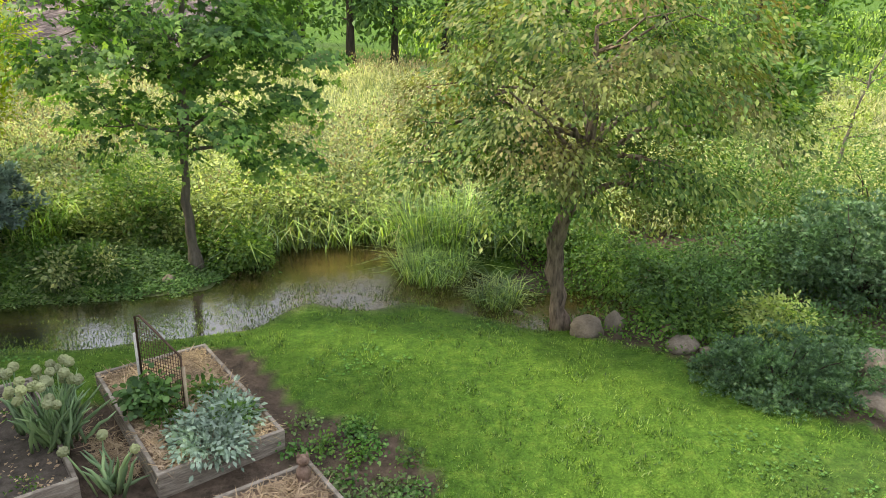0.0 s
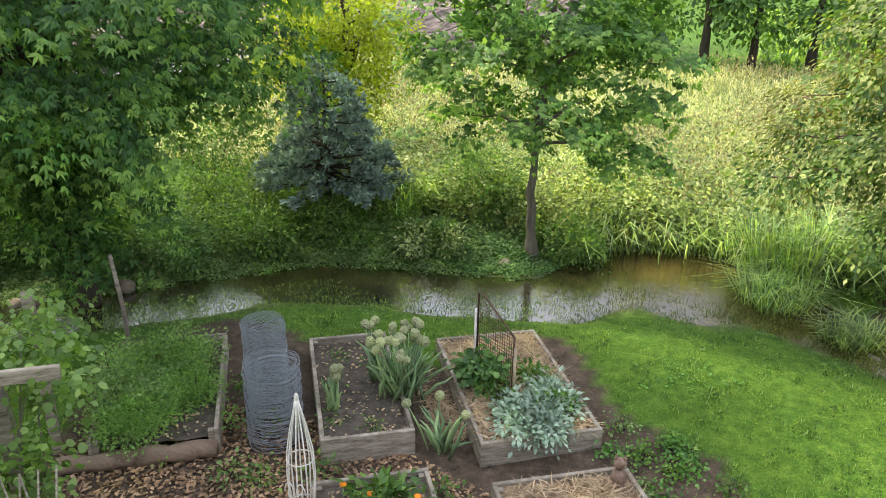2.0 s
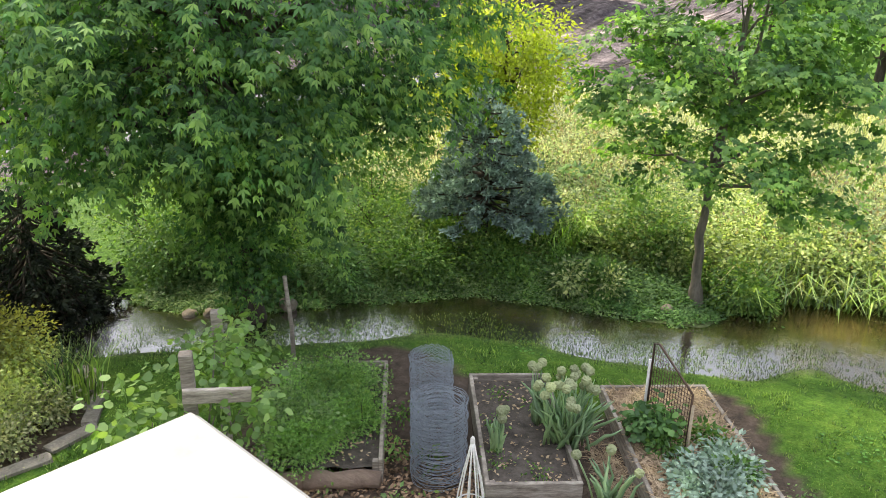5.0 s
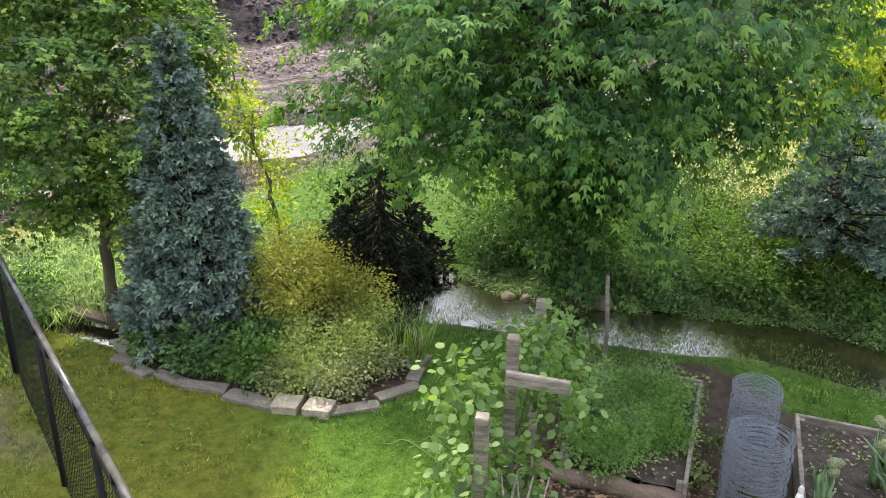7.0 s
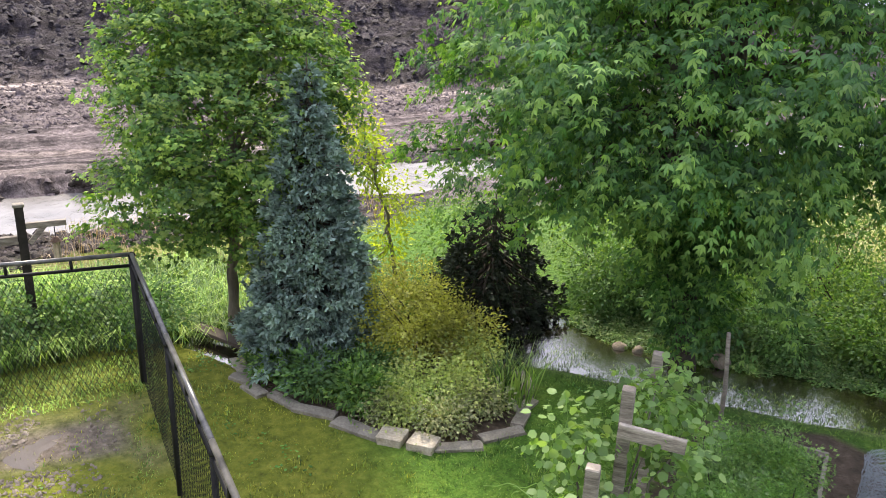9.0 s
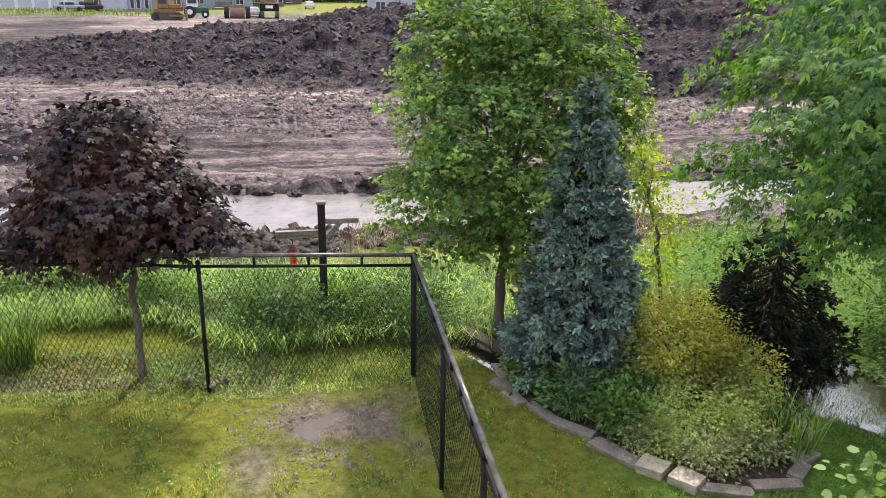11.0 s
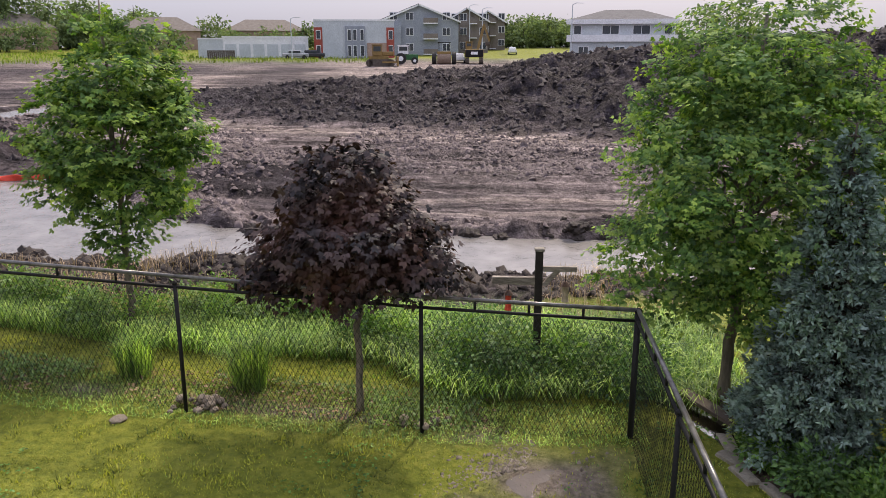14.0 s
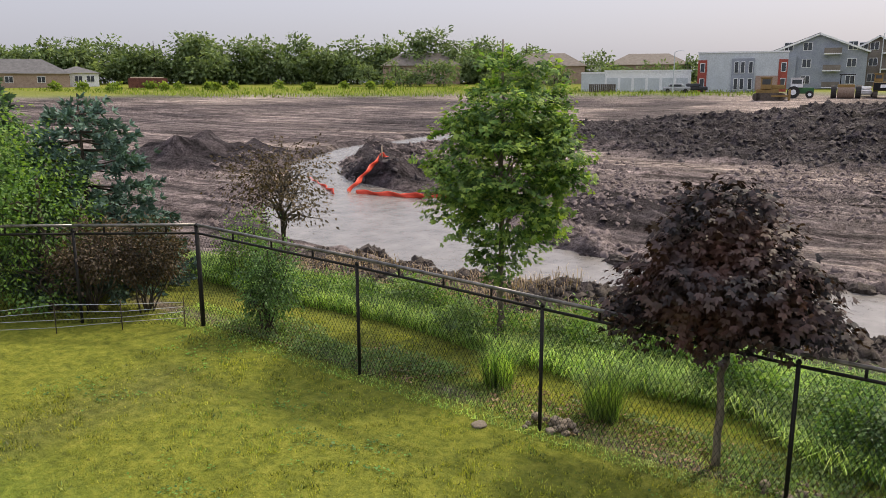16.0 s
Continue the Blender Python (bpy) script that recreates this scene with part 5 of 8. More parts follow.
own = thing("own_house", (2, -6, 0), "plain pale sided house behind the deck", "house", kind="structure")
bm = gable_block(bmesh.new(), 0.8, 13.0, -13.0, -3.25, -0.3, 6.0, 9.0, "x")
bmesh.ops.transform(bm, matrix=RAIL_M, verts=bm.verts)
part("wall", bm, SIDING, own)
bm = gable_roof(0.8, 13.0, -13.0, -3.25, 6.0, 9.0, "x", 0.3)
bmesh.ops.transform(bm, matrix=RAIL_M, verts=bm.verts)
part("roof", bm, ROOFING, own)


# ---- trees of the yard ----
def gpt(x, y, dz=0.0):
    return (x, y, ground_z(x, y) + dz)


tree("maple_tree", "young green maple with a slim grey trunk by the pond", [gpt(-2.12, 9.27), (-2.19, 9.27, 0.8), (-2.16, 9.25, 1.7), (-2.05, 9.25, 2.7), (-2.0, 9.2, 3.6), (-2.05, 9.2, 5.2)],
     [0.075, 0.062, 0.052, 0.042, 0.03, 0.012],
     [((-3.0, 9.0, 2.85), (0.8, 0.8, 0.5)), ((-1.15, 9.4, 2.8), (0.9, 0.8, 0.6)), ((-2.1, 8.9, 2.3), (1.2, 0.8, 0.5)), ((-1.0, 9.2, 1.75), (0.5, 0.5, 0.4)), ((-3.2, 9.1, 2.1), (0.6, 0.6, 0.4)),
      ((-2.0, 9.3, 3.7), (1.5, 1.3, 0.9)), ((-2.1, 9.3, 4.9), (1.1, 1.0, 0.9)), ((-3.6, 9.0, 3.2), (0.6, 0.6, 0.35))],
     470, 32, 0.085, 0.078, MAPLE, BARK, "maple", 18, 0.35, 0.32, twigs=60, hang=0.38, clump=0.12, boughs=55)

tree("crabapple_tree", "crabapple tree with bronze tinged leaves and rough trunk", [gpt(2.56, 7.30), (2.42, 7.27, 0.6), (2.36, 7.25, 1.25), (2.5, 7.2, 1.8), (2.7, 7.2, 2.6), (2.6, 7.2, 3.6)],
     [0.125, 0.10, 0.098, 0.075, 0.05, 0.02],
     [((2.5, 7.2, 2.9), (1.9, 1.7, 0.95)), ((1.1, 7.4, 2.35), (0.95, 0.9, 0.7)), ((3.9, 6.8, 2.5), (0.95, 0.9, 0.75)), ((2.6, 6.9, 3.7), (1.7, 1.5, 0.8)), ((2.3, 7.0, 2.1), (1.5, 1.2, 0.45)),
      ((3.7, 6.9, 1.95), (0.7, 0.7, 0.4))],
     1350, 26, 0.10, 0.062, CRAB, CRABBARK, "oval", 26, 0.3, 0.45, twigs=90, hang=0.3, clump=0.3, boughs=110)

tree("silver_maple", "large silver maple with dense drooping foliage over stream", [gpt(-7.2, 6.05), (-7.25, 6.1, 1.0), (-7.2, 6.1, 2.2), (-7.1, 6.2, 3.6), (-7.2, 6.3, 5.5), (-7.2, 6.3, 8.0)],
     [0.15, 0.125, 0.11, 0.095, 0.07, 0.025],
     [((-7.2, 6.1, 4.2), (3.1, 3.0, 2.1)), ((-9.1, 4.5, 2.9), (1.5, 1.3, 1.0)), ((-5.9, 7.3, 3.0), (1.1, 1.1, 0.9)), ((-7.0, 5.0, 3.0), (2.2, 1.4, 0.85)), ((-8.9, 5.6, 3.8), (1.7, 1.7, 1.5)),
      ((-7.2, 6.3, 6.6), (2.4, 2.4, 1.7)), ((-6.85, 5.7, 1.6), (0.6, 0.5, 0.7)), ((-6.95, 5.75, 0.8), (0.48, 0.4, 0.65)), ((-7.45, 5.75, 1.2), (0.4, 0.35, 0.6)), ((-8.9, 4.7, 2.1), (1.0, 0.8, 0.4)), ((-6.6, 5.6, 2.3), (0.9, 0.8, 0.5)), ((-7.6, 6.2, 1.5), (0.7, 0.6, 0.7)), ((-6.5, 6.2, 1.7), (0.6, 0.5, 0.6)), ((-7.2, 5.4, 5.4), (2.2, 1.8, 1.2))],
     2500, 29, 0.10, 0.098, SILVER, DARKBARK, "cut", 36, 0.5, 0.3, twigs=120, hang=0.52, shell=0.45, clump=0.1, boughs=240)

bush("maple_shoots", "drooping leafy shoots round the silver maple trunk", [((-6.98, 5.78, 1.15), (0.45, 0.38, 0.95)), ((-7.3, 5.7, 1.7), (0.5, 0.4, 0.6)), ((-6.7, 5.8, 1.9), (0.5, 0.4, 0.5))], 330, 14, 0.09, 0.08, SILVER, "cut", 0.6, "tree shoots",
     stems=1)
tree("lime_tree", "bright yellow-green tree behind the blue spruce", [gpt(-6.5, 12.6), (-6.5, 12.6, 1.2), (-6.45, 12.6, 2.6), (-6.5, 12.6, 3.4)], [0.09, 0.07, 0.05, 0.02],
     [((-6.6, 12.6, 3.1), (1.25, 1.2, 0.85)), ((-6.1, 12.8, 2.5), (1.0, 0.95, 0.75)), ((-7.4, 12.3, 2.4), (1.0, 0.95, 0.75)), ((-6.6, 12.4, 1.6), (1.1, 1.0, 0.7))], 900, 17, 0.13, 0.088, LIME, DARKBARK,
     "oval", 16, 0.3, 0.3)

tree("left_maple", "tall dense green maple beside the blue spruce", [gpt(-10.78, 1.33), (-10.7, 1.35, 0.9), (-10.68, 1.4, 2.0), (-10.7, 1.4, 3.4), (-10.7, 1.4, 4.8)], [0.085, 0.068, 0.06, 0.045, 0.02],
     [((-10.7, 1.4, 2.9), (1.35, 1.4, 1.5)), ((-10.9, 0.6, 2.0), (0.8, 0.8, 0.8)), ((-10.6, 1.7, 1.7), (0.9, 0.9, 0.65)), ((-10.7, 1.4, 4.3), (1.0, 1.05, 0.75)), ((-10.6, 2.2, 3.4), (0.8, 0.75, 0.9)),
      ((-10.8, 0.8, 3.7), (0.8, 0.8, 0.9)), ((-10.7, 2.6, 3.9), (0.45, 0.4, 0.35))],
     1350, 31, 0.08, 0.060, TALLMAPLE, BARK, "maple", 22, 0.2, 0.3, twigs=70, hang=0.3)

tree("sapling", "slender yellow-green sapling with thin stems", [gpt(-11.8, 4.32), (-11.9, 4.2, 1.0), (-12.1, 3.95, 2.0), (-12.25, 3.85, 3.0)], [0.035, 0.028, 0.02, 0.008],
     [((-12.2, 3.9, 2.6), (0.35, 0.35, 0.5)), ((-12.1, 3.95, 1.9), (0.42, 0.4, 0.5)), ((-11.8, 4.3, 1.3), (0.38, 0.38, 0.45)), ((-11.9, 4.2, 0.6), (0.4, 0.4, 0.35))], 190, 12, 0.09, 0.075, LIME, BARK, "oval", 12,
     0.2, 0.2)

tree("purple_maple", "dark purple-leaved maple on a thin trunk beyond the fence", [gpt(-10.2, -3.25), (-10.2, -3.25, 0.9), (-10.2, -3.22, 1.5), (-10.2, -3.2, 2.4), (-10.2, -3.2, 3.2)],
     [0.045, 0.038, 0.034, 0.026, 0.012],
     [((-10.2, -3.3, 2.4), (0.8, 0.85, 0.48)), ((-10.2, -3.95, 2.05), (0.5, 0.5, 0.3)), ((-10.2, -2.65, 2.08), (0.5, 0.45, 0.32)), ((-10.2, -3.35, 2.95), (0.5, 0.55, 0.36)), ((-10.15, -3.25, 1.85), (0.6, 0.62, 0.2)), ((-10.2, -4.2, 1.8), (0.35, 0.35, 0.16)), ((-10.2, -2.3, 1.85), (0.35, 0.32, 0.18))],
     640, 18, 0.09, 0.086, PURPLE, BARK, "maple", 18, 0.35, 0.4, twigs=60, hang=0.30, clump=0.2, boughs=70)

tree("column_maple", "upright bright green maple beyond the fence", [gpt(-12.6, -7.2), (-12.6, -7.2, 1.1), (-12.6, -7.2, 2.4), (-12.6, -7.2, 4.0), (-12.6, -7.2, 5.1)], [0.06, 0.05, 0.042, 0.03, 0.012],
     [((-12.6, -7.15, 3.2), (0.95, 1.1, 0.8)), ((-12.6, -7.0, 4.0), (0.75, 0.85, 0.6)), ((-12.55, -7.1, 2.3), (0.75, 0.8, 0.5)), ((-12.6, -7.15, 1.7), (0.4, 0.42, 0.35)), ((-12.7, -8.25, 2.6), (0.35, 0.4, 0.4)),
      ((-12.6, -7.55, 4.7), (0.22, 0.24, 0.4)), ((-12.6, -6.7, 4.55), (0.32, 0.34, 0.35)), ((-12.55, -6.2, 3.4), (0.4, 0.4, 0.6)), ((-12.6, -7.95, 3.5), (0.4, 0.4, 0.5))],
     900, 22, 0.07, 0.076, COLUMN, BARK, "maple", 20, 0.05, 0.3, twigs=60, hang=0.34, clump=0.3, boughs=80)

tree("bronze_crabapple", "small bronze-leaved crabapple with open branches", [gpt(-13.5, -12.7), (-13.5, -12.65, 1.0), (-13.45, -12.6, 1.9), (-13.4, -12.6, 2.8)], [0.06, 0.05, 0.04, 0.012],
     [((-13.5, -12.7, 2.6), (1.3, 1.3, 0.75)), ((-13.9, -13.4, 2.4), (0.8, 0.8, 0.5)), ((-12.9, -11.8, 2.1), (0.8, 0.8, 0.4))], 300, 9, 0.16, 0.075, BROWNLEAF, DARKBARK, "oval", 26, 0.4, 0.35, twigs=90, shell=0.2)

conifer("blue_spruce", "conical silvery blue spruce in a stone edged bed", gpt(-9.5, 1.98), 3.72, 0.86, BLUESPRUCE, DARKBARK, 0.08, 0.15, 36, 0.078, 0.80, 1.05)
conifer("blue_spruce", "small irregular blue spruce with bare lower trunk", gpt(-5.4, 9.4), 2.7, 1.1, BLUESPRUCE, DARKBARK, 0.26, 0.02, 17, 0.082, 0.75, 1.2, gap=0.36)
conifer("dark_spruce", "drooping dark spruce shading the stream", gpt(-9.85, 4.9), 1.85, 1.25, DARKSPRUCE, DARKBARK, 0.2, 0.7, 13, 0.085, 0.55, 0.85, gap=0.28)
conifer("spruce", "blue-green spruce behind the fence corner", gpt(-10.4, -14.6), 3.5, 1.75, TEALSPRUCE, DARKBARK, 0.06, 0.12, 20, 0.13, 0.55, 0.8, gap=0.25)
conifer("spruce", "green spruce behind the black fence", gpt(-10.0, -17.0), 4.0, 1.6, GREENSPRUCE, DARKBARK, 0.06, 0.2, 22, 0.15, 0.7, 0.7)
tree("hedge_tree", "leafy green tree mixed with spruces at fence", [gpt(-9.2, -15.2), (-9.2, -15.2, 1.2), (-9.2, -15.2, 2.6), (-9.2, -15.3, 3.6)], [0.08, 0.06, 0.045, 0.02],
     [((-9.2, -15.2, 2.8), (1.2, 1.3, 1.0)), ((-9.0, -15.9, 3.5), (1.2, 1.3, 0.9)), ((-9.0, -14.8, 1.4), (0.9, 1.0, 0.7)), ((-8.0, -16.4, 2.2), (1.2, 1.2, 1.2))], 700, 15, 0.14, 0.085, YOUNG, DARKBARK, "oval", 14, 0.4, 0.2)

tree("hedge_tree", "leafy green tree mixed with spruces at fence", [gpt(-8.9, -13.6), (-8.9, -13.6, 1.0), (-8.9, -13.7, 2.2), (-8.9, -13.7, 3.0)], [0.07, 0.05, 0.04, 0.02],
     [((-8.9, -13.8, 2.4), (0.9, 0.9, 0.8)), ((-8.3, -14.4, 2.7), (0.9, 0.9, 0.9)), ((-9.7, -13.6, 1.7), (0.6, 0.6, 0.6)), ((-8.6, -13.7, 1.2), (0.9, 0.8, 0.6))], 420, 18, 0.13, 0.075, SHRUB, DARKBARK, "oval", 14, 0.4, 0.2)

# ---- shrubs ----
bush("gold_shrub", "rounded golden shrub with fine leaves", [((-8.7, 2.9, 0.75), (0.62, 0.62, 0.65)), ((-8.4, 3.4, 0.5), (0.5, 0.5, 0.5))], 1000, 16, 0.05, 0.042, GOLD, stems=24)
for x, y, r, h, mat, sz, nm, lab in (
        (-7.9, 2.5, 0.36, 0.45, CHARTREUSE, 0.06, "perennial", "pale yellow-green perennial clump in stone edged bed"), (-7.55, 2.9, 0.36, 0.4, CHARTREUSE, 0.06, "perennial", "pale yellow-green perennial clump in stone edged bed"),
        (-8.1, 2.0, 0.32, 0.36, SHRUB, 0.07, "perennial", "green leafy perennial in stone edged bed"), (-8.7, 1.7, 0.34, 0.38, DARKSHRUB, 0.08, "perennial", "dark leafy perennial at the spruce foot"),
        (-9.3, 1.45, 0.3, 0.32, SHRUB, 0.08, "perennial", "green leafy perennial in stone edged bed"), (-9.75, 1.5, 0.25, 0.3, CHARTREUSE, 0.07, "perennial", "yellow-green perennial behind edging stones"),
        (-7.25, 2.55, 0.25, 0.25, CORAL, 0.05, "coral_bells", "low pinkish-green coral bells along edging"), (-7.35, 3.15, 0.26, 0.26, CORAL, 0.05, "coral_bells", "low pinkish-green coral bells along edging"), (-7.75, 2.12, 0.2, 0.2, CORAL, 0.045, "coral_bells", "low pinkish-green coral bells along edging"),
        (-7.95, 3.35, 0.34, 0.55, CHARTREUSE, 0.06, "perennial", "pale yellow-green perennial clump in stone edged bed"), (-8.4, 2.3, 0.3, 0.4, DARKSHRUB, 0.06, "perennial", "fine leaved green perennial in bed"),
        (-7.6, 2.2, 0.27, 0.3, CHARTREUSE, 0.05, "perennial", "pale yellow-green perennial clump in stone edged bed"), (-8.9, 2.2, 0.3, 0.35, DARKSHRUB, 0.07, "perennial", "fine leaved green perennial in bed")):
    leafy(nm, lab, x, y, ground_z(x, y), r, h * 1.3, 210, 9, sz * 0.85, mat, "spray" if mat is CHARTREUSE else "oval", "perennial", "bed perennials", 0.1)

tufts = (("iris_clump", "stiff green iris clump at bed edge", -7.45, 3.55, 0.26, 170, 0.62, 0.018, 0.3, GRASS),
         ("ornamental_grass", "upright green ornamental grass tuft on the bank", -10.66, -4.75, 0.22, 420, 0.75, 0.010, 0.45, WEED),
         ("ornamental_grass", "upright green ornamental grass tuft on the bank", -10.7, -6.3, 0.2, 380, 0.65, 0.010, 0.45, WEED),
         ("sedge_tuft", "arching bright green sedge tuft at the water", 1.15, 9.0, 0.42, 700, 0.75, 0.012, 0.75, REED),
         ("sedge_tuft", "tall arching green sedge at the pond bank", 1.35, 9.9, 0.5, 800, 1.15, 0.013, 0.6, REED),
         ("sedge_tuft", "low green sedge tuft beside the crabapple", 1.9, 8.1, 0.28, 420, 0.55, 0.012, 0.7, REED),
         ("bed_grass", "narrow leaved green perennial grass in flower bed", -8.15, 2.25, 0.28, 160, 0.5, 0.012, 0.7, GRASS),
         ("bed_grass", "narrow leaved green perennial grass in flower bed", -8.6, 1.85, 0.3, 170, 0.42, 0.012, 0.8, GRASS),
         ("bed_grass", "narrow leaved green perennial grass in flower bed", -7.75, 2.6, 0.25, 130, 0.5, 0.012, 0.7, REED),
         ("sedge_tuft", "dark arching sedge on the stream bank", -4.6, 10.2, 0.6, 700, 1.0, 0.016, 0.75, WEED))
for nm, lab, x, y, r, n, h, w, ln, mt in tufts:
    a, q = rng.random(n) * 6.28, r * np.sqrt(rng.random(n))
    P = np.stack([x + q * np.cos(a), y + q * np.sin(a), np.zeros(n)], 1)
    P[:, 2] = ground_height(P[:, 0], P[:, 1]) - 0.03
    v, f = blades(P, h, w, ln)
    v[:, :2] += (v[:, :2] - np.array([x, y])) * (np.maximum(v[:, 2:3] - ground_z(x, y), 0) * 0.35)
    tagged(place(nm, raw_mesh(nm, v, f), mt), lab, "grass tuft", "grass tufts")

bush("mugo_pine", "low spreading dark green mugo pine on lawn edge", [((4.45, 5.55, 0.28), (0.85, 0.7, 0.42)), ((4.0, 5.75, 0.22), (0.5, 0.5, 0.32)), ((4.95, 5.4, 0.3), (0.55, 0.5, 0.4))], 620, 24, 0.03, 0.055, PINE, "spray",
     -0.5, stems=20)
bush("white_pine", "dense soft green pine shrub behind the lawn", [((6.6, 7.7, 0.75), (1.1, 1.0, 0.75)), ((7.3, 7.3, 0.9), (0.9, 0.9, 0.7)), ((6.1, 8.0, 0.55), (0.8, 0.8, 0.55))], 700, 22, 0.05, 0.085, PINE, "spray", -0.4, stems=24)
for x, y, z, rx, rz, mat, n, lab in (
        (4.2, 7.6, 0.4, 0.8, 0.45, DARKSHRUB, 330, "dark tangled shrub behind the crabapple"), (5.2, 8.2, 0.5, 0.9, 0.6, DARKSHRUB, 330, "dark tangled shrub behind the crabapple"),
        (3.5, 8.3, 0.5, 0.8, 0.5, SHRUB, 280, "green shrub on the stream bank"), (4.9, 6.7, 0.25, 0.5, 0.22, CHARTREUSE, 160, "small golden shrub beside edging rocks"),
        (3.9, 7.0, 0.2, 0.6, 0.2, SHRUB, 200, "low green groundcover under crabapple"), (5.4, 6.4, 0.15, 0.7, 0.18, DARKSHRUB, 220, "low green groundcover by the pine"),
        (6.3, 10.4, 0.8, 1.2, 0.9, SHRUB, 420, "broad green shrub beyond the crabapple"), (8.3, 10.2, 0.9, 1.3, 1.0, SHRUB, 420, "broad green shrub beyond the pine"),
        (5.0, 10.8, 0.6, 0.9, 0.6, SHRUB, 240, "green shrub in the meadow edge"), (2.5, 9.6, 0.5, 0.8, 0.55, YOUNG, 260, "bright green shrub at the pond"), (3.2, 9.4, 0.4, 0.7, 0.45, SHRUB, 240, "green shrub by the water"),
        
        
        (-1.6, 9.6, 0.3, 0.45, 0.35, YOUNG, 200, "bright green seedling shrub by the maple"),
        # Undergrowth colours carry the light: YOUNG where sunlit, DARKSHRUB in the maple's shade.
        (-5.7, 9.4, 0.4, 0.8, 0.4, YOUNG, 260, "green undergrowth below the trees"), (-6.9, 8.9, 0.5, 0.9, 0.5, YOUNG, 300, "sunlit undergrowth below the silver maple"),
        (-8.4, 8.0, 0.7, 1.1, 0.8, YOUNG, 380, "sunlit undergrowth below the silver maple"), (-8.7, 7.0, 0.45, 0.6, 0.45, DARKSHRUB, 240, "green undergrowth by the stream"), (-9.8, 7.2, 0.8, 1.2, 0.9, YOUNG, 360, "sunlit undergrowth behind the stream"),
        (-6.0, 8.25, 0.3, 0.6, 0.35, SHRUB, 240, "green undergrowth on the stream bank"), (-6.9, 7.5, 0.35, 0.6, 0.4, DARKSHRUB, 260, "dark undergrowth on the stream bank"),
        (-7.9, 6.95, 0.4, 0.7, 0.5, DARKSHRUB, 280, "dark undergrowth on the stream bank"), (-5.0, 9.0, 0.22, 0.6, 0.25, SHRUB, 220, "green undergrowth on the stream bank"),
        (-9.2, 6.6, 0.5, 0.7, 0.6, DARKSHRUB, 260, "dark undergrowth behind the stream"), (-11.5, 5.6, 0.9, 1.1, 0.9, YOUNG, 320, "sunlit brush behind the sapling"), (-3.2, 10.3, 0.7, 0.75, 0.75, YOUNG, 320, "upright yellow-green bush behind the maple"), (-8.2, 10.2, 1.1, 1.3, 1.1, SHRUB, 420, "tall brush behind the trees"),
        (-6.0, 10.9, 0.8, 1.0, 0.8, SHRUB, 300, "tall brush behind the trees"), (-10.9, 8.9, 1.2, 1.4, 1.2, SHRUB, 420, "tall brush behind the trees"),
        (-10.35, -10.1, 0.95, 0.42, 0.65, DARKSHRUB, 300, "leafy rose bush with red buds at fence"), (-9.35, -12.9, 1.15, 0.7, 0.55, DEADTWIG, 330, "brown twiggy shrub behind fence"),
        (-9.9, -12.3, 1.15, 0.55, 0.5, BROWNLEAF, 300, "brown twiggy shrub behind fence"), (-12.2, -12.4, 0.9, 0.6, 0.7, YOUNG, 200, "yellow-green brush beyond the fence"), (-11.6, -1.5, 0.45, 0.8, 0.5, DARKSHRUB, 300, "dark weeds on the bank"),
        (-11.3, 0.3, 0.4, 0.7, 0.45, DARKSHRUB, 260, "weedy shrub on the bank")):
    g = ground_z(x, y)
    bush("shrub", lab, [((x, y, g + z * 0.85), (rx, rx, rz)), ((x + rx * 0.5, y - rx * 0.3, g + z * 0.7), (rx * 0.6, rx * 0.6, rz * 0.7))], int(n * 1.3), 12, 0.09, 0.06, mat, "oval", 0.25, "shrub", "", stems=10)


weed_kinds = ((GREYWEED, "pale leafy weed on the stream bank"), (SHRUB, "green leafy weed on the stream bank"), (FORB, "pale yellowish weed on the stream bank"), (YOUNG, "yellow-green weed on the stream bank"))
for k in range(34):
    x = -7.4 + 5.9 * (k + rng.random()) / 34
    y = 7.35 - 0.42 * (x + 4.8) + 1.75 + 0.9 * rng.random() if x < -3 else 9.6 + 0.6 * rng.random()
    mt, lab = weed_kinds[int(rng.integers(4))]
    leafy("bank_weed", lab, x, y, ground_z(x, y) + 0.05, 0.14 + 0.14 * rng.random(), 0.2 + 0.3 * rng.random(), 55, 9, 0.045 + 0.035 * rng.random(), mt, "oval", "weed", "bank weeds", 0.2)
for k in range(26):
    y = -11.0 + 11.2 * (k + rng.random()) / 26
    x = -12.1 - 1.2 * rng.random() + 0.9 * float(step(-3.4, -2.0, y))
    mt, lab = ((YOUNG, "yellow-green leafy weed on the bank beyond the fence"), (GREYWEED, "pale leafy weed on the bank beyond the fence"), (SHRUB, "green leafy weed on the bank beyond the fence"))[k % 3]
    leafy("bank_weed", lab, x, y, ground_z(x, y) + 0.05, 0.28 + 0.2 * rng.random(), 0.45 + 0.3 * rng.random(), 110, 9, 0.055 + 0.03 * rng.random(), mt, "oval", "weed", "bank weeds", 0.2)


# ---- grasses ----
def sown(n, x0, x1, y0, y1, keep):
    P = np.stack([x0 + (x1 - x0) * rng.random(n), y0 + (y1 - y0) * rng.random(n), np.zeros(n)], 1)
    P = P[keep(P[:, 0], P[:, 1])]
    P[:, 2] = ground_height(P[:, 0], P[:, 1]) - 0.02
    return P


def grass_stuff(name, label, P, h, w, lean, mat, category="grass"):
    v, f = blades(P, h, w, lean)
    return tagged(place(name, raw_mesh(name, v, f), mat), label, category, kind="stuff")


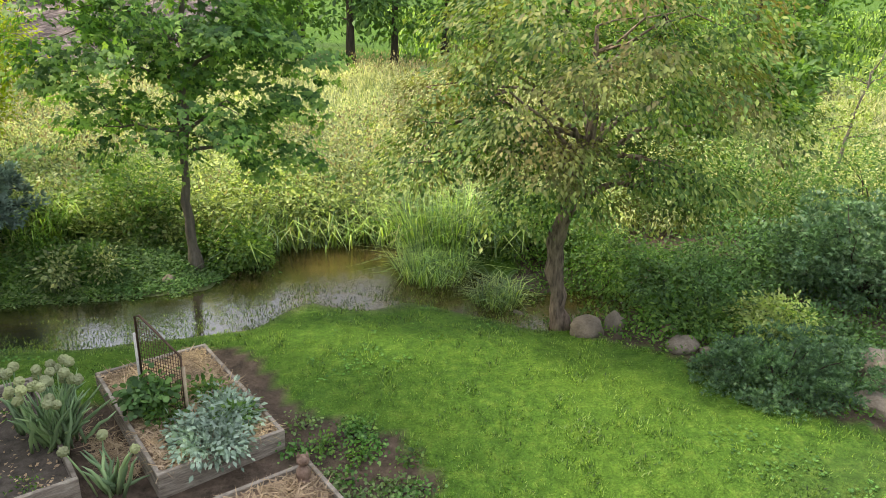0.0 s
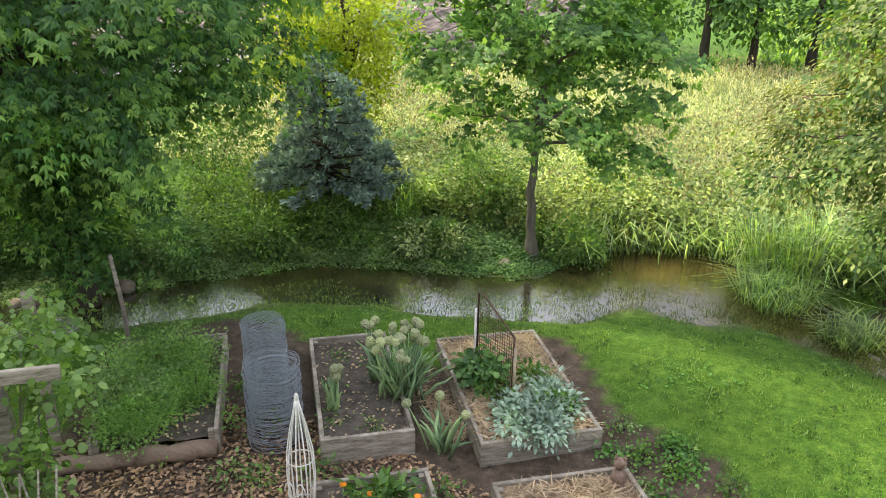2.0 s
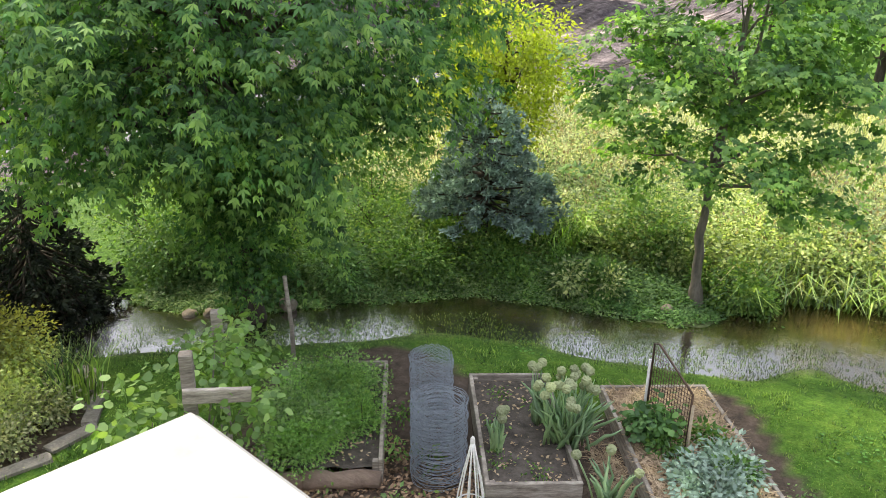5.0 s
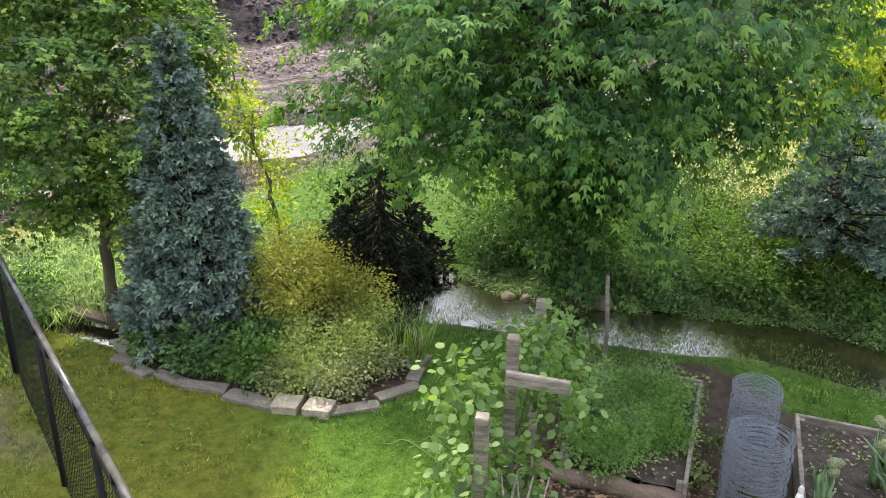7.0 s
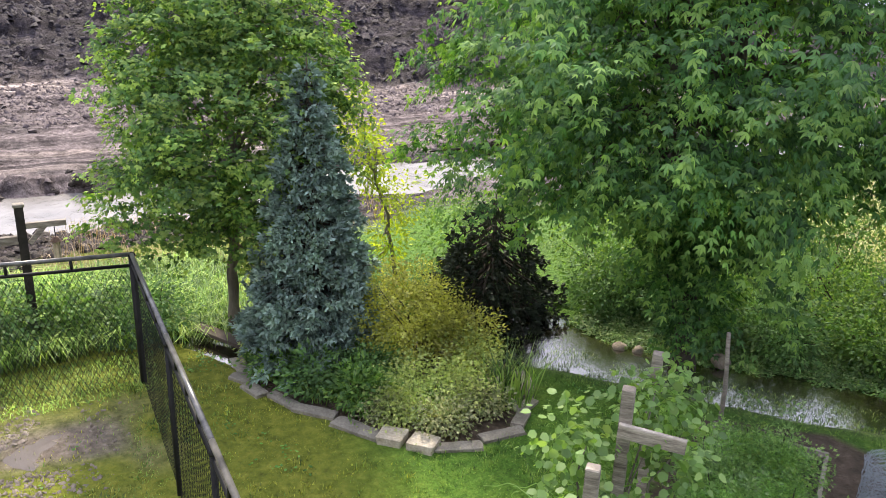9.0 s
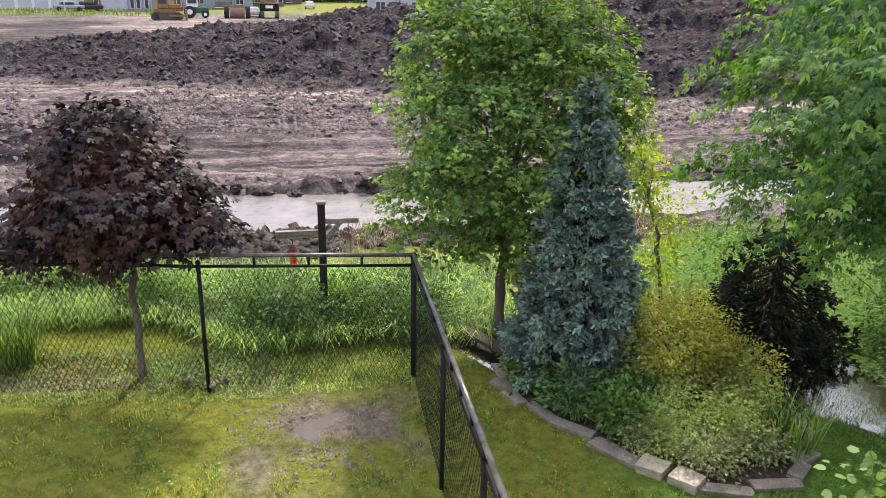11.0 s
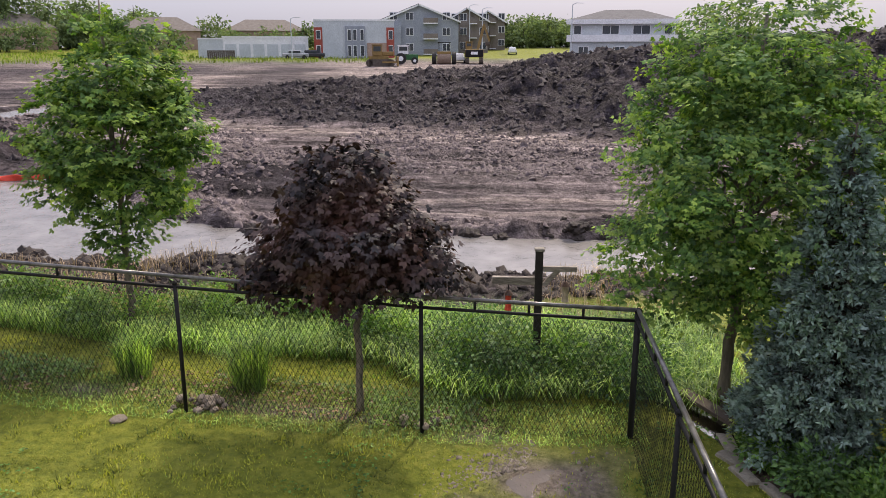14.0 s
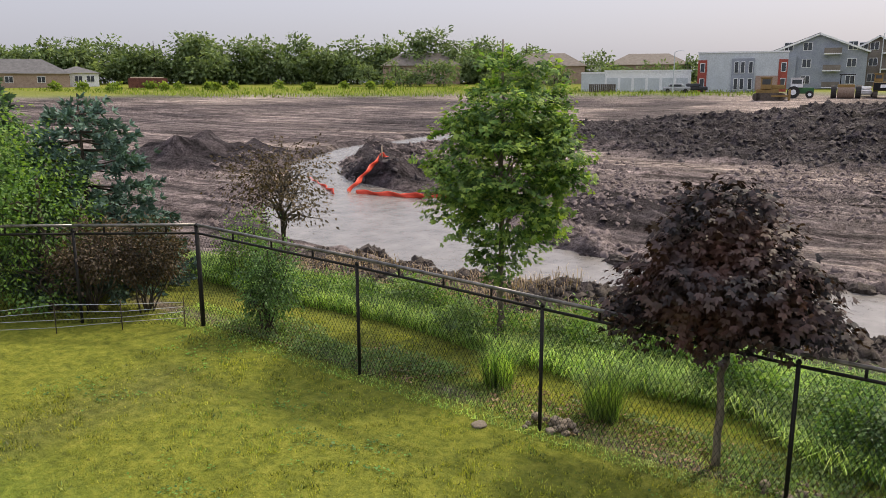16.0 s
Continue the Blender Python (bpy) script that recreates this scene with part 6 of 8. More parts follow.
lawn_ok = lambda x, y: ~inside(x, y, GARDEN) & ~inside(x, y, BED_POLY) & ~inside(x, y, WILD) & (line_distance(x, y, STREAM) > -0.55 + 0.75 * rng.random(x.shape)) & (y + 0.45 * np.maximum(0, -x - 2) < 8.6) & (
    (rng.random(x.shape) > 0.75) | ~((np.hypot(x + 8.75, y + 1.3) < 1.15 + 0.35 * lerp_noise(x * 2.5, y * 2.5, 69))))
lawn_box = lambda x, y: lawn_ok(x, y) & ((y > -0.2) | (x < -2.0)) & (y - 0.62 * x < 11.6)
P = sown(840000, -11.7, 6.5, -11.0, 8.0, lawn_box)
clump = 0.5 * lerp_noise(P[:, 0] * 11, P[:, 1] * 11, 91) + 0.5 * lerp_noise(P[:, 0] * 4.5, P[:, 1] * 4.5, 92)
P = P[clump > -0.42 + 0.5 * rng.random(len(P))]
n = len(P)
tall = 0.045 * (1 + 0.5 * lerp_noise(P[:, 0] * 6, P[:, 1] * 6, 93) + 0.25 * lerp_noise(P[:, 0] * 1.3, P[:, 1] * 1.3, 94)) * (0.7 + 0.7 * rng.random(n))
v, f = scatter("blade", P, np.array([0, 0, 0.8]) + rng.normal(size=(n, 3)) * 0.55, rng.normal(size=(n, 3)), tall)
v = v.reshape(-1, 3, 3)
v[:, :2] += (v[:, :2] - v[:, :2].mean(axis=1, keepdims=True)) * 1.6
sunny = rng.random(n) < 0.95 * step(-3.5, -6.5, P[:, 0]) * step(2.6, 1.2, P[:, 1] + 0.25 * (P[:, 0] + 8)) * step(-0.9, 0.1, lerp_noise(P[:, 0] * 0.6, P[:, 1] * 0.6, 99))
for nm, sel, mt, lab in (("lawn_grass", ~sunny, GRASS, "mown green lawn grass, partly flooded"), ("sunlit_lawn_grass", sunny, SUNLITGRASS, "mown lawn grass coloured yellow as if in sunlight")):
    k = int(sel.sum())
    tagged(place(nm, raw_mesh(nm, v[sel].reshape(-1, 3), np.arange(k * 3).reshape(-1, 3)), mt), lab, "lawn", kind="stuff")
P = sown(90000, -10.8, 6.5, -11.0, 8.0, lawn_box)
P = P[lerp_noise(P[:, 0] * 1.1, P[:, 1] * 1.1, 95) + 0.6 * lerp_noise(P[:, 0] * 5, P[:, 1] * 5, 96) > 0.7]
n = len(P)
v, f = scatter("round", P + np.array([0, 0, 0.045]), rng.normal(size=(n, 3)) * np.array([1, 1, 0.15]), np.array([0, 0, 1.0]) + rng.normal(size=(n, 3)) * 0.3, 0.018 + 0.02 * rng.random(n))
tagged(place("lawn_clover", raw_mesh("lawn_clover", v, f), CLOVER), "small clover leaves in the lawn", "clover", kind="stuff")
# blades that stand in the flood water on the lawn side
P = sown(300000, -9.0, 2.4, 4.2, 8.8, lambda x, y: (line_distance(x, y, STREAM) < 0.42) & (line_distance(x, y, STREAM) > 0.34 - 1.05 * rng.random(x.shape) ** 1.5) & (
    line_distance(x, y - 0.15, STREAM) > line_distance(x, y, STREAM)) & (lerp_noise(x * 3, y * 3, 97) + 0.6 * lerp_noise(x * 9, y * 9, 98) > -0.5))
P[:, 2] = np.maximum(P[:, 2], -0.025)
n = len(P)
v, f = scatter("blade", P, np.array([0, 0, 0.8]) + rng.normal(size=(n, 3)) * 0.5, rng.normal(size=(n, 3)), 0.024 + 0.03 * rng.random(n))
v = v.reshape(-1, 3, 3)
v[:, :2] += (v[:, :2] - v[:, :2].mean(axis=1, keepdims=True)) * 1.8
tagged(place("flooded_grass", raw_mesh("flooded_grass", v.reshape(-1, 3), f), GRASS), "grass tips standing in shallow flood water", "grass", kind="stuff")
meadow_ok = lambda x, y: (line_distance(x, y, STREAM) > 0.3) & (y + 0.2 * x > 9.7) & ~mud_mask(x, y).astype(bool) & (y > 10.0 - 0.9 * np.maximum(0, -x - 3))
grass_stuff("meadow_grass", "tall pale meadow grass beyond the pond", sown(64000, -12, 16, 9.0, 26, meadow_ok), 0.70, 0.023, 1.05, MEADOW, "meadow")
grass_stuff("far_meadow_grass", "bright rough grass of the far meadow", sown(17000, 2, 44, 24, 48, lambda x, y: y - 0.3 * x > 17), 0.42, 0.09, 0.7, WEED, "meadow")
edge_ok = lambda x, y: (line_distance(x, y, STREAM) > 0.05) & (line_distance(x, y, STREAM) < 1.4) & (y > 9.4) & (x > -1.6)
grass_stuff("bank_reeds", "arching green reeds hanging over the pond bank", sown(11000, -6, 5, 9, 12.5, edge_ok), 0.75, 0.026, 1.0, REED, "reeds")
C = np.concatenate([sown(2300, -9, 12, 9.9, 19, lambda x, y: meadow_ok(x, y) & (lerp_noise(x * 0.5, y * 0.5, 52) > -0.35)),
                    sown(1100, -5.5, 0.5, 9.6, 12.5, lambda x, y: (line_distance(x, y, STREAM) > 0.5) & (y > 9.9)),
                    sown(900, -6, 5, 9.4, 12.0, lambda x, y: (line_distance(x, y, STREAM) > 0.35) & (y > 9.8) & (lerp_noise(x * 0.9, y * 0.9, 53) > -0.3))])
k = 34
P = np.repeat(C, k, axis=0) + rng.normal(size=(len(C) * k, 3)) * np.array([0.15, 0.15, 0]) + np.array([0, 0, 1.0]) * (0.12 + 0.72 * rng.random(len(C) * k) * np.repeat(0.7 + 0.5 * rng.random(len(C)), k))[:, None]
n = len(P)
v, f = scatter("oval", P, rng.normal(size=(n, 3)) * np.array([1, 1, 0.5]) - np.array([0, 0, 0.3]), np.array([0, 0, 1.0]) + rng.normal(size=(n, 3)) * 0.5, 0.05 + 0.05 * rng.random(n))
tagged(place("meadow_forbs", raw_mesh("meadow_forbs", v, f), FORB), "pale leafy weeds crowding the meadow edge", "weeds", kind="stuff")
P = sown(26000, -10, 12, 10.2, 25, lambda x, y: (lerp_noise(x * 0.35, y * 0.35, 51) > -0.1) & ~mud_mask(x, y).astype(bool))
P[:, 2] += 0.62 + 0.3 * rng.random(len(P))
n = len(P)
v, f = scatter("oval", P, np.array([0, 0, 1.0]) + rng.normal(size=(n, 3)) * 0.35, rng.normal(size=(n, 3)), 0.04 + 0.045 * rng.random(n))
tagged(place("seed_heads", raw_mesh("seed_heads", v, f), SEED), "tan seed heads over the meadow", "seed heads", kind="stuff")
bank_ok = lambda x, y: (x < -11.75 + 1.0 * step(-3.4, -2.0, y) + 0.3 * lerp_noise(y * 0.7, y * 0.1, 61)) & (x > -14.0 + 0.5 * lerp_noise(y * 0.5, y * 0.2, 62)) & (np.hypot(x + 12.6, y + 7.2) > 0.7) & ((x > -13.0) | (y < -9.6) | (y > -6.4))
grass_stuff("bank_grass", "tall green weeds on the bank beyond the fence", sown(60000, -14.5, -10.4, -16, 1.8, bank_ok), 0.52, 0.014, 0.95, WEED, "weeds")
P = sown(9000, -17, -13.2, -16, 6, lambda x, y: lerp_noise(x * 0.8, y * 0.8, 63) > 0.0)
grass_stuff("dry_weeds", "dry tan weeds on the muddy creek bank", P, 0.4, 0.009, 0.7, STRAW, "weeds")
P = sown(24000, -10.7, -9.2, -12, 0.2, lambda x, y: (np.abs(x + 10.1) < 0.55) & (rng.random(x.shape) < 0.75))
grass_stuff("fence_weeds", "short weeds along the foot of fence", P, 0.085, 0.010, 0.9, WEED, "weeds")
P = sown(5000, -24, -19.3, -12, 6, lambda x, y: (lerp_noise(x * 0.5, y * 0.35, 65) > 0.45) & (line_distance(x, y, CREEK) > 0.2) & (line_distance(x, y, CREEK) < 1.6))
grass_stuff("creek_grass", "bright grass patches on creek edge", P, 0.28, 0.014, 0.6, MEADOW, "grass")
P = sown(26000, 2.0, 9.0, 4.0, 9.5, lambda x, y: inside(x, y, WILD))
n = len(P)
v, f = foliage("oval", P + np.array([0, 0, 0.06]), np.tile([0, 0, 1.0], (n, 1)), 1, 0.05, 0.055, 0.1)
tagged(place("groundcover", raw_mesh("groundcover", v, f), SHRUB), "low leafy groundcover under shrubs", "groundcover", kind="stuff")

P = sown(2600, -10.9, -9.9, -10.5, -1.6, lambda x, y: lerp_noise(x * 1.3, y * 0.9, 66) > -0.25)
n = len(P)
v, f = scatter("oval", P + np.array([0, 0, 0.05]), rng.normal(size=(n, 3)) * np.array([1, 1, 0.3]), np.array([0, 0, 1.0]) + rng.normal(size=(n, 3)) * 0.5, 0.03 + 0.035 * rng.random(n))
tagged(place("leaf_litter", raw_mesh("leaf_litter", v, f), DRYLEAF), "dry brown leaves along the foot of fence", "leaf litter", kind="stuff")
P = sown(15000, -10.8, -9.85, -10.8, -1.2, lambda x, y: lerp_noise(x * 1.1, y * 0.8, 67) > -0.1)
n = len(P)
v, f = foliage("oval", P + np.array([0, 0, 0.08]), np.tile([0, 0, 1.0], (n, 1)), 1, 0.05, 0.05, 0.1)
tagged(place("fence_groundcover", raw_mesh("fence_groundcover", v, f), GREYWEED), "low grey-green leafy weeds behind the fence", "groundcover", kind="stuff")

# low leafy cover on the far bank of the stream
P = sown(150000, -9.0, -1.1, 5.6, 10.6, lambda x, y: (line_distance(x, y, STREAM) > 0.17 + 0.1 * lerp_noise(x * 4, y * 4, 83)) & (line_distance(x, y, STREAM) < 1.9) & (
    line_distance(x, y + 0.15, STREAM) > line_distance(x, y, STREAM)) & (rng.random(x.shape) < 0.9))
away = line_distance(P[:, 0], P[:, 1], STREAM)
hump = 0.5 + 0.5 * lerp_noise(P[:, 0] * 2.2, P[:, 1] * 2.2, 84)
P[:, 2] += 0.015 + (0.04 + 0.16 * hump * np.clip(away, 0, 1.2)) * rng.random(len(P)) ** 0.6
# One dark patch of its own; westward, dark leaves stand in for maple shade.
patch = np.exp(-((P[:, 0] + 2.7) / 1.2) ** 2 - ((P[:, 1] - 9.0) / 0.55) ** 2) + 0.25 * lerp_noise(P[:, 0] * 1.5, P[:, 1] * 1.5, 85)
mixed = rng.random(len(P)) + 0.5 * lerp_noise(P[:, 0] * 1.1, P[:, 1] * 1.1, 86)
for nm, sel, mt, lab in (("bank_groundcover", (patch > 0.42) | (mixed < 0.45 * step(-5.0, -6.2, P[:, 0])), DARKSHRUB, "dark glossy low groundcover beside the stream"), ("bank_herbs", (patch <= 0.42) & (mixed >= 0.45 * step(-5.0, -6.2, P[:, 0])) & (mixed < 0.45), SHRUB, "low green herbs on the stream bank"),
                         ("pale_bank_herbs", (patch <= 0.42) & (mixed >= 0.45 * step(-5.0, -6.2, P[:, 0])) & (mixed >= 0.45), GREYWEED, "low pale green herbs on the stream bank")):
    C = P[sel]
    n = len(C)
    v, f = scatter("oval", C, rng.normal(size=(n, 3)) * np.array([1, 1, 0.35]) + np.array([0, -0.3, 0]), np.array([0, -0.3, 1.0]) + rng.normal(size=(n, 3)) * 0.4, 0.035 + 0.03 * rng.random(n))
    tagged(place(nm, raw_mesh(nm, v, f), mt), lab, "groundcover", kind="stuff")

# ---- stones ----
for k, ((ax, ay), (bx, by)) in enumerate(zip(BED_EDGE, BED_EDGE[1:])):
    L = math.hypot(bx - ax, by - ay)
    n = 2 if L > 0.55 else 1
    for j in range(n):
        u = (j + 0.5) / n
        x, y = ax + (bx - ax) * u + 0.03 * rng.normal(), ay + (by - ay) * u + 0.03 * rng.normal()
        big = k == 4
        s = L / n / 2 * (0.93 + 0.12 * rng.random())
        rock("edging_stone", "large pale limestone block at the bed's front" if big else "flat tan limestone slab edging the flower bed", x, y, ground_z(x, y) + (0.035 if big else 0.006), s, 0.125 if big else 0.065 + 0.035 * rng.random(),
             0.055 if big else 0.026 + 0.014 * rng.random(), PALESTONE if big else STONE, math.atan2(by - ay, bx - ax) + 0.16 * rng.normal(), 0.55, None, k * 2 + j, "stone", "edging stones")
for x, y, s, sz, lab in ((2.78, 7.0, 0.2, 0.17, "large rounded brown boulder at the crabapple foot"), (3.14, 7.08, 0.13, 0.16, "small upright tan stone beside the boulder"),
                         (3.72, 6.42, 0.2, 0.1, "flat tan rock on the lawn edge"), (3.95, 6.2, 0.13, 0.08, "flat tan rock on the lawn edge"), (5.55, 5.45, 0.32, 0.28, "large grey boulder beside the mugo pine"),
                         (5.15, 5.05, 0.22, 0.12, "flat brown rock beside the mugo pine"), (-2.43, 8.85, 0.09, 0.08, "small pale stone on the stream bank"), (-1.25, 9.2, 0.1, 0.07, "small stone on the stream bank"),
                         (-8.0, 5.75, 0.11, 0.08, "round tan stone at the water"), (-7.8, 5.9, 0.09, 0.07, "round tan stone at the water"), (-7.0, 6.55, 0.15, 0.1, "round stone on the stream bank"),
                         (2.1, 7.75, 0.13, 0.1, "wet stone at the water edge"), (-9.45, -5.95, 0.11, 0.035, "pale flat stone on the lawn")):
    rock("rock", lab, x, y, ground_z(x, y) + sz * 0.35, s, s * 0.85, sz, BOULDER, x, 0, None, int(x * 7 + y * 3), "rock", "yard rocks")
bm = bmesh.new()
bmesh.ops.create_cone(bm, segments=24, radius1=0.125, radius2=0.12, depth=0.03, cap_ends=True)
bmesh.ops.transform(bm, matrix=Matrix.Translation((3.70, 6.78, 0.14)) @ pose(0, 0, 0, 72, 0, 20), verts=bm.verts)
tagged(part("stepping_disc", bm, rough_mat("terracotta_disc", [(0.3, (0.16, 0.10, 0.08)), (0.7, (0.3, 0.2, 0.16))], 12, 0.8, 0.004)), "round terracotta disc leaning among groundcover", "garden disc")
for cx, cy, n in ((-9.95, -5.15, 22), (-10.0, -2.4, 12)):
    for k in range(n):
        x, y = cx + rng.normal() * 0.11, cy + rng.normal() * 0.2
        s = 0.035 + 0.045 * rng.random()
        rock("cobble", "rounded tan cobble in a pile by the fence", x, y, ground_z(x, y) + s * 0.4 + 0.05 * (k % 3 == 0), s, s * 0.85, s * 0.7, BOULDER, k, 0, None, k + 40, "rock", "cobble piles")
tagged(part("plank_bridge", boxed((-0.55, -0.1, 0), (0.55, 0.1, 0.05), Matrix.Translation((-10.4, 1.12, 0.08)) @ pose(0, 0, 0, 0, 2, 28), 0.006), PLANK), "dark weathered plank laid over the ditch", "plank")
for k in range(90):
    y = -15 + 20 * rng.random()
    side = rng.random()
    x = -17.0 + 0.3 * rng.normal() if side < 0.25 else -19.75 - 0.35 * abs(rng.normal())
    if y < -9.5:
        y = -9.5 + abs(rng.normal()) * 3
    s = 0.08 + 0.16 * rng.random() ** 2
    rock("mud_clod", "dark lump of churned mud on creek edge", x, y, ground_z(x, y) + s * 0.25, s * 1.3, s, s * 0.8, CLOD, k, 0, None, k + 90, "mud clod", "mud clods")
for x, y, s in ((-17.9, -13.6, 0.34), (-17.75, -13.2, 0.26), (-17.8, -12.0, 0.42), (-17.6, -11.6, 0.3)):
    rock("mud_clod", "big dark heap of mud beside the creek", x, y, ground_z(x, y) + s * 0.3, s, s * 0.9, s, CLOD, x, 0, None, int(s * 100), "mud clod", "mud clods")


def clod_field(name, label, n, spots, smin, smax, material):
    P = spots(n)
    n = len(P)
    O = np.array([(1, 0, 0), (0, 1, 0), (-1, 0, 0), (0, -1, 0), (0.2, 0.1, 1.0), (0.6, 0.6, 0.5), (-0.6, 0.55, 0.45)], float)
    T = np.array([(0, 5, 4), (5, 1, 4), (1, 6, 4), (6, 2, 4), (2, 3, 4), (3, 0, 4), (0, 1, 5), (1, 2, 6)])
    S = smin + (smax - smin) * rng.random(n) ** 3
    a = rng.random(n) * 6.28
    J = O[None] * (0.75 + 0.5 * rng.random((n, 7, 1))) + 0.24 * rng.normal(size=(n, 7, 3))
    X = J[:, :, 0] * np.cos(a)[:, None] - J[:, :, 1] * np.sin(a)[:, None]
    Y = J[:, :, 0] * np.sin(a)[:, None] + J[:, :, 1] * np.cos(a)[:, None]
    V = np.stack([X, Y, J[:, :, 2] - 0.12], -1) * S[:, None, None] + P[:, None, :]
    F = (T[None] + (np.arange(n) * 7)[:, None, None]).reshape(-1, 3)
    return tagged(place(name, raw_mesh(name, V.reshape(-1, 3), F), material), label, "mud clods", kind="stuff")


def on_heap(n):
    x, y = -62 + 34 * rng.random(n * 4), -24 + 80 * rng.random(n * 4)
    ok = (heap(x, y) + mounds(x, y) > 0.03 + 0.3 * rng.random(n * 4)) & (x + 60 > 0)
    x, y = x[ok][:n], y[ok][:n]
    return np.stack([x, y, ground_height(x, y)], 1)


def on_mud(n):
    x, y = -48 + 30 * rng.random(n * 3), -30 + 50 * rng.random(n * 3)
    ok = (lerp_noise(x * 0.16, y * 0.3, 81) > -0.05 + 0.3 * rng.random(n * 3)) & (line_distance(x, y, CREEK) > 0.1) & (heap(x, y) < 0.1)
    x, y = x[ok][:n], y[ok][:n]
    return np.stack([x, y, ground_height(x, y)], 1)


HEAPSOIL = rough_mat("heap_soil", [(0.25, (0.020, 0.017, 0.020)), (0.6, (0.044, 0.038, 0.043)), (0.85, (0.098, 0.086, 0.095))], 1.2, 0.85, 0.05, fine=9)
MUDSOIL = rough_mat("field_mud", [(0.25, (0.07, 0.054, 0.054)), (0.6, (0.15, 0.12, 0.122)), (0.85, (0.28, 0.23, 0.232))], 0.7, 0.8, 0.05, fine=9)
clod_field("heap_clods", "dark clods of dug soil covering the heap", 22000, on_heap, 0.04, 0.19, HEAPSOIL)
clod_field("field_clods", "churned brown mud clods over building site", 15000, on_mud, 0.03, 0.15, MUDSOIL)


def on_patch(n):
    x, y = -8.75 + 0.42 * rng.normal(size=n), -1.3 + 0.36 * rng.normal(size=n)
    ok = lerp_noise(x * 2.2, y * 2.2, 68) > -0.15
    x, y = x[ok], y[ok]
    return np.stack([x, y, ground_height(x, y)], 1)


def on_bank(n):
    x, y = -17.2 + 3.6 * rng.random(n), -16 + 19 * rng.random(n)
    ok = (mud_mask(x, y) > 0.2) & (line_distance(x, y, CREEK) > -0.1)
    x, y = x[ok], y[ok]
    return np.stack([x, y, ground_height(x, y)], 1)


clod_field("bank_clods", "dark churned clods along the near creek bank", 5200, on_bank, 0.03, 0.15, CLOD)
clod_field("patch_clods", "wet trampled mud lumps in the lawn", 2600, on_patch, 0.008, 0.03, rough_mat("patch_mud", [(0.25, (0.10, 0.082, 0.066)), (0.6, (0.22, 0.185, 0.155)), (0.85, (0.36, 0.31, 0.27))], 3, 0.6, 0.02, fine=20))

# ---- feeder post ----
def feeder_post():
    x, y = -11.45, -1.0
    z = ground_z(x, y)
    t = thing("feeder_post", (x, y, z), "dark square post with a bracket arm and cap", "post")
    m = Matrix.Translation((x, y, 0))
    part("post", boxed((-0.05, -0.05, z - 0.2), (0.05, 0.05, 1.83), m, 0.006), rough_mat("dark_post", [(0.3, (0.012, 0.010, 0.009)), (0.7, (0.032, 0.027, 0.023))], 8, 0.7, 0.004), t)
    c = part("cap", boxed((-0.065, -0.065, 1.83), (0.065, 0.065, 1.87), m, 0.008), STONE, t)
    part("bracket_arm", boxed((-0.03, 0.05, 1.55), (0.03, 0.5, 1.62), m, 0.005), WOOD, t)
    part("brace", boxed((-0.025, -0.03, 0), (0.025, 0.03, 0.3), m @ Matrix.Translation((0, 0.07, 1.36)) @ pose(0, 0, 0, -42, 0, 0), 0.004), WOOD, t)
    part("board_arm", boxed((-0.04, -0.62, 1.37), (0.04, -0.05, 1.47), m, 0.005), WOOD, t)
    for yy, zz, nm, mat, lab in ((0.36, 1.13, "feeder", PALEWOOD, "hanging pale bird feeder tube"), (-0.40, 1.0, "feeder", ORANGE, "small orange hummingbird feeder")):
        f = part(nm, tube_bm([(x, y + yy, zz), (x, y + yy, zz + 0.04), (x, y + yy, zz + 0.2), (x, y + yy, zz + 0.25)], [0.05, 0.042, 0.042, 0.03]), mat, t, lab)
        tube_part("hanger", [(x, y + yy, zz + 0.25), (x, y + yy, 1.56 if yy > 0 else 1.38)], [0.006, 0.006], BLACK, f, sides=5)
        part("roof", tube_bm([(x, y + yy, zz + 0.22), (x, y + yy, zz + 0.28)], [0.07, 0.02]), RUST, f)


def tube_bm(pts, radii):
    v, f = tube(pts, radii, 10)
    bm = bmesh.new()
    vs = [bm.verts.new(p) for p in v]
    for q in tris(f):
        bm.faces.new([vs[i] for i in q])
    return bm


feeder_post()


# low wire edging before the fence corner
def wire_edging():
    pts = [(-9.6, -11.3), (-8.9, -11.9), (-8.2, -12.5), (-7.4, -13.0), (-6.6, -13.5)]
    t = thing("wire_edging", (*pts[0], ground_z(*pts[0])), "low sagging wire garden edging on lawn", "wire fence")
    for h in (0.12, 0.22, 0.32, 0.42):
        tube_part("wire", [(x, y, ground_z(x, y) + h + 0.03 * math.sin(i * 2 + h * 9)) for i, (x, y) in enumerate(pts)], [0.005] * 5, GALV, t, sides=4)
    for x, y in pts:
        tube_part("stake", [(x, y, ground_z(x, y) - 0.1), (x, y, ground_z(x, y) + 0.48)], [0.009, 0.008], DARKBARK, t, sides=5)


wire_edging()


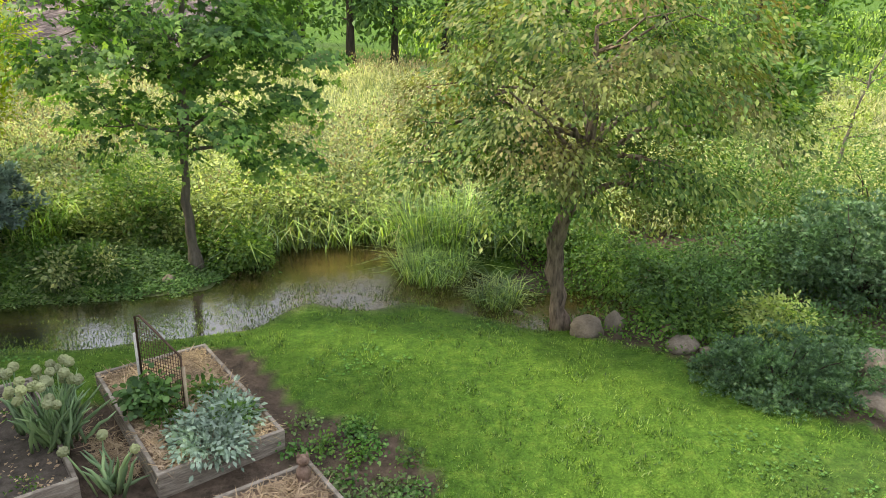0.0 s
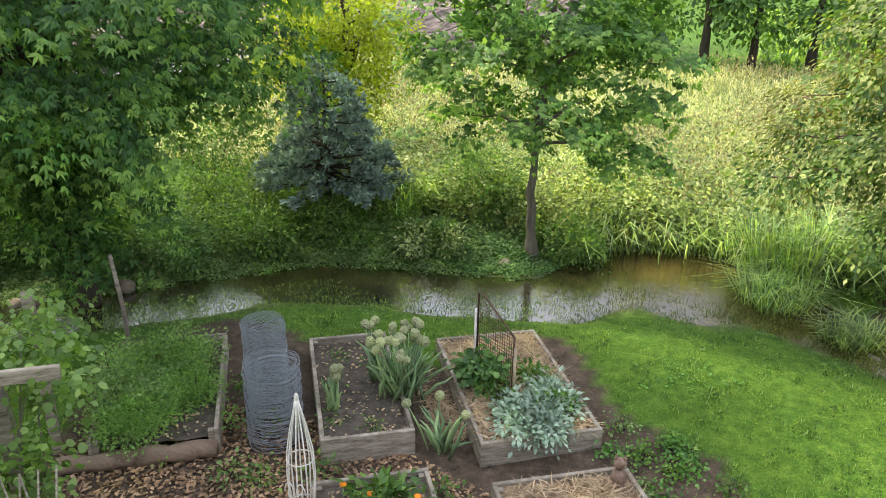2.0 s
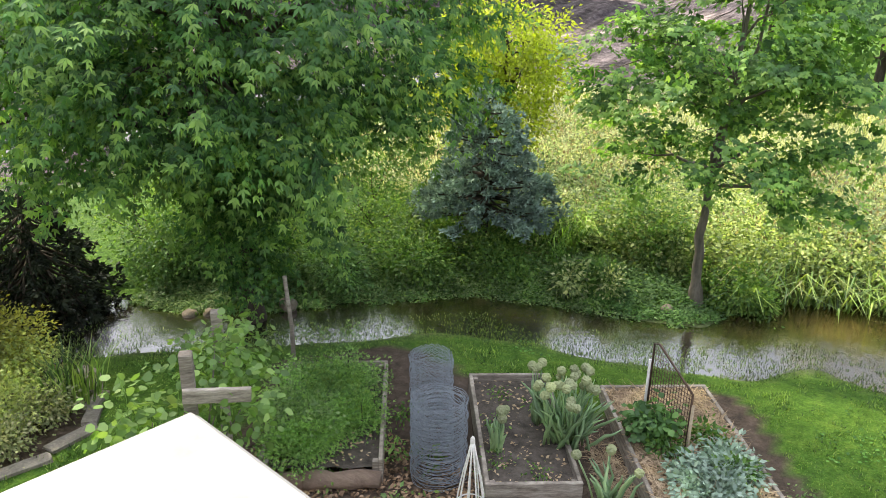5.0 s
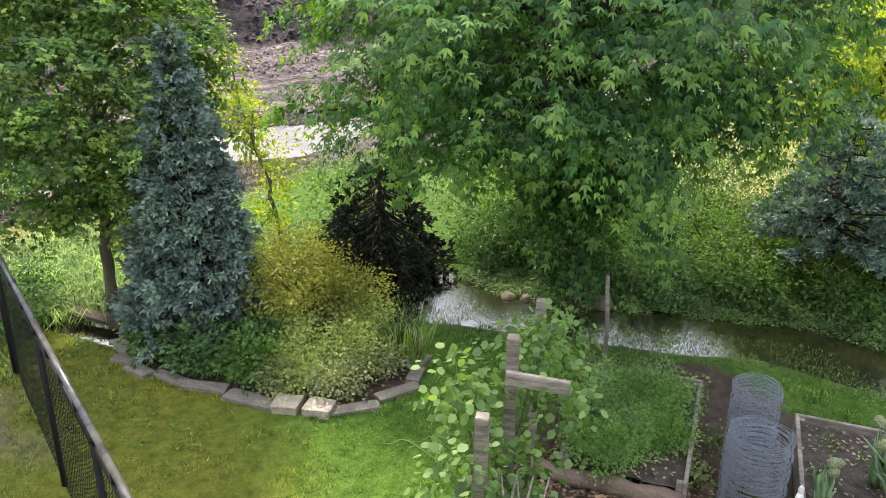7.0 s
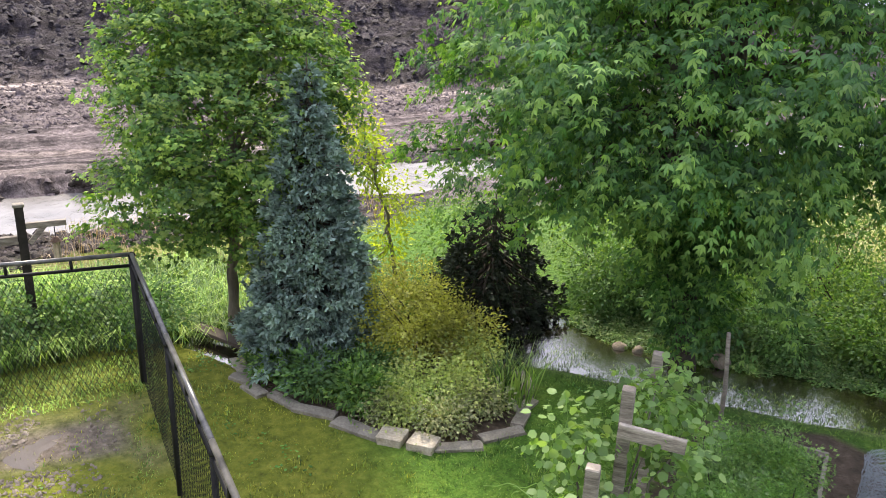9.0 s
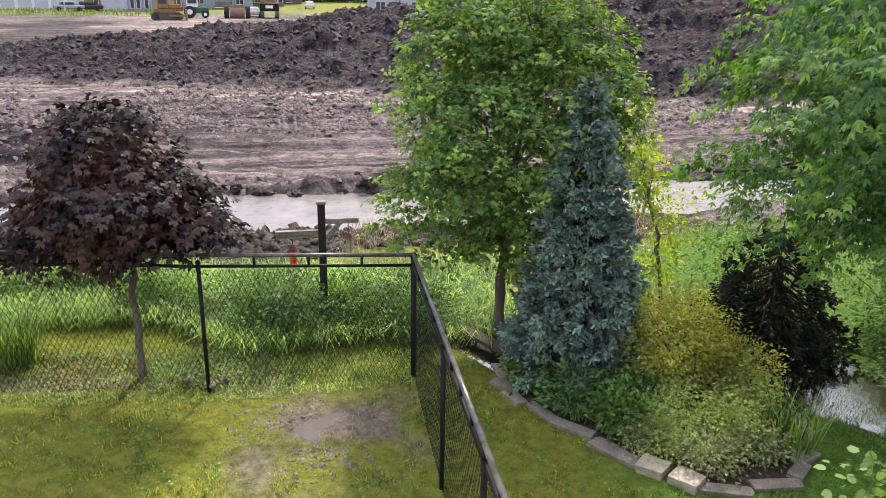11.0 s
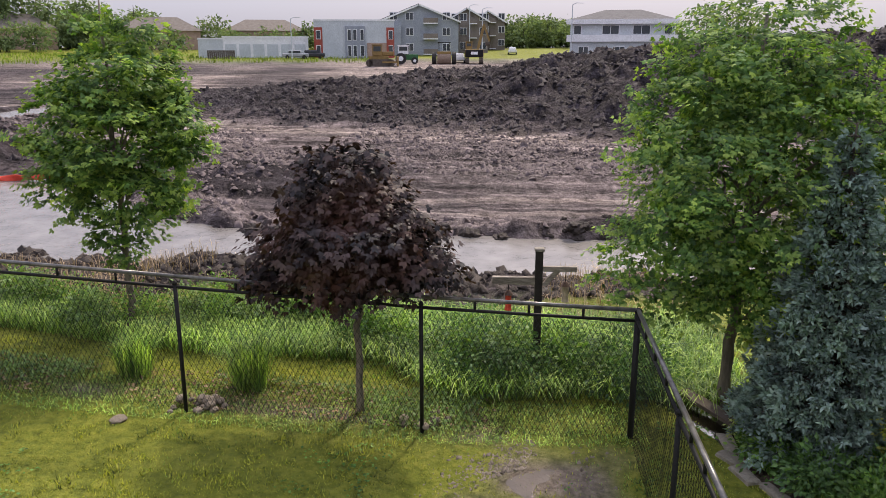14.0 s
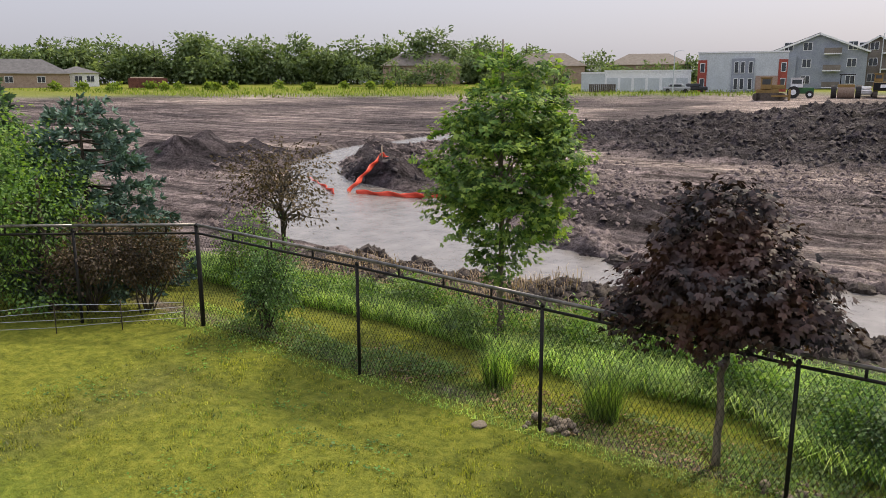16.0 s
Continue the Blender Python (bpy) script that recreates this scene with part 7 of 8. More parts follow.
# orange netting on the creek bank
def silt_net(pts, h):
    t = thing("safety_net", (*pts[0], ground_z(*pts[0])), "sagging orange plastic safety netting on muddy bank", "safety net", "safety netting")
    V, F = [], []
    n = 60
    for i in range(n + 1):
        u = i / n * (len(pts) - 1)
        k = min(int(u), len(pts) - 2)
        w = u - k
        x, y = pts[k][0] * (1 - w) + pts[k + 1][0] * w, pts[k][1] * (1 - w) + pts[k + 1][1] * w
        g = max(ground_z(*pts[k]), 0.2) * (1 - w) + max(ground_z(*pts[k + 1]), 0.2) * w + 0.12
        for j in range(4):
            V.append((x + 0.05 * math.sin(i * 0.5 + j), y + 0.04 * math.cos(i * 0.7 + j), g - 0.14 + (h * 0.3 + 0.14) * j / 3 * (0.88 + 0.12 * math.sin(i * 0.45))))
    for i in range(n):
        for j in range(3):
            a = i * 4 + j
            F.append((a, a + 4, a + 5, a + 1))
    ob = place("net", raw_mesh("net", np.array(V), np.array(F)), ORANGE, t)
    md = ob.modifiers.new("thick", "SOLIDIFY")
    md.thickness = 0.02
    for x, y in pts:
        tube_part("stake", [(x, y, ground_z(x, y) - 0.2), (x, y, ground_z(x, y) + h + 0.15)], [0.03, 0.025], PALEWOOD, t, sides=5)


silt_net([(-25.9, -19.9), (-26.1, -17.5), (-26.4, -15.2)], 0.3)
silt_net([(-25.9, -20.3), (-29, -20.8), (-31.8, -21.4)], 0.35)
silt_net([(-25.4, -20.6), (-27.5, -23.2), (-29.5, -25.8)], 0.3)


# ---- far things ----
GREYPANEL = rough_mat("grey_panel", [(0.3, (0.46, 0.50, 0.53)), (0.7, (0.56, 0.60, 0.63))], 0.6, 0.7, 0.004, fine=5)
WHITEPANEL = rough_mat("white_panel", [(0.3, (0.70, 0.71, 0.73)), (0.7, (0.80, 0.81, 0.83))], 0.6, 0.7, 0.004, fine=5)
BLUEPANEL = rough_mat("blue_grey_siding", [(0.3, (0.24, 0.265, 0.31)), (0.7, (0.32, 0.35, 0.40))], 0.6, 0.8, 0.004, fine=5)
BROWNPANEL = rough_mat("brown_siding", [(0.3, (0.16, 0.14, 0.12)), (0.7, (0.23, 0.2, 0.175))], 0.6, 0.8, 0.004, fine=5)
REDBRICK = rough_mat("red_brick", [(0.3, (0.28, 0.06, 0.045)), (0.7, (0.38, 0.10, 0.07))], 2, 0.85, 0.01, fine=8)
TANBRICK = rough_mat("tan_brick", [(0.3, (0.30, 0.21, 0.165)), (0.7, (0.42, 0.31, 0.25))], 2, 0.85, 0.01, fine=8)
DARKGLASS = rough_mat("window_glass", [(0.3, (0.03, 0.035, 0.045)), (0.7, (0.06, 0.07, 0.085))], 0.5, 0.12, 0.0, spec=0.6)
GREYROOF = rough_mat("grey_shingle", [(0.3, (0.09, 0.09, 0.095)), (0.7, (0.15, 0.15, 0.155))], 1.5, 0.9, 0.01, fine=9)
BROWNROOF = rough_mat("brown_shingle", [(0.3, (0.15, 0.13, 0.11)), (0.7, (0.23, 0.205, 0.18))], 1.5, 0.9, 0.01, fine=9)
YELLOW = rough_mat("machine_yellow", [(0.3, (0.19, 0.125, 0.045)), (0.7, (0.29, 0.19, 0.06))], 2, 0.55, 0.004, fine=12)
TRACK = rough_mat("muddy_track", [(0.3, (0.05, 0.04, 0.033)), (0.7, (0.14, 0.115, 0.095))], 3, 0.85, 0.02)
TYRE = rough_mat("black_tyre", [(0.3, (0.02, 0.02, 0.02)), (0.7, (0.05, 0.047, 0.045))], 5, 0.85, 0.01)
GREENPAINT = rough_mat("green_paint", [(0.3, (0.03, 0.11, 0.04)), (0.7, (0.05, 0.16, 0.06))], 2, 0.5, 0.003)
SKIP = rough_mat("rusty_skip", [(0.3, (0.12, 0.045, 0.035)), (0.7, (0.22, 0.09, 0.065))], 1.5, 0.8, 0.01)
SILVER_CAR = rough_mat("silver_paint", [(0.3, (0.3, 0.31, 0.33)), (0.7, (0.4, 0.41, 0.43))], 1, 0.35, 0.0, metal=0.4)
DARK_CAR = rough_mat("dark_paint", [(0.3, (0.03, 0.03, 0.035)), (0.7, (0.05, 0.05, 0.055))], 1, 0.3, 0.0)
# Distance haze is put into these paler, greyer leaf tones.
FARLEAF = leaf_mat("far_tree_leaf", (0.085, 0.130, 0.072), (0.150, 0.208, 0.104), (0.260, 0.325, 0.169), 0.25, 0.0, 0.25)
FARGRASS = leaf_mat("field_grass", (0.10, 0.16, 0.03), (0.17, 0.24, 0.05), (0.27, 0.33, 0.09), 0.3, 0.0, 0.2)


def facing(x, y):
    """A pose whose x runs to the right and y away, as seen from the deck."""
    a = math.atan2(y + 1.8, x + 1.5)
    return Matrix.Translation((x, y, ground_z(x, y))) @ pose(0, 0, 0, 0, 0, math.degrees(a) - 90)


def window(parent, m, x, z, w, h, y=0.0, frame_mat=None):
    wd = part("window", boxed((x, y - 0.06, z), (x + w, y + 0.05, z + h), m), frame_mat or WHITEPANEL, parent)
    k = 2 if w > 1.3 else 1
    for i in range(k):
        a = x + 0.09 + i * (w - 0.09) / k
        part("pane", boxed((a, y - 0.085, z + 0.09), (a + (w - 0.09) / k - 0.09, y - 0.062, z + h - 0.09), m), DARKGLASS, wd)
    return wd


def slab_house(label, x, y, w, d, h, wall, roof=None, ridge=0.0):
    m = facing(x, y)
    t = thing("building", m.translation, label, "building", "far buildings")
    part("wall", boxed((-w / 2, 0, -1.5), (w / 2, d, h), m), wall, t)
    if roof is None:
        part("parapet", boxed((-w / 2 - 0.1, -0.1, h), (w / 2 + 0.1, d + 0.1, h + 0.25), m), WHITEPANEL, t)
    else:
        bm = bmesh.new()
        o, e = 0.5, min(w, d) / 2
        vs = [bm.verts.new(m @ Vector(p)) for p in ((-w / 2 - o, -o, h), (w / 2 + o, -o, h), (w / 2 + o, d + o, h), (-w / 2 - o, d + o, h),
                                                      (-w / 2 + e, d / 2, h + ridge), (w / 2 - e, d / 2, h + ridge))]
        for f in ((0, 1, 5, 4), (1, 2, 5), (2, 3, 4, 5), (3, 0, 4), (3, 2, 1, 0)):
            bm.faces.new([vs[i] for i in f])
        part("roof", bm, roof, t)
    return t, m


# flat-roofed two-storey block with red corners
t, m = slab_house("pale grey two-storey block with red brick corners", -139.6, -24.4, 13.9, 9, 6.3, GREYPANEL)
for a, b in ((-6.95, -5.5), (5.6, 6.95)):
    part("brick_corner", boxed((a, -0.12, -1), (b, -0.004, 5.2), m), REDBRICK, t)
    for z in (0.7, 3.2):
        window(t, m, a + 0.35, z, 0.8, 1.5, -0.12)
part("brick_base", boxed((2.2, -0.1, -1), (5.6, -0.004, 2.6), m), TANBRICK, t)
part("entry_bay", boxed((-1.6, -0.3, -1), (1.9, -0.004, 5.4), m), BLUEPANEL, t)
for xx in (-1.2, -0.25, 1.0):
    for z in (0.3, 3.0):
        window(t, m, xx, z, 0.7, 1.9, -0.3)
# garages
t, m = slab_house("long low white garage block", -137.9, -39.6, 14.5, 6, 3.4, WHITEPANEL)
for k in range(6):
    part("garage_door", boxed((-6.9 + k * 2.35, -0.08, -0.2), (-5.0 + k * 2.35, -0.004, 2.3), m), GREYPANEL, t)
t, m = slab_house("low grey garage end block", -135.5, -48.3, 4.6, 6, 3.1, GREYPANEL)
m = facing(-131.5, -45.5)
fn = thing("timber_fence", m.translation, "short brown timber screen fence", "fence")
for k in range(14):
    part("board", boxed((-2.2 + k * 0.32, -0.02, -0.3), (-1.93 + k * 0.32, 0.02, 1.4), m), PLANK, fn)


# gabled apartments
def apartments(label, x, y, w, d, eave, ridge, wall, storeys):
    m = facing(x, y)
    t = thing("apartment_building", m.translation, label, "building", "far buildings")
    bm = gable_block(bmesh.new(), -w / 2, w / 2, 0, d, -1.5, eave, ridge, "y")
    bmesh.ops.transform(bm, matrix=m, verts=bm.verts)
    part("wall", bm, wall, t)
    bm = gable_roof(-w / 2, w / 2, 0, d, eave, ridge, "y", 0.5, 0.25)
    bmesh.ops.transform(bm, matrix=m, verts=bm.verts)
    part("roof", bm, GREYROOF, t)
    for s in (-1, 1):
        a = math.degrees(math.atan2(ridge - eave, w / 2))
        part("verge_board", boxed((0, -0.62, -0.2), (math.hypot(w / 2 + 0.4, ridge - eave), -0.52, 0.1), m @ Matrix.Translation((s * (w / 2 + 0.4), 0, eave - 0.1)) @ pose(0, 0, 0, 0, -a if s < 0 else a - 180, 0)), WHITEPANEL, t)
    for st in range(storeys):
        z = 0.8 + st * 2.9
        for xx in (-w * 0.36, -w * 0.16, w * 0.3):
            window(t, m, xx, z, 1.5, 1.5)
        b = part("balcony", boxed((w * 0.06, -1.2, z - 0.7), (w * 0.24, -0.004, z - 0.5), m), WHITEPANEL, t)
        part("balcony_rail", boxed((w * 0.06, -1.2, z - 0.5), (w * 0.24, -1.14, z + 0.4), m), BROWNPANEL, b)
    part("bay", boxed((-w * 0.5 + 0.1, -0.7, -1), (-w * 0.22, -0.004, eave - 0.6), m), wall, t)
    return t


apartments("blue-grey three-storey gabled apartment block with white trim", -156.0, -14.5, 15.5, 18, 6.3, 9.4, BLUEPANEL, 3)
apartments("brown three-storey gabled apartment block", -170.0, -5.5, 9, 16, 6.4, 9.0, BROWNPANEL, 3)
apartments("dark brown gabled apartment block far off", -186.0, -1.0, 8, 14, 6.0, 8.4, BROWNPANEL, 3)
# pale block behind the soil heap
t, m = slab_house("white and grey building with a hipped roof behind the heap", -124.6, 19.2, 15.6, 10, 6.2, GREYPANEL, GREYROOF, 1.7)
part("white_band", boxed((-8.3, -0.5, 3.0), (8.3, -0.004, 4.0), m), WHITEPANEL, t)
part("cornice", boxed((-8.4, -0.6, 5.6), (8.4, -0.004, 6.3), m), WHITEPANEL, t)
for xx in (-7.3, -3.0, 1.6, 6.2):
    window(t, m, xx, 4.05, 1.2 if abs(xx) > 6 else 2.6, 1.4)
for xx in (-6.5, -1.0, 4.0):
    window(t, m, xx, 0.8, 1.6, 1.5)
for x, y, w, h, ridge, wall, roof, lab in ((-171.0, -72.0, 17, 4.0, 3.0, TANBRICK, BROWNROOF, "far house with a brown hipped roof behind trees"), (-183.0, -52.0, 18, 4.0, 2.6, TANBRICK, BROWNROOF, "far house with a brown hipped roof behind trees"),
                                          (-158.0, -98.0, 18, 4.2, 3.0, TANBRICK, BROWNROOF, "far house with a brown hipped roof behind trees"), (-92.0, -150.5, 20, 2.7, 2.9, TANBRICK, GREYROOF, "single-storey house with a dark hipped roof"),
                                          (-103.5, -147.0, 8, 2.7, 1.5, WHITEPANEL, GREYROOF, "small white house with a dark hipped roof")):
    t, m = slab_house(lab, x, y, w, 9, h, wall, roof, ridge)
    for k in range(3):
        window(t, m, -w * 0.35 + k * w * 0.28, 0.9, 1.5, 1.3)


# ---- machines ----
def drum(m, x, y0, y1, z, r, n=18):
    bm = bmesh.new()
    bmesh.ops.create_cone(bm, segments=n, radius1=r, radius2=r, depth=abs(y1 - y0), cap_ends=True)
    bmesh.ops.transform(bm, matrix=m @ Matrix.Translation((x, (y0 + y1) / 2, z)) @ pose(0, 0, 0, 90, 0, 0), verts=bm.verts)
    return bm


def crawler(t, m, x0, x1, y, h):
    bm = bmesh.new()
    box(bm, (x0 + h / 2, y, 0.02), (x1 - h / 2, y + 0.55, h), m)
    for x in (x0 + h / 2, x1 - h / 2):
        r = bmesh.ops.create_cone(bm, segments=14, radius1=h / 2, radius2=h / 2, depth=0.55, cap_ends=True)
        bmesh.ops.transform(bm, matrix=m @ Matrix.Translation((x, y + 0.275, h / 2 + 0.01)) @ pose(0, 0, 0, 90, 0, 0), verts=r["verts"])
    return part("crawler_track", bm, TRACK, t)


def cab(t, m, lo, hi, mat):
    c = part("cab", boxed(lo, hi, m, 0.05), mat, t)
    w = 0.16
    part("side_window", boxed((lo[0] + w, lo[1] - 0.02, lo[2] + (hi[2] - lo[2]) * 0.42), (hi[0] - w, lo[1] - 0.004, hi[2] - w), m), DARKGLASS, c)
    part("roof_panel", boxed((lo[0] - 0.1, lo[1] - 0.1, hi[2]), (hi[0] + 0.1, hi[1] + 0.1, hi[2] + 0.1), m, 0.02), mat, c)
    return c


m = facing(-108.6, -15.6)
t = thing("bulldozer", m.translation, "muddy yellow crawler bulldozer parked on the site", "bulldozer", "site machines")
for y in (-1.2, 0.65):
    crawler(t, m, -2.2, 1.7, y, 1.0)
part("body", boxed((-1.8, -0.6, 0.7), (0.9, 0.6, 1.45), m, 0.06), YELLOW, t)
part("hood", boxed((0.0, -0.5, 1.45), (1.6, 0.5, 2.0), m, 0.08), YELLOW, t)
cab(t, m, (-1.3, -0.7, 1.45), (0.0, 0.7, 2.85), YELLOW)
part("blade", boxed((2.0, -1.7, 0.1), (2.25, 1.7, 1.4), m, 0.05), YELLOW, t)
for y in (-1.25, 1.15):
    part("push_arm", boxed((0.0, y, 0.5), (2.0, y + 0.12, 0.72), m), YELLOW, t)
part("exhaust", boxed((0.9, -0.06, 2.0), (1.02, 0.06, 2.7), m), RUST, t)
m = facing(-117.0, -13.0)
t = thing("tractor", m.translation, "green tractor with a white cab and big tyres", "tractor", "site machines")
for x, r in ((-0.9, 0.8), (1.1, 0.5)):
    for y in (-0.95, 0.6):
        w = part("wheel", drum(m, x, y, y + 0.38, r, r), TYRE, t)
        part("rim", drum(m, x, y - 0.03, y + 0.41, r, r * 0.45), WHITEPANEL, w)
part("body", boxed((-1.3, -0.45, 0.6), (1.6, 0.45, 1.4), m, 0.06), GREENPAINT, t)
cab(t, m, (-1.3, -0.6, 1.4), (0.2, 0.6, 2.6), WHITEPANEL)
m = facing(-117.4, -7.6)
t = thing("road_roller", m.translation, "muddy yellow and brown road roller seen end on", "road roller", "site machines")
mm = m @ pose(0, 0, 0, 0, 0, 90)
part("drum", drum(mm, -1.6, -1.0, 1.0, 0.75, 0.75, 24), LOGWOOD, t)
for y in (-1.75, 1.1):
    part("wheel", drum(mm, -1.3, y, y + 0.65, 0.85, 0.85), TYRE, t)
part("body", boxed((-1.9, -1.0, 1.3), (1.6, 1.0, 1.8), mm, 0.06), YELLOW, t)
for x in (-0.2, 1.1):
    for y in (-0.8, 0.7):
        part("canopy_post", boxed((x, y, 1.8), (x + 0.1, y + 0.1, 3.0), mm), BLACK, t)
part("canopy", boxed((-0.4, -0.95, 3.0), (1.4, 0.95, 3.12), mm, 0.03), BLACK, t)
m = facing(-118.5, -3.2)
t = thing("excavator", m.translation, "yellow crawler excavator with raised boom", "excavator", "site machines")
for y in (-1.3, 0.75):
    crawler(t, m @ pose(0, 0, 0, 0, 0, 90), -1.8, 1.8, y, 0.9)
part("house_body", boxed((-1.35, -1.5, 0.95), (1.35, 1.6, 2.1), m, 0.1), YELLOW, t)
part("counterweight", boxed((-1.3, -1.75, 1.0), (1.3, -1.5, 2.0), m, 0.05), BLACK, t)
part("sign_bar", boxed((-0.5, -1.775, 1.35), (0.5, -1.755, 1.75), m), WHITEPANEL, t, "pale bar on the counterweight")
cab(t, m, (-1.3, 0.2, 2.1), (-0.3, 1.5, 3.1), YELLOW)
bm = bmesh.new()
box(bm, (0.0, -0.2, 0), (0.4, 0.2, 3.6), m @ Matrix.Translation((0.3, 0.6, 2.0)) @ pose(0, 0, 0, -6, 14, 0))
part("boom", bm, YELLOW, t)
part("stick", boxed((0.0, -0.15, -2.6), (0.28, 0.15, 0), m @ Matrix.Translation((1.2, 0.4, 5.6)) @ pose(0, 0, 0, 0, -20, 0)), YELLOW, t)
part("bucket", boxed((1.6, 0.0, 2.6), (2.3, 0.9, 3.2), m, 0.1), TRACK, t)
m = facing(-106.3, -129.3)
t = thing("skip", m.translation, "rusty red open rubble skip with debris", "skip")
part("body", boxed((-3.6, 0, 0.2), (3.6, 2.4, 2.1), m), SKIP, t)
for k in range(8):
    part("rib", boxed((-3.5 + k, -0.12, 0.2), (-3.35 + k, -0.004, 2.1), m), SKIP, t)
part("debris", boxed((-3.2, 0.2, 2.1), (3.0, 2.2, 2.35), m, 0.1), PALEWOOD, t)


def car(x, y, mat, label, turn=0):
    m = facing(x, y) @ pose(0, 0, 0, 0, 0, turn)
    t = thing("car", m.translation, label, "car", "parked cars")
    bm = boxed((-2.2, -0.85, 0.35), (2.2, 0.85, 0.95), m, 0.12)
    part("body", bm, mat, t)
    c = part("cabin", boxed((-1.3, -0.75, 0.95), (1.0, 0.75, 1.45), m, 0.18), mat, t)
    part("side_window", boxed((-1.05, -0.77, 1.02), (0.75, -0.756, 1.33), m), DARKGLASS, c)
    for wx in (-1.4, 1.4):
        for y0 in (-0.9, 0.7):
            part("wheel", drum(m, wx, y0, y0 + 0.2, 0.33, 0.33, 14), TYRE, t)


car(-133.8, -33.5, SILVER_CAR, "silver saloon car parked by the garages")
car(-136.0, -31.2, DARK_CAR, "dark car parked between the blocks")
car(-161.4, 3.9, WHITEPANEL, "white car on the far road", 90)
car(-121.5, -5.5, WHITEPANEL, "white pickup parked behind the roller", 90)
for x, y, h in ((-131.7, -33.6, 6.5), (-131.5, -2.1, 8), (-124.8, 11.6, 8.5), (-150, -4.5, 9)):
    m = facing(x, y)
    t = thing("street_lamp", m.translation, "thin grey street lamp on a tall pole", "street lamp", "street lamps")
    part("pole", tube_bm([m @ Vector((0, 0, -0.5)), m @ Vector((0, 0, h))], [0.1, 0.06]), GREYPANEL, t)
    part("lamp_arm", tube_bm([m @ Vector((0, 0, h)), m @ Vector((0.6, 0, h + 0.25)), m @ Vector((1.6, 0, h + 0.2))], [0.05, 0.045, 0.04]), GREYPANEL, t)


# ---- far trees ----
def far_tree(x, y, h, w, mat=FARLEAF, clusters=150, lab="rounded green tree on the far field edge", name="far_tree", per=9, size=0.55):
    z = ground_z(x, y)
    b = []
    for k in range(5):
        u = 0.18 + 0.7 * rng.random()
        b.append(((x + rng.normal() * w * 0.22, y + rng.normal() * w * 0.22, z + h * u), (w * 0.36, w * 0.36, h * 0.2)))
    b.append(((x, y, z + h * 0.3), (w * 0.45, w * 0.45, h * 0.26)))
    tree(name, lab, [(x, y, z), (x, y, z + h * 0.4), (x, y, z + h * 0.85)], [0.02 * h, 0.014 * h, 0.004 * h], b, clusters, per, 0.05 * w + 0.1, size * 1.15, mat, DARKBARK, "oval", 5, 0.3, 0.3, twigs=8, shell=0.25,
         group="far trees")


line = [(-99, -171), (-118, -158), (-134, -139), (-152, -119), (-165, -100), (-178, -78)]
for (ax, ay), (bx, by) in zip(line, line[1:]):
    for k in range(11):
        u = (k + rng.random() * 0.8) / 11
        far_tree(ax + (bx - ax) * u + rng.normal() * 3, ay + (by - ay) * u + rng.normal() * 3, 6.5 + 5.0 * rng.random() ** 1.5, 8 + 3 * rng.random(), clusters=150, size=0.8)
for x, y, h in ((-180, -66, 7), (-178, -60, 6), (-185, -44, 7), (-182, -38, 7), (-200, 8, 7), (-203, 14, 8), (-198, 20, 8), (-205, 26, 9), (-150, 33, 7), (-140, 36, 8), (-215, 2, 7), (-132, 38, 8), (-145, 45, 9), (-190, -28, 6)):
    far_tree(x, y, h, 7.5, clusters=90, size=0.7)
for x, y, h in ((-147, -98, 5.6), (-149, -93, 5.0), (-151, -88, 5.4), (-144, -103, 5.2), (-162, -73, 4.6), (-163, -67, 5.0), (-162, -78, 4.8), (-173, -56, 4.4), (-174, -50, 4.8), (-173, -46, 4.2)):
    far_tree(x, y, h, 6.5, clusters=80, size=0.6)
for k in range(16):
    x, y = -205 - 14 * rng.random(), 2 + 30 * (k + rng.random()) / 16
    far_tree(x, y, 5 + 4 * rng.random(), 8, clusters=110, size=0.8)
P = sown(14000, -175, -85, -160, -20, lambda x, y: (np.hypot(x, y) > 122) & (np.hypot(x, y) < 168))
grass_stuff("field_grass", "rough yellow-green grass at far field edge", P, 0.7, 0.12, 0.7, FARGRASS, "grass")
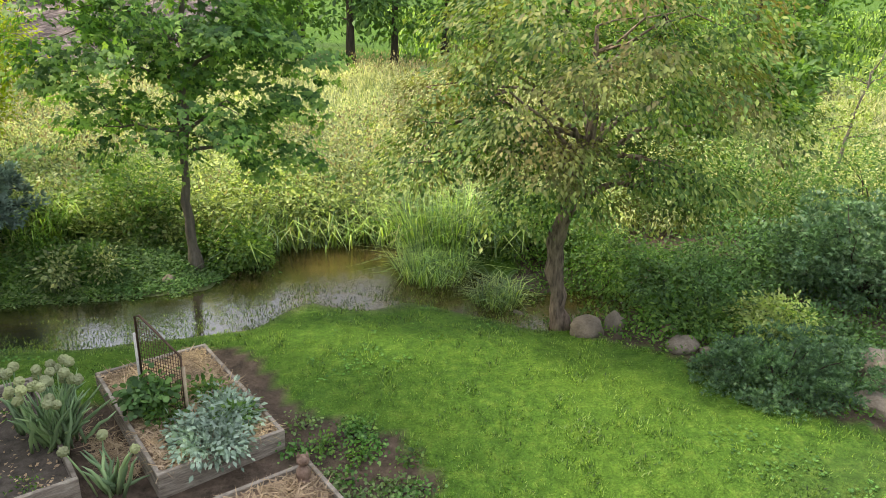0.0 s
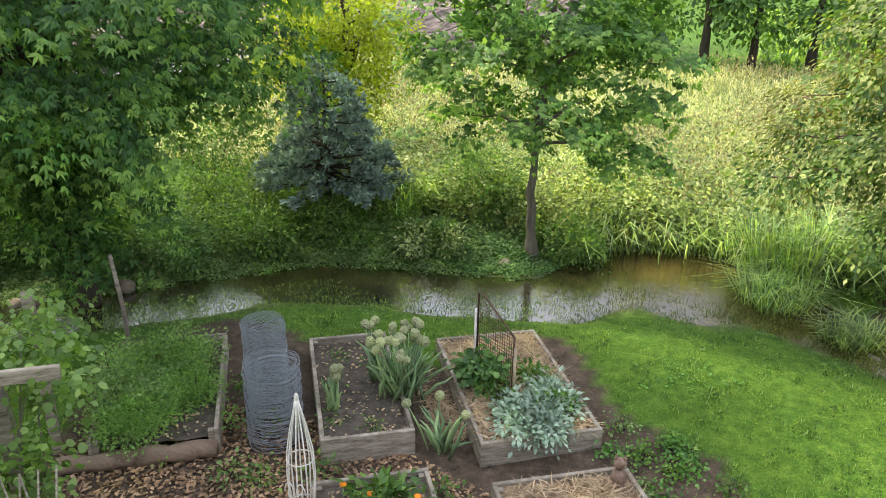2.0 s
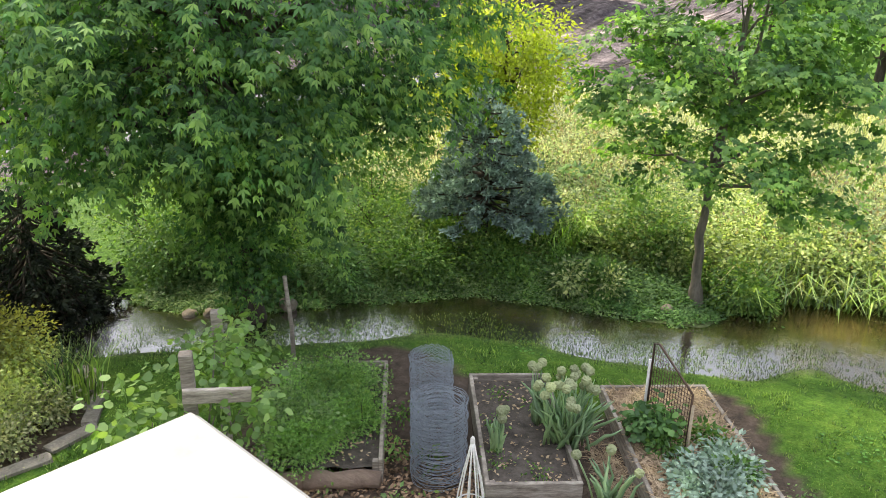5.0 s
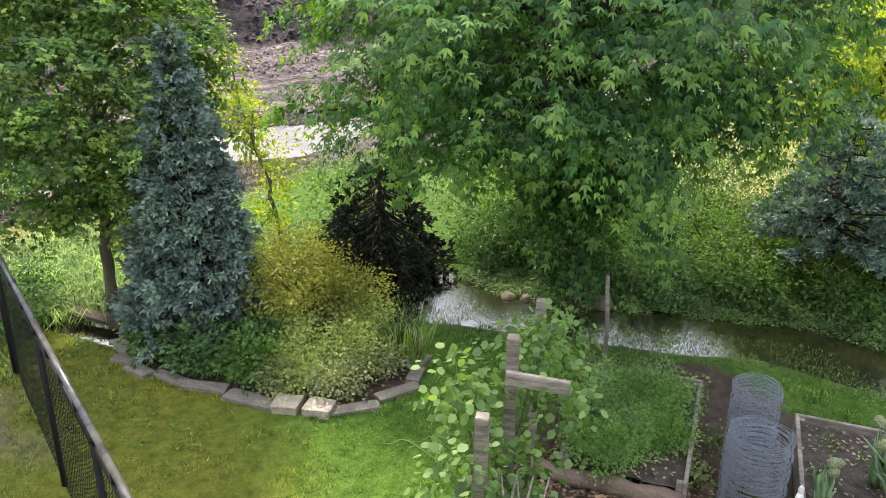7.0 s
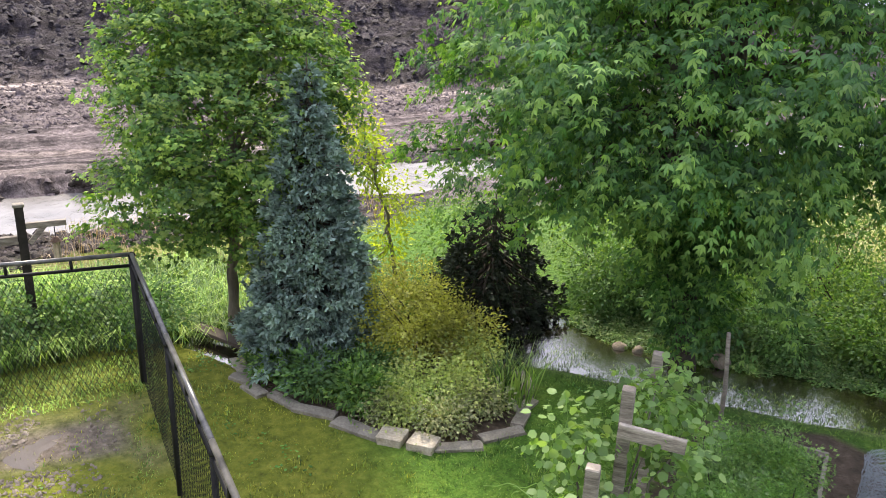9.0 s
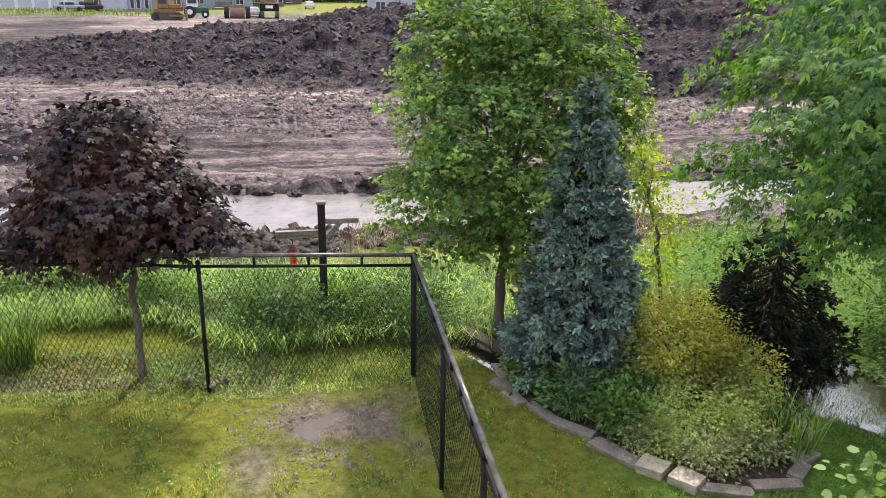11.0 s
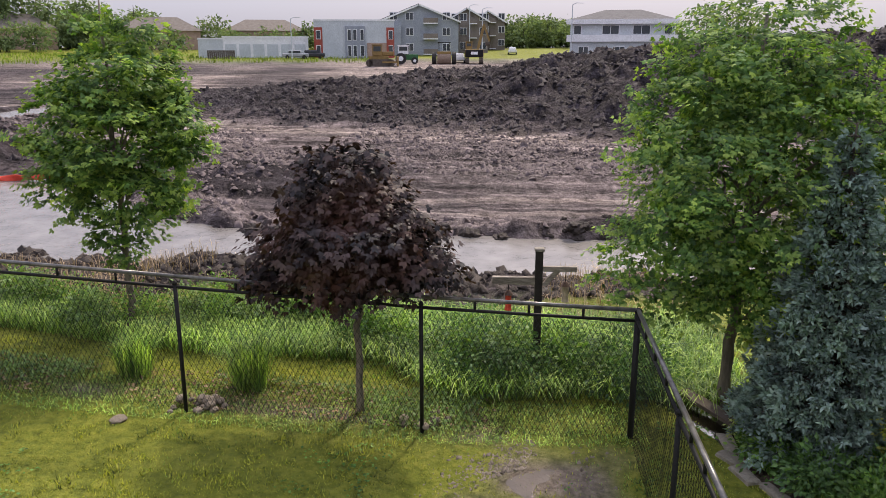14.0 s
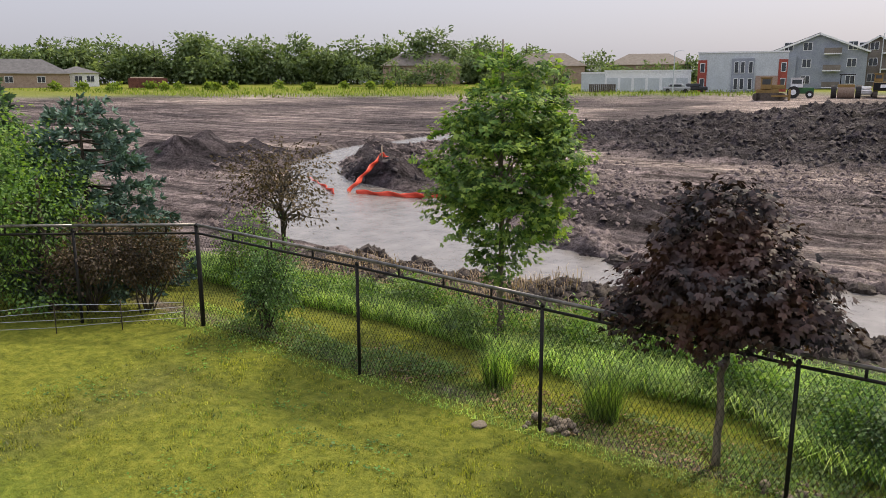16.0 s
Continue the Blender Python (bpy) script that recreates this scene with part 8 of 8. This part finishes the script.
for k in range(16):
    a = 2.15 + 0.42 * rng.random()
    r = 150 + 14 * rng.random()
    x, y = -1.5 - math.sin(a) * r, -1.8 + math.cos(a) * r
    z = ground_z(x, y)
    bush("far_bush", "small round bush on the far field edge", [((x, y, z + 0.7), (0.9, 0.9, 0.8))], 30, 6, 0.2, 0.4, FARGRASS, "round", 0.1, "bush", "far bushes", stems=4)

# woods beyond the meadow
for x, y, h, w, mt in ((-1.6, 28.5, 7, 3.2, SHRUB), (0.2, 27.2, 7.5, 3.0, DARKSHRUB), (1.8, 27.8, 7, 3.2, SHRUB), (3.6, 27.5, 7.5, 3.0, DARKSHRUB), (5.5, 28.6, 7, 3.4, SHRUB), (8.5, 29, 7, 3.5, SHRUB), (12.0, 28, 6.5, 3.6, SHRUB), (15.5, 27.5, 5, 3.4, YOUNG),
                       (19, 31, 6, 4, SHRUB), (-3.4, 29.5, 6, 3, SHRUB), (26.5, 33, 7, 4, SHRUB), (13.5, 21.5, 2.6, 2.2, YOUNG), (10.5, 17, 2.2, 2.0, SHRUB), (7.4, 15.0, 1.8, 1.8, YOUNG)):
    far_tree(x, y, h, w, mt, 170, "green tree at the meadow edge", "meadow_tree", 11, 0.2)
t = tree("oak_tree", "old tree with a thick dark trunk across meadow", [gpt(23.4, 36.2), (23.4, 36.2, 2.5), (23.5, 36.2, 5.0), (23.5, 36.2, 8)], [0.36, 0.3, 0.25, 0.08],
         [((23.5, 36.2, 5.6), (4.0, 3.5, 2.2)), ((20.8, 35.0, 3.6), (2.0, 1.8, 1.2)), ((26, 37, 3.8), (2.2, 2, 1.2))], 360, 12, 0.3, 0.24, SHRUB, DARKBARK, "oval", 14, 0.6, 0.35)
tree("birch_sapling", "thin yellow-green sapling above the shrubs", [gpt(9.2, 12.2), (9.3, 12.3, 1.2), (9.6, 12.4, 2.2), (9.9, 12.5, 2.9)], [0.04, 0.03, 0.02, 0.008],
     [((9.5, 12.4, 2.0), (0.45, 0.45, 0.6)), ((9.9, 12.5, 2.6), (0.35, 0.35, 0.4)), ((9.3, 12.2, 1.3), (0.4, 0.4, 0.5))], 90, 10, 0.12, 0.08, CHARTREUSE, BARK, "oval", 10, 0.2, 0.3)
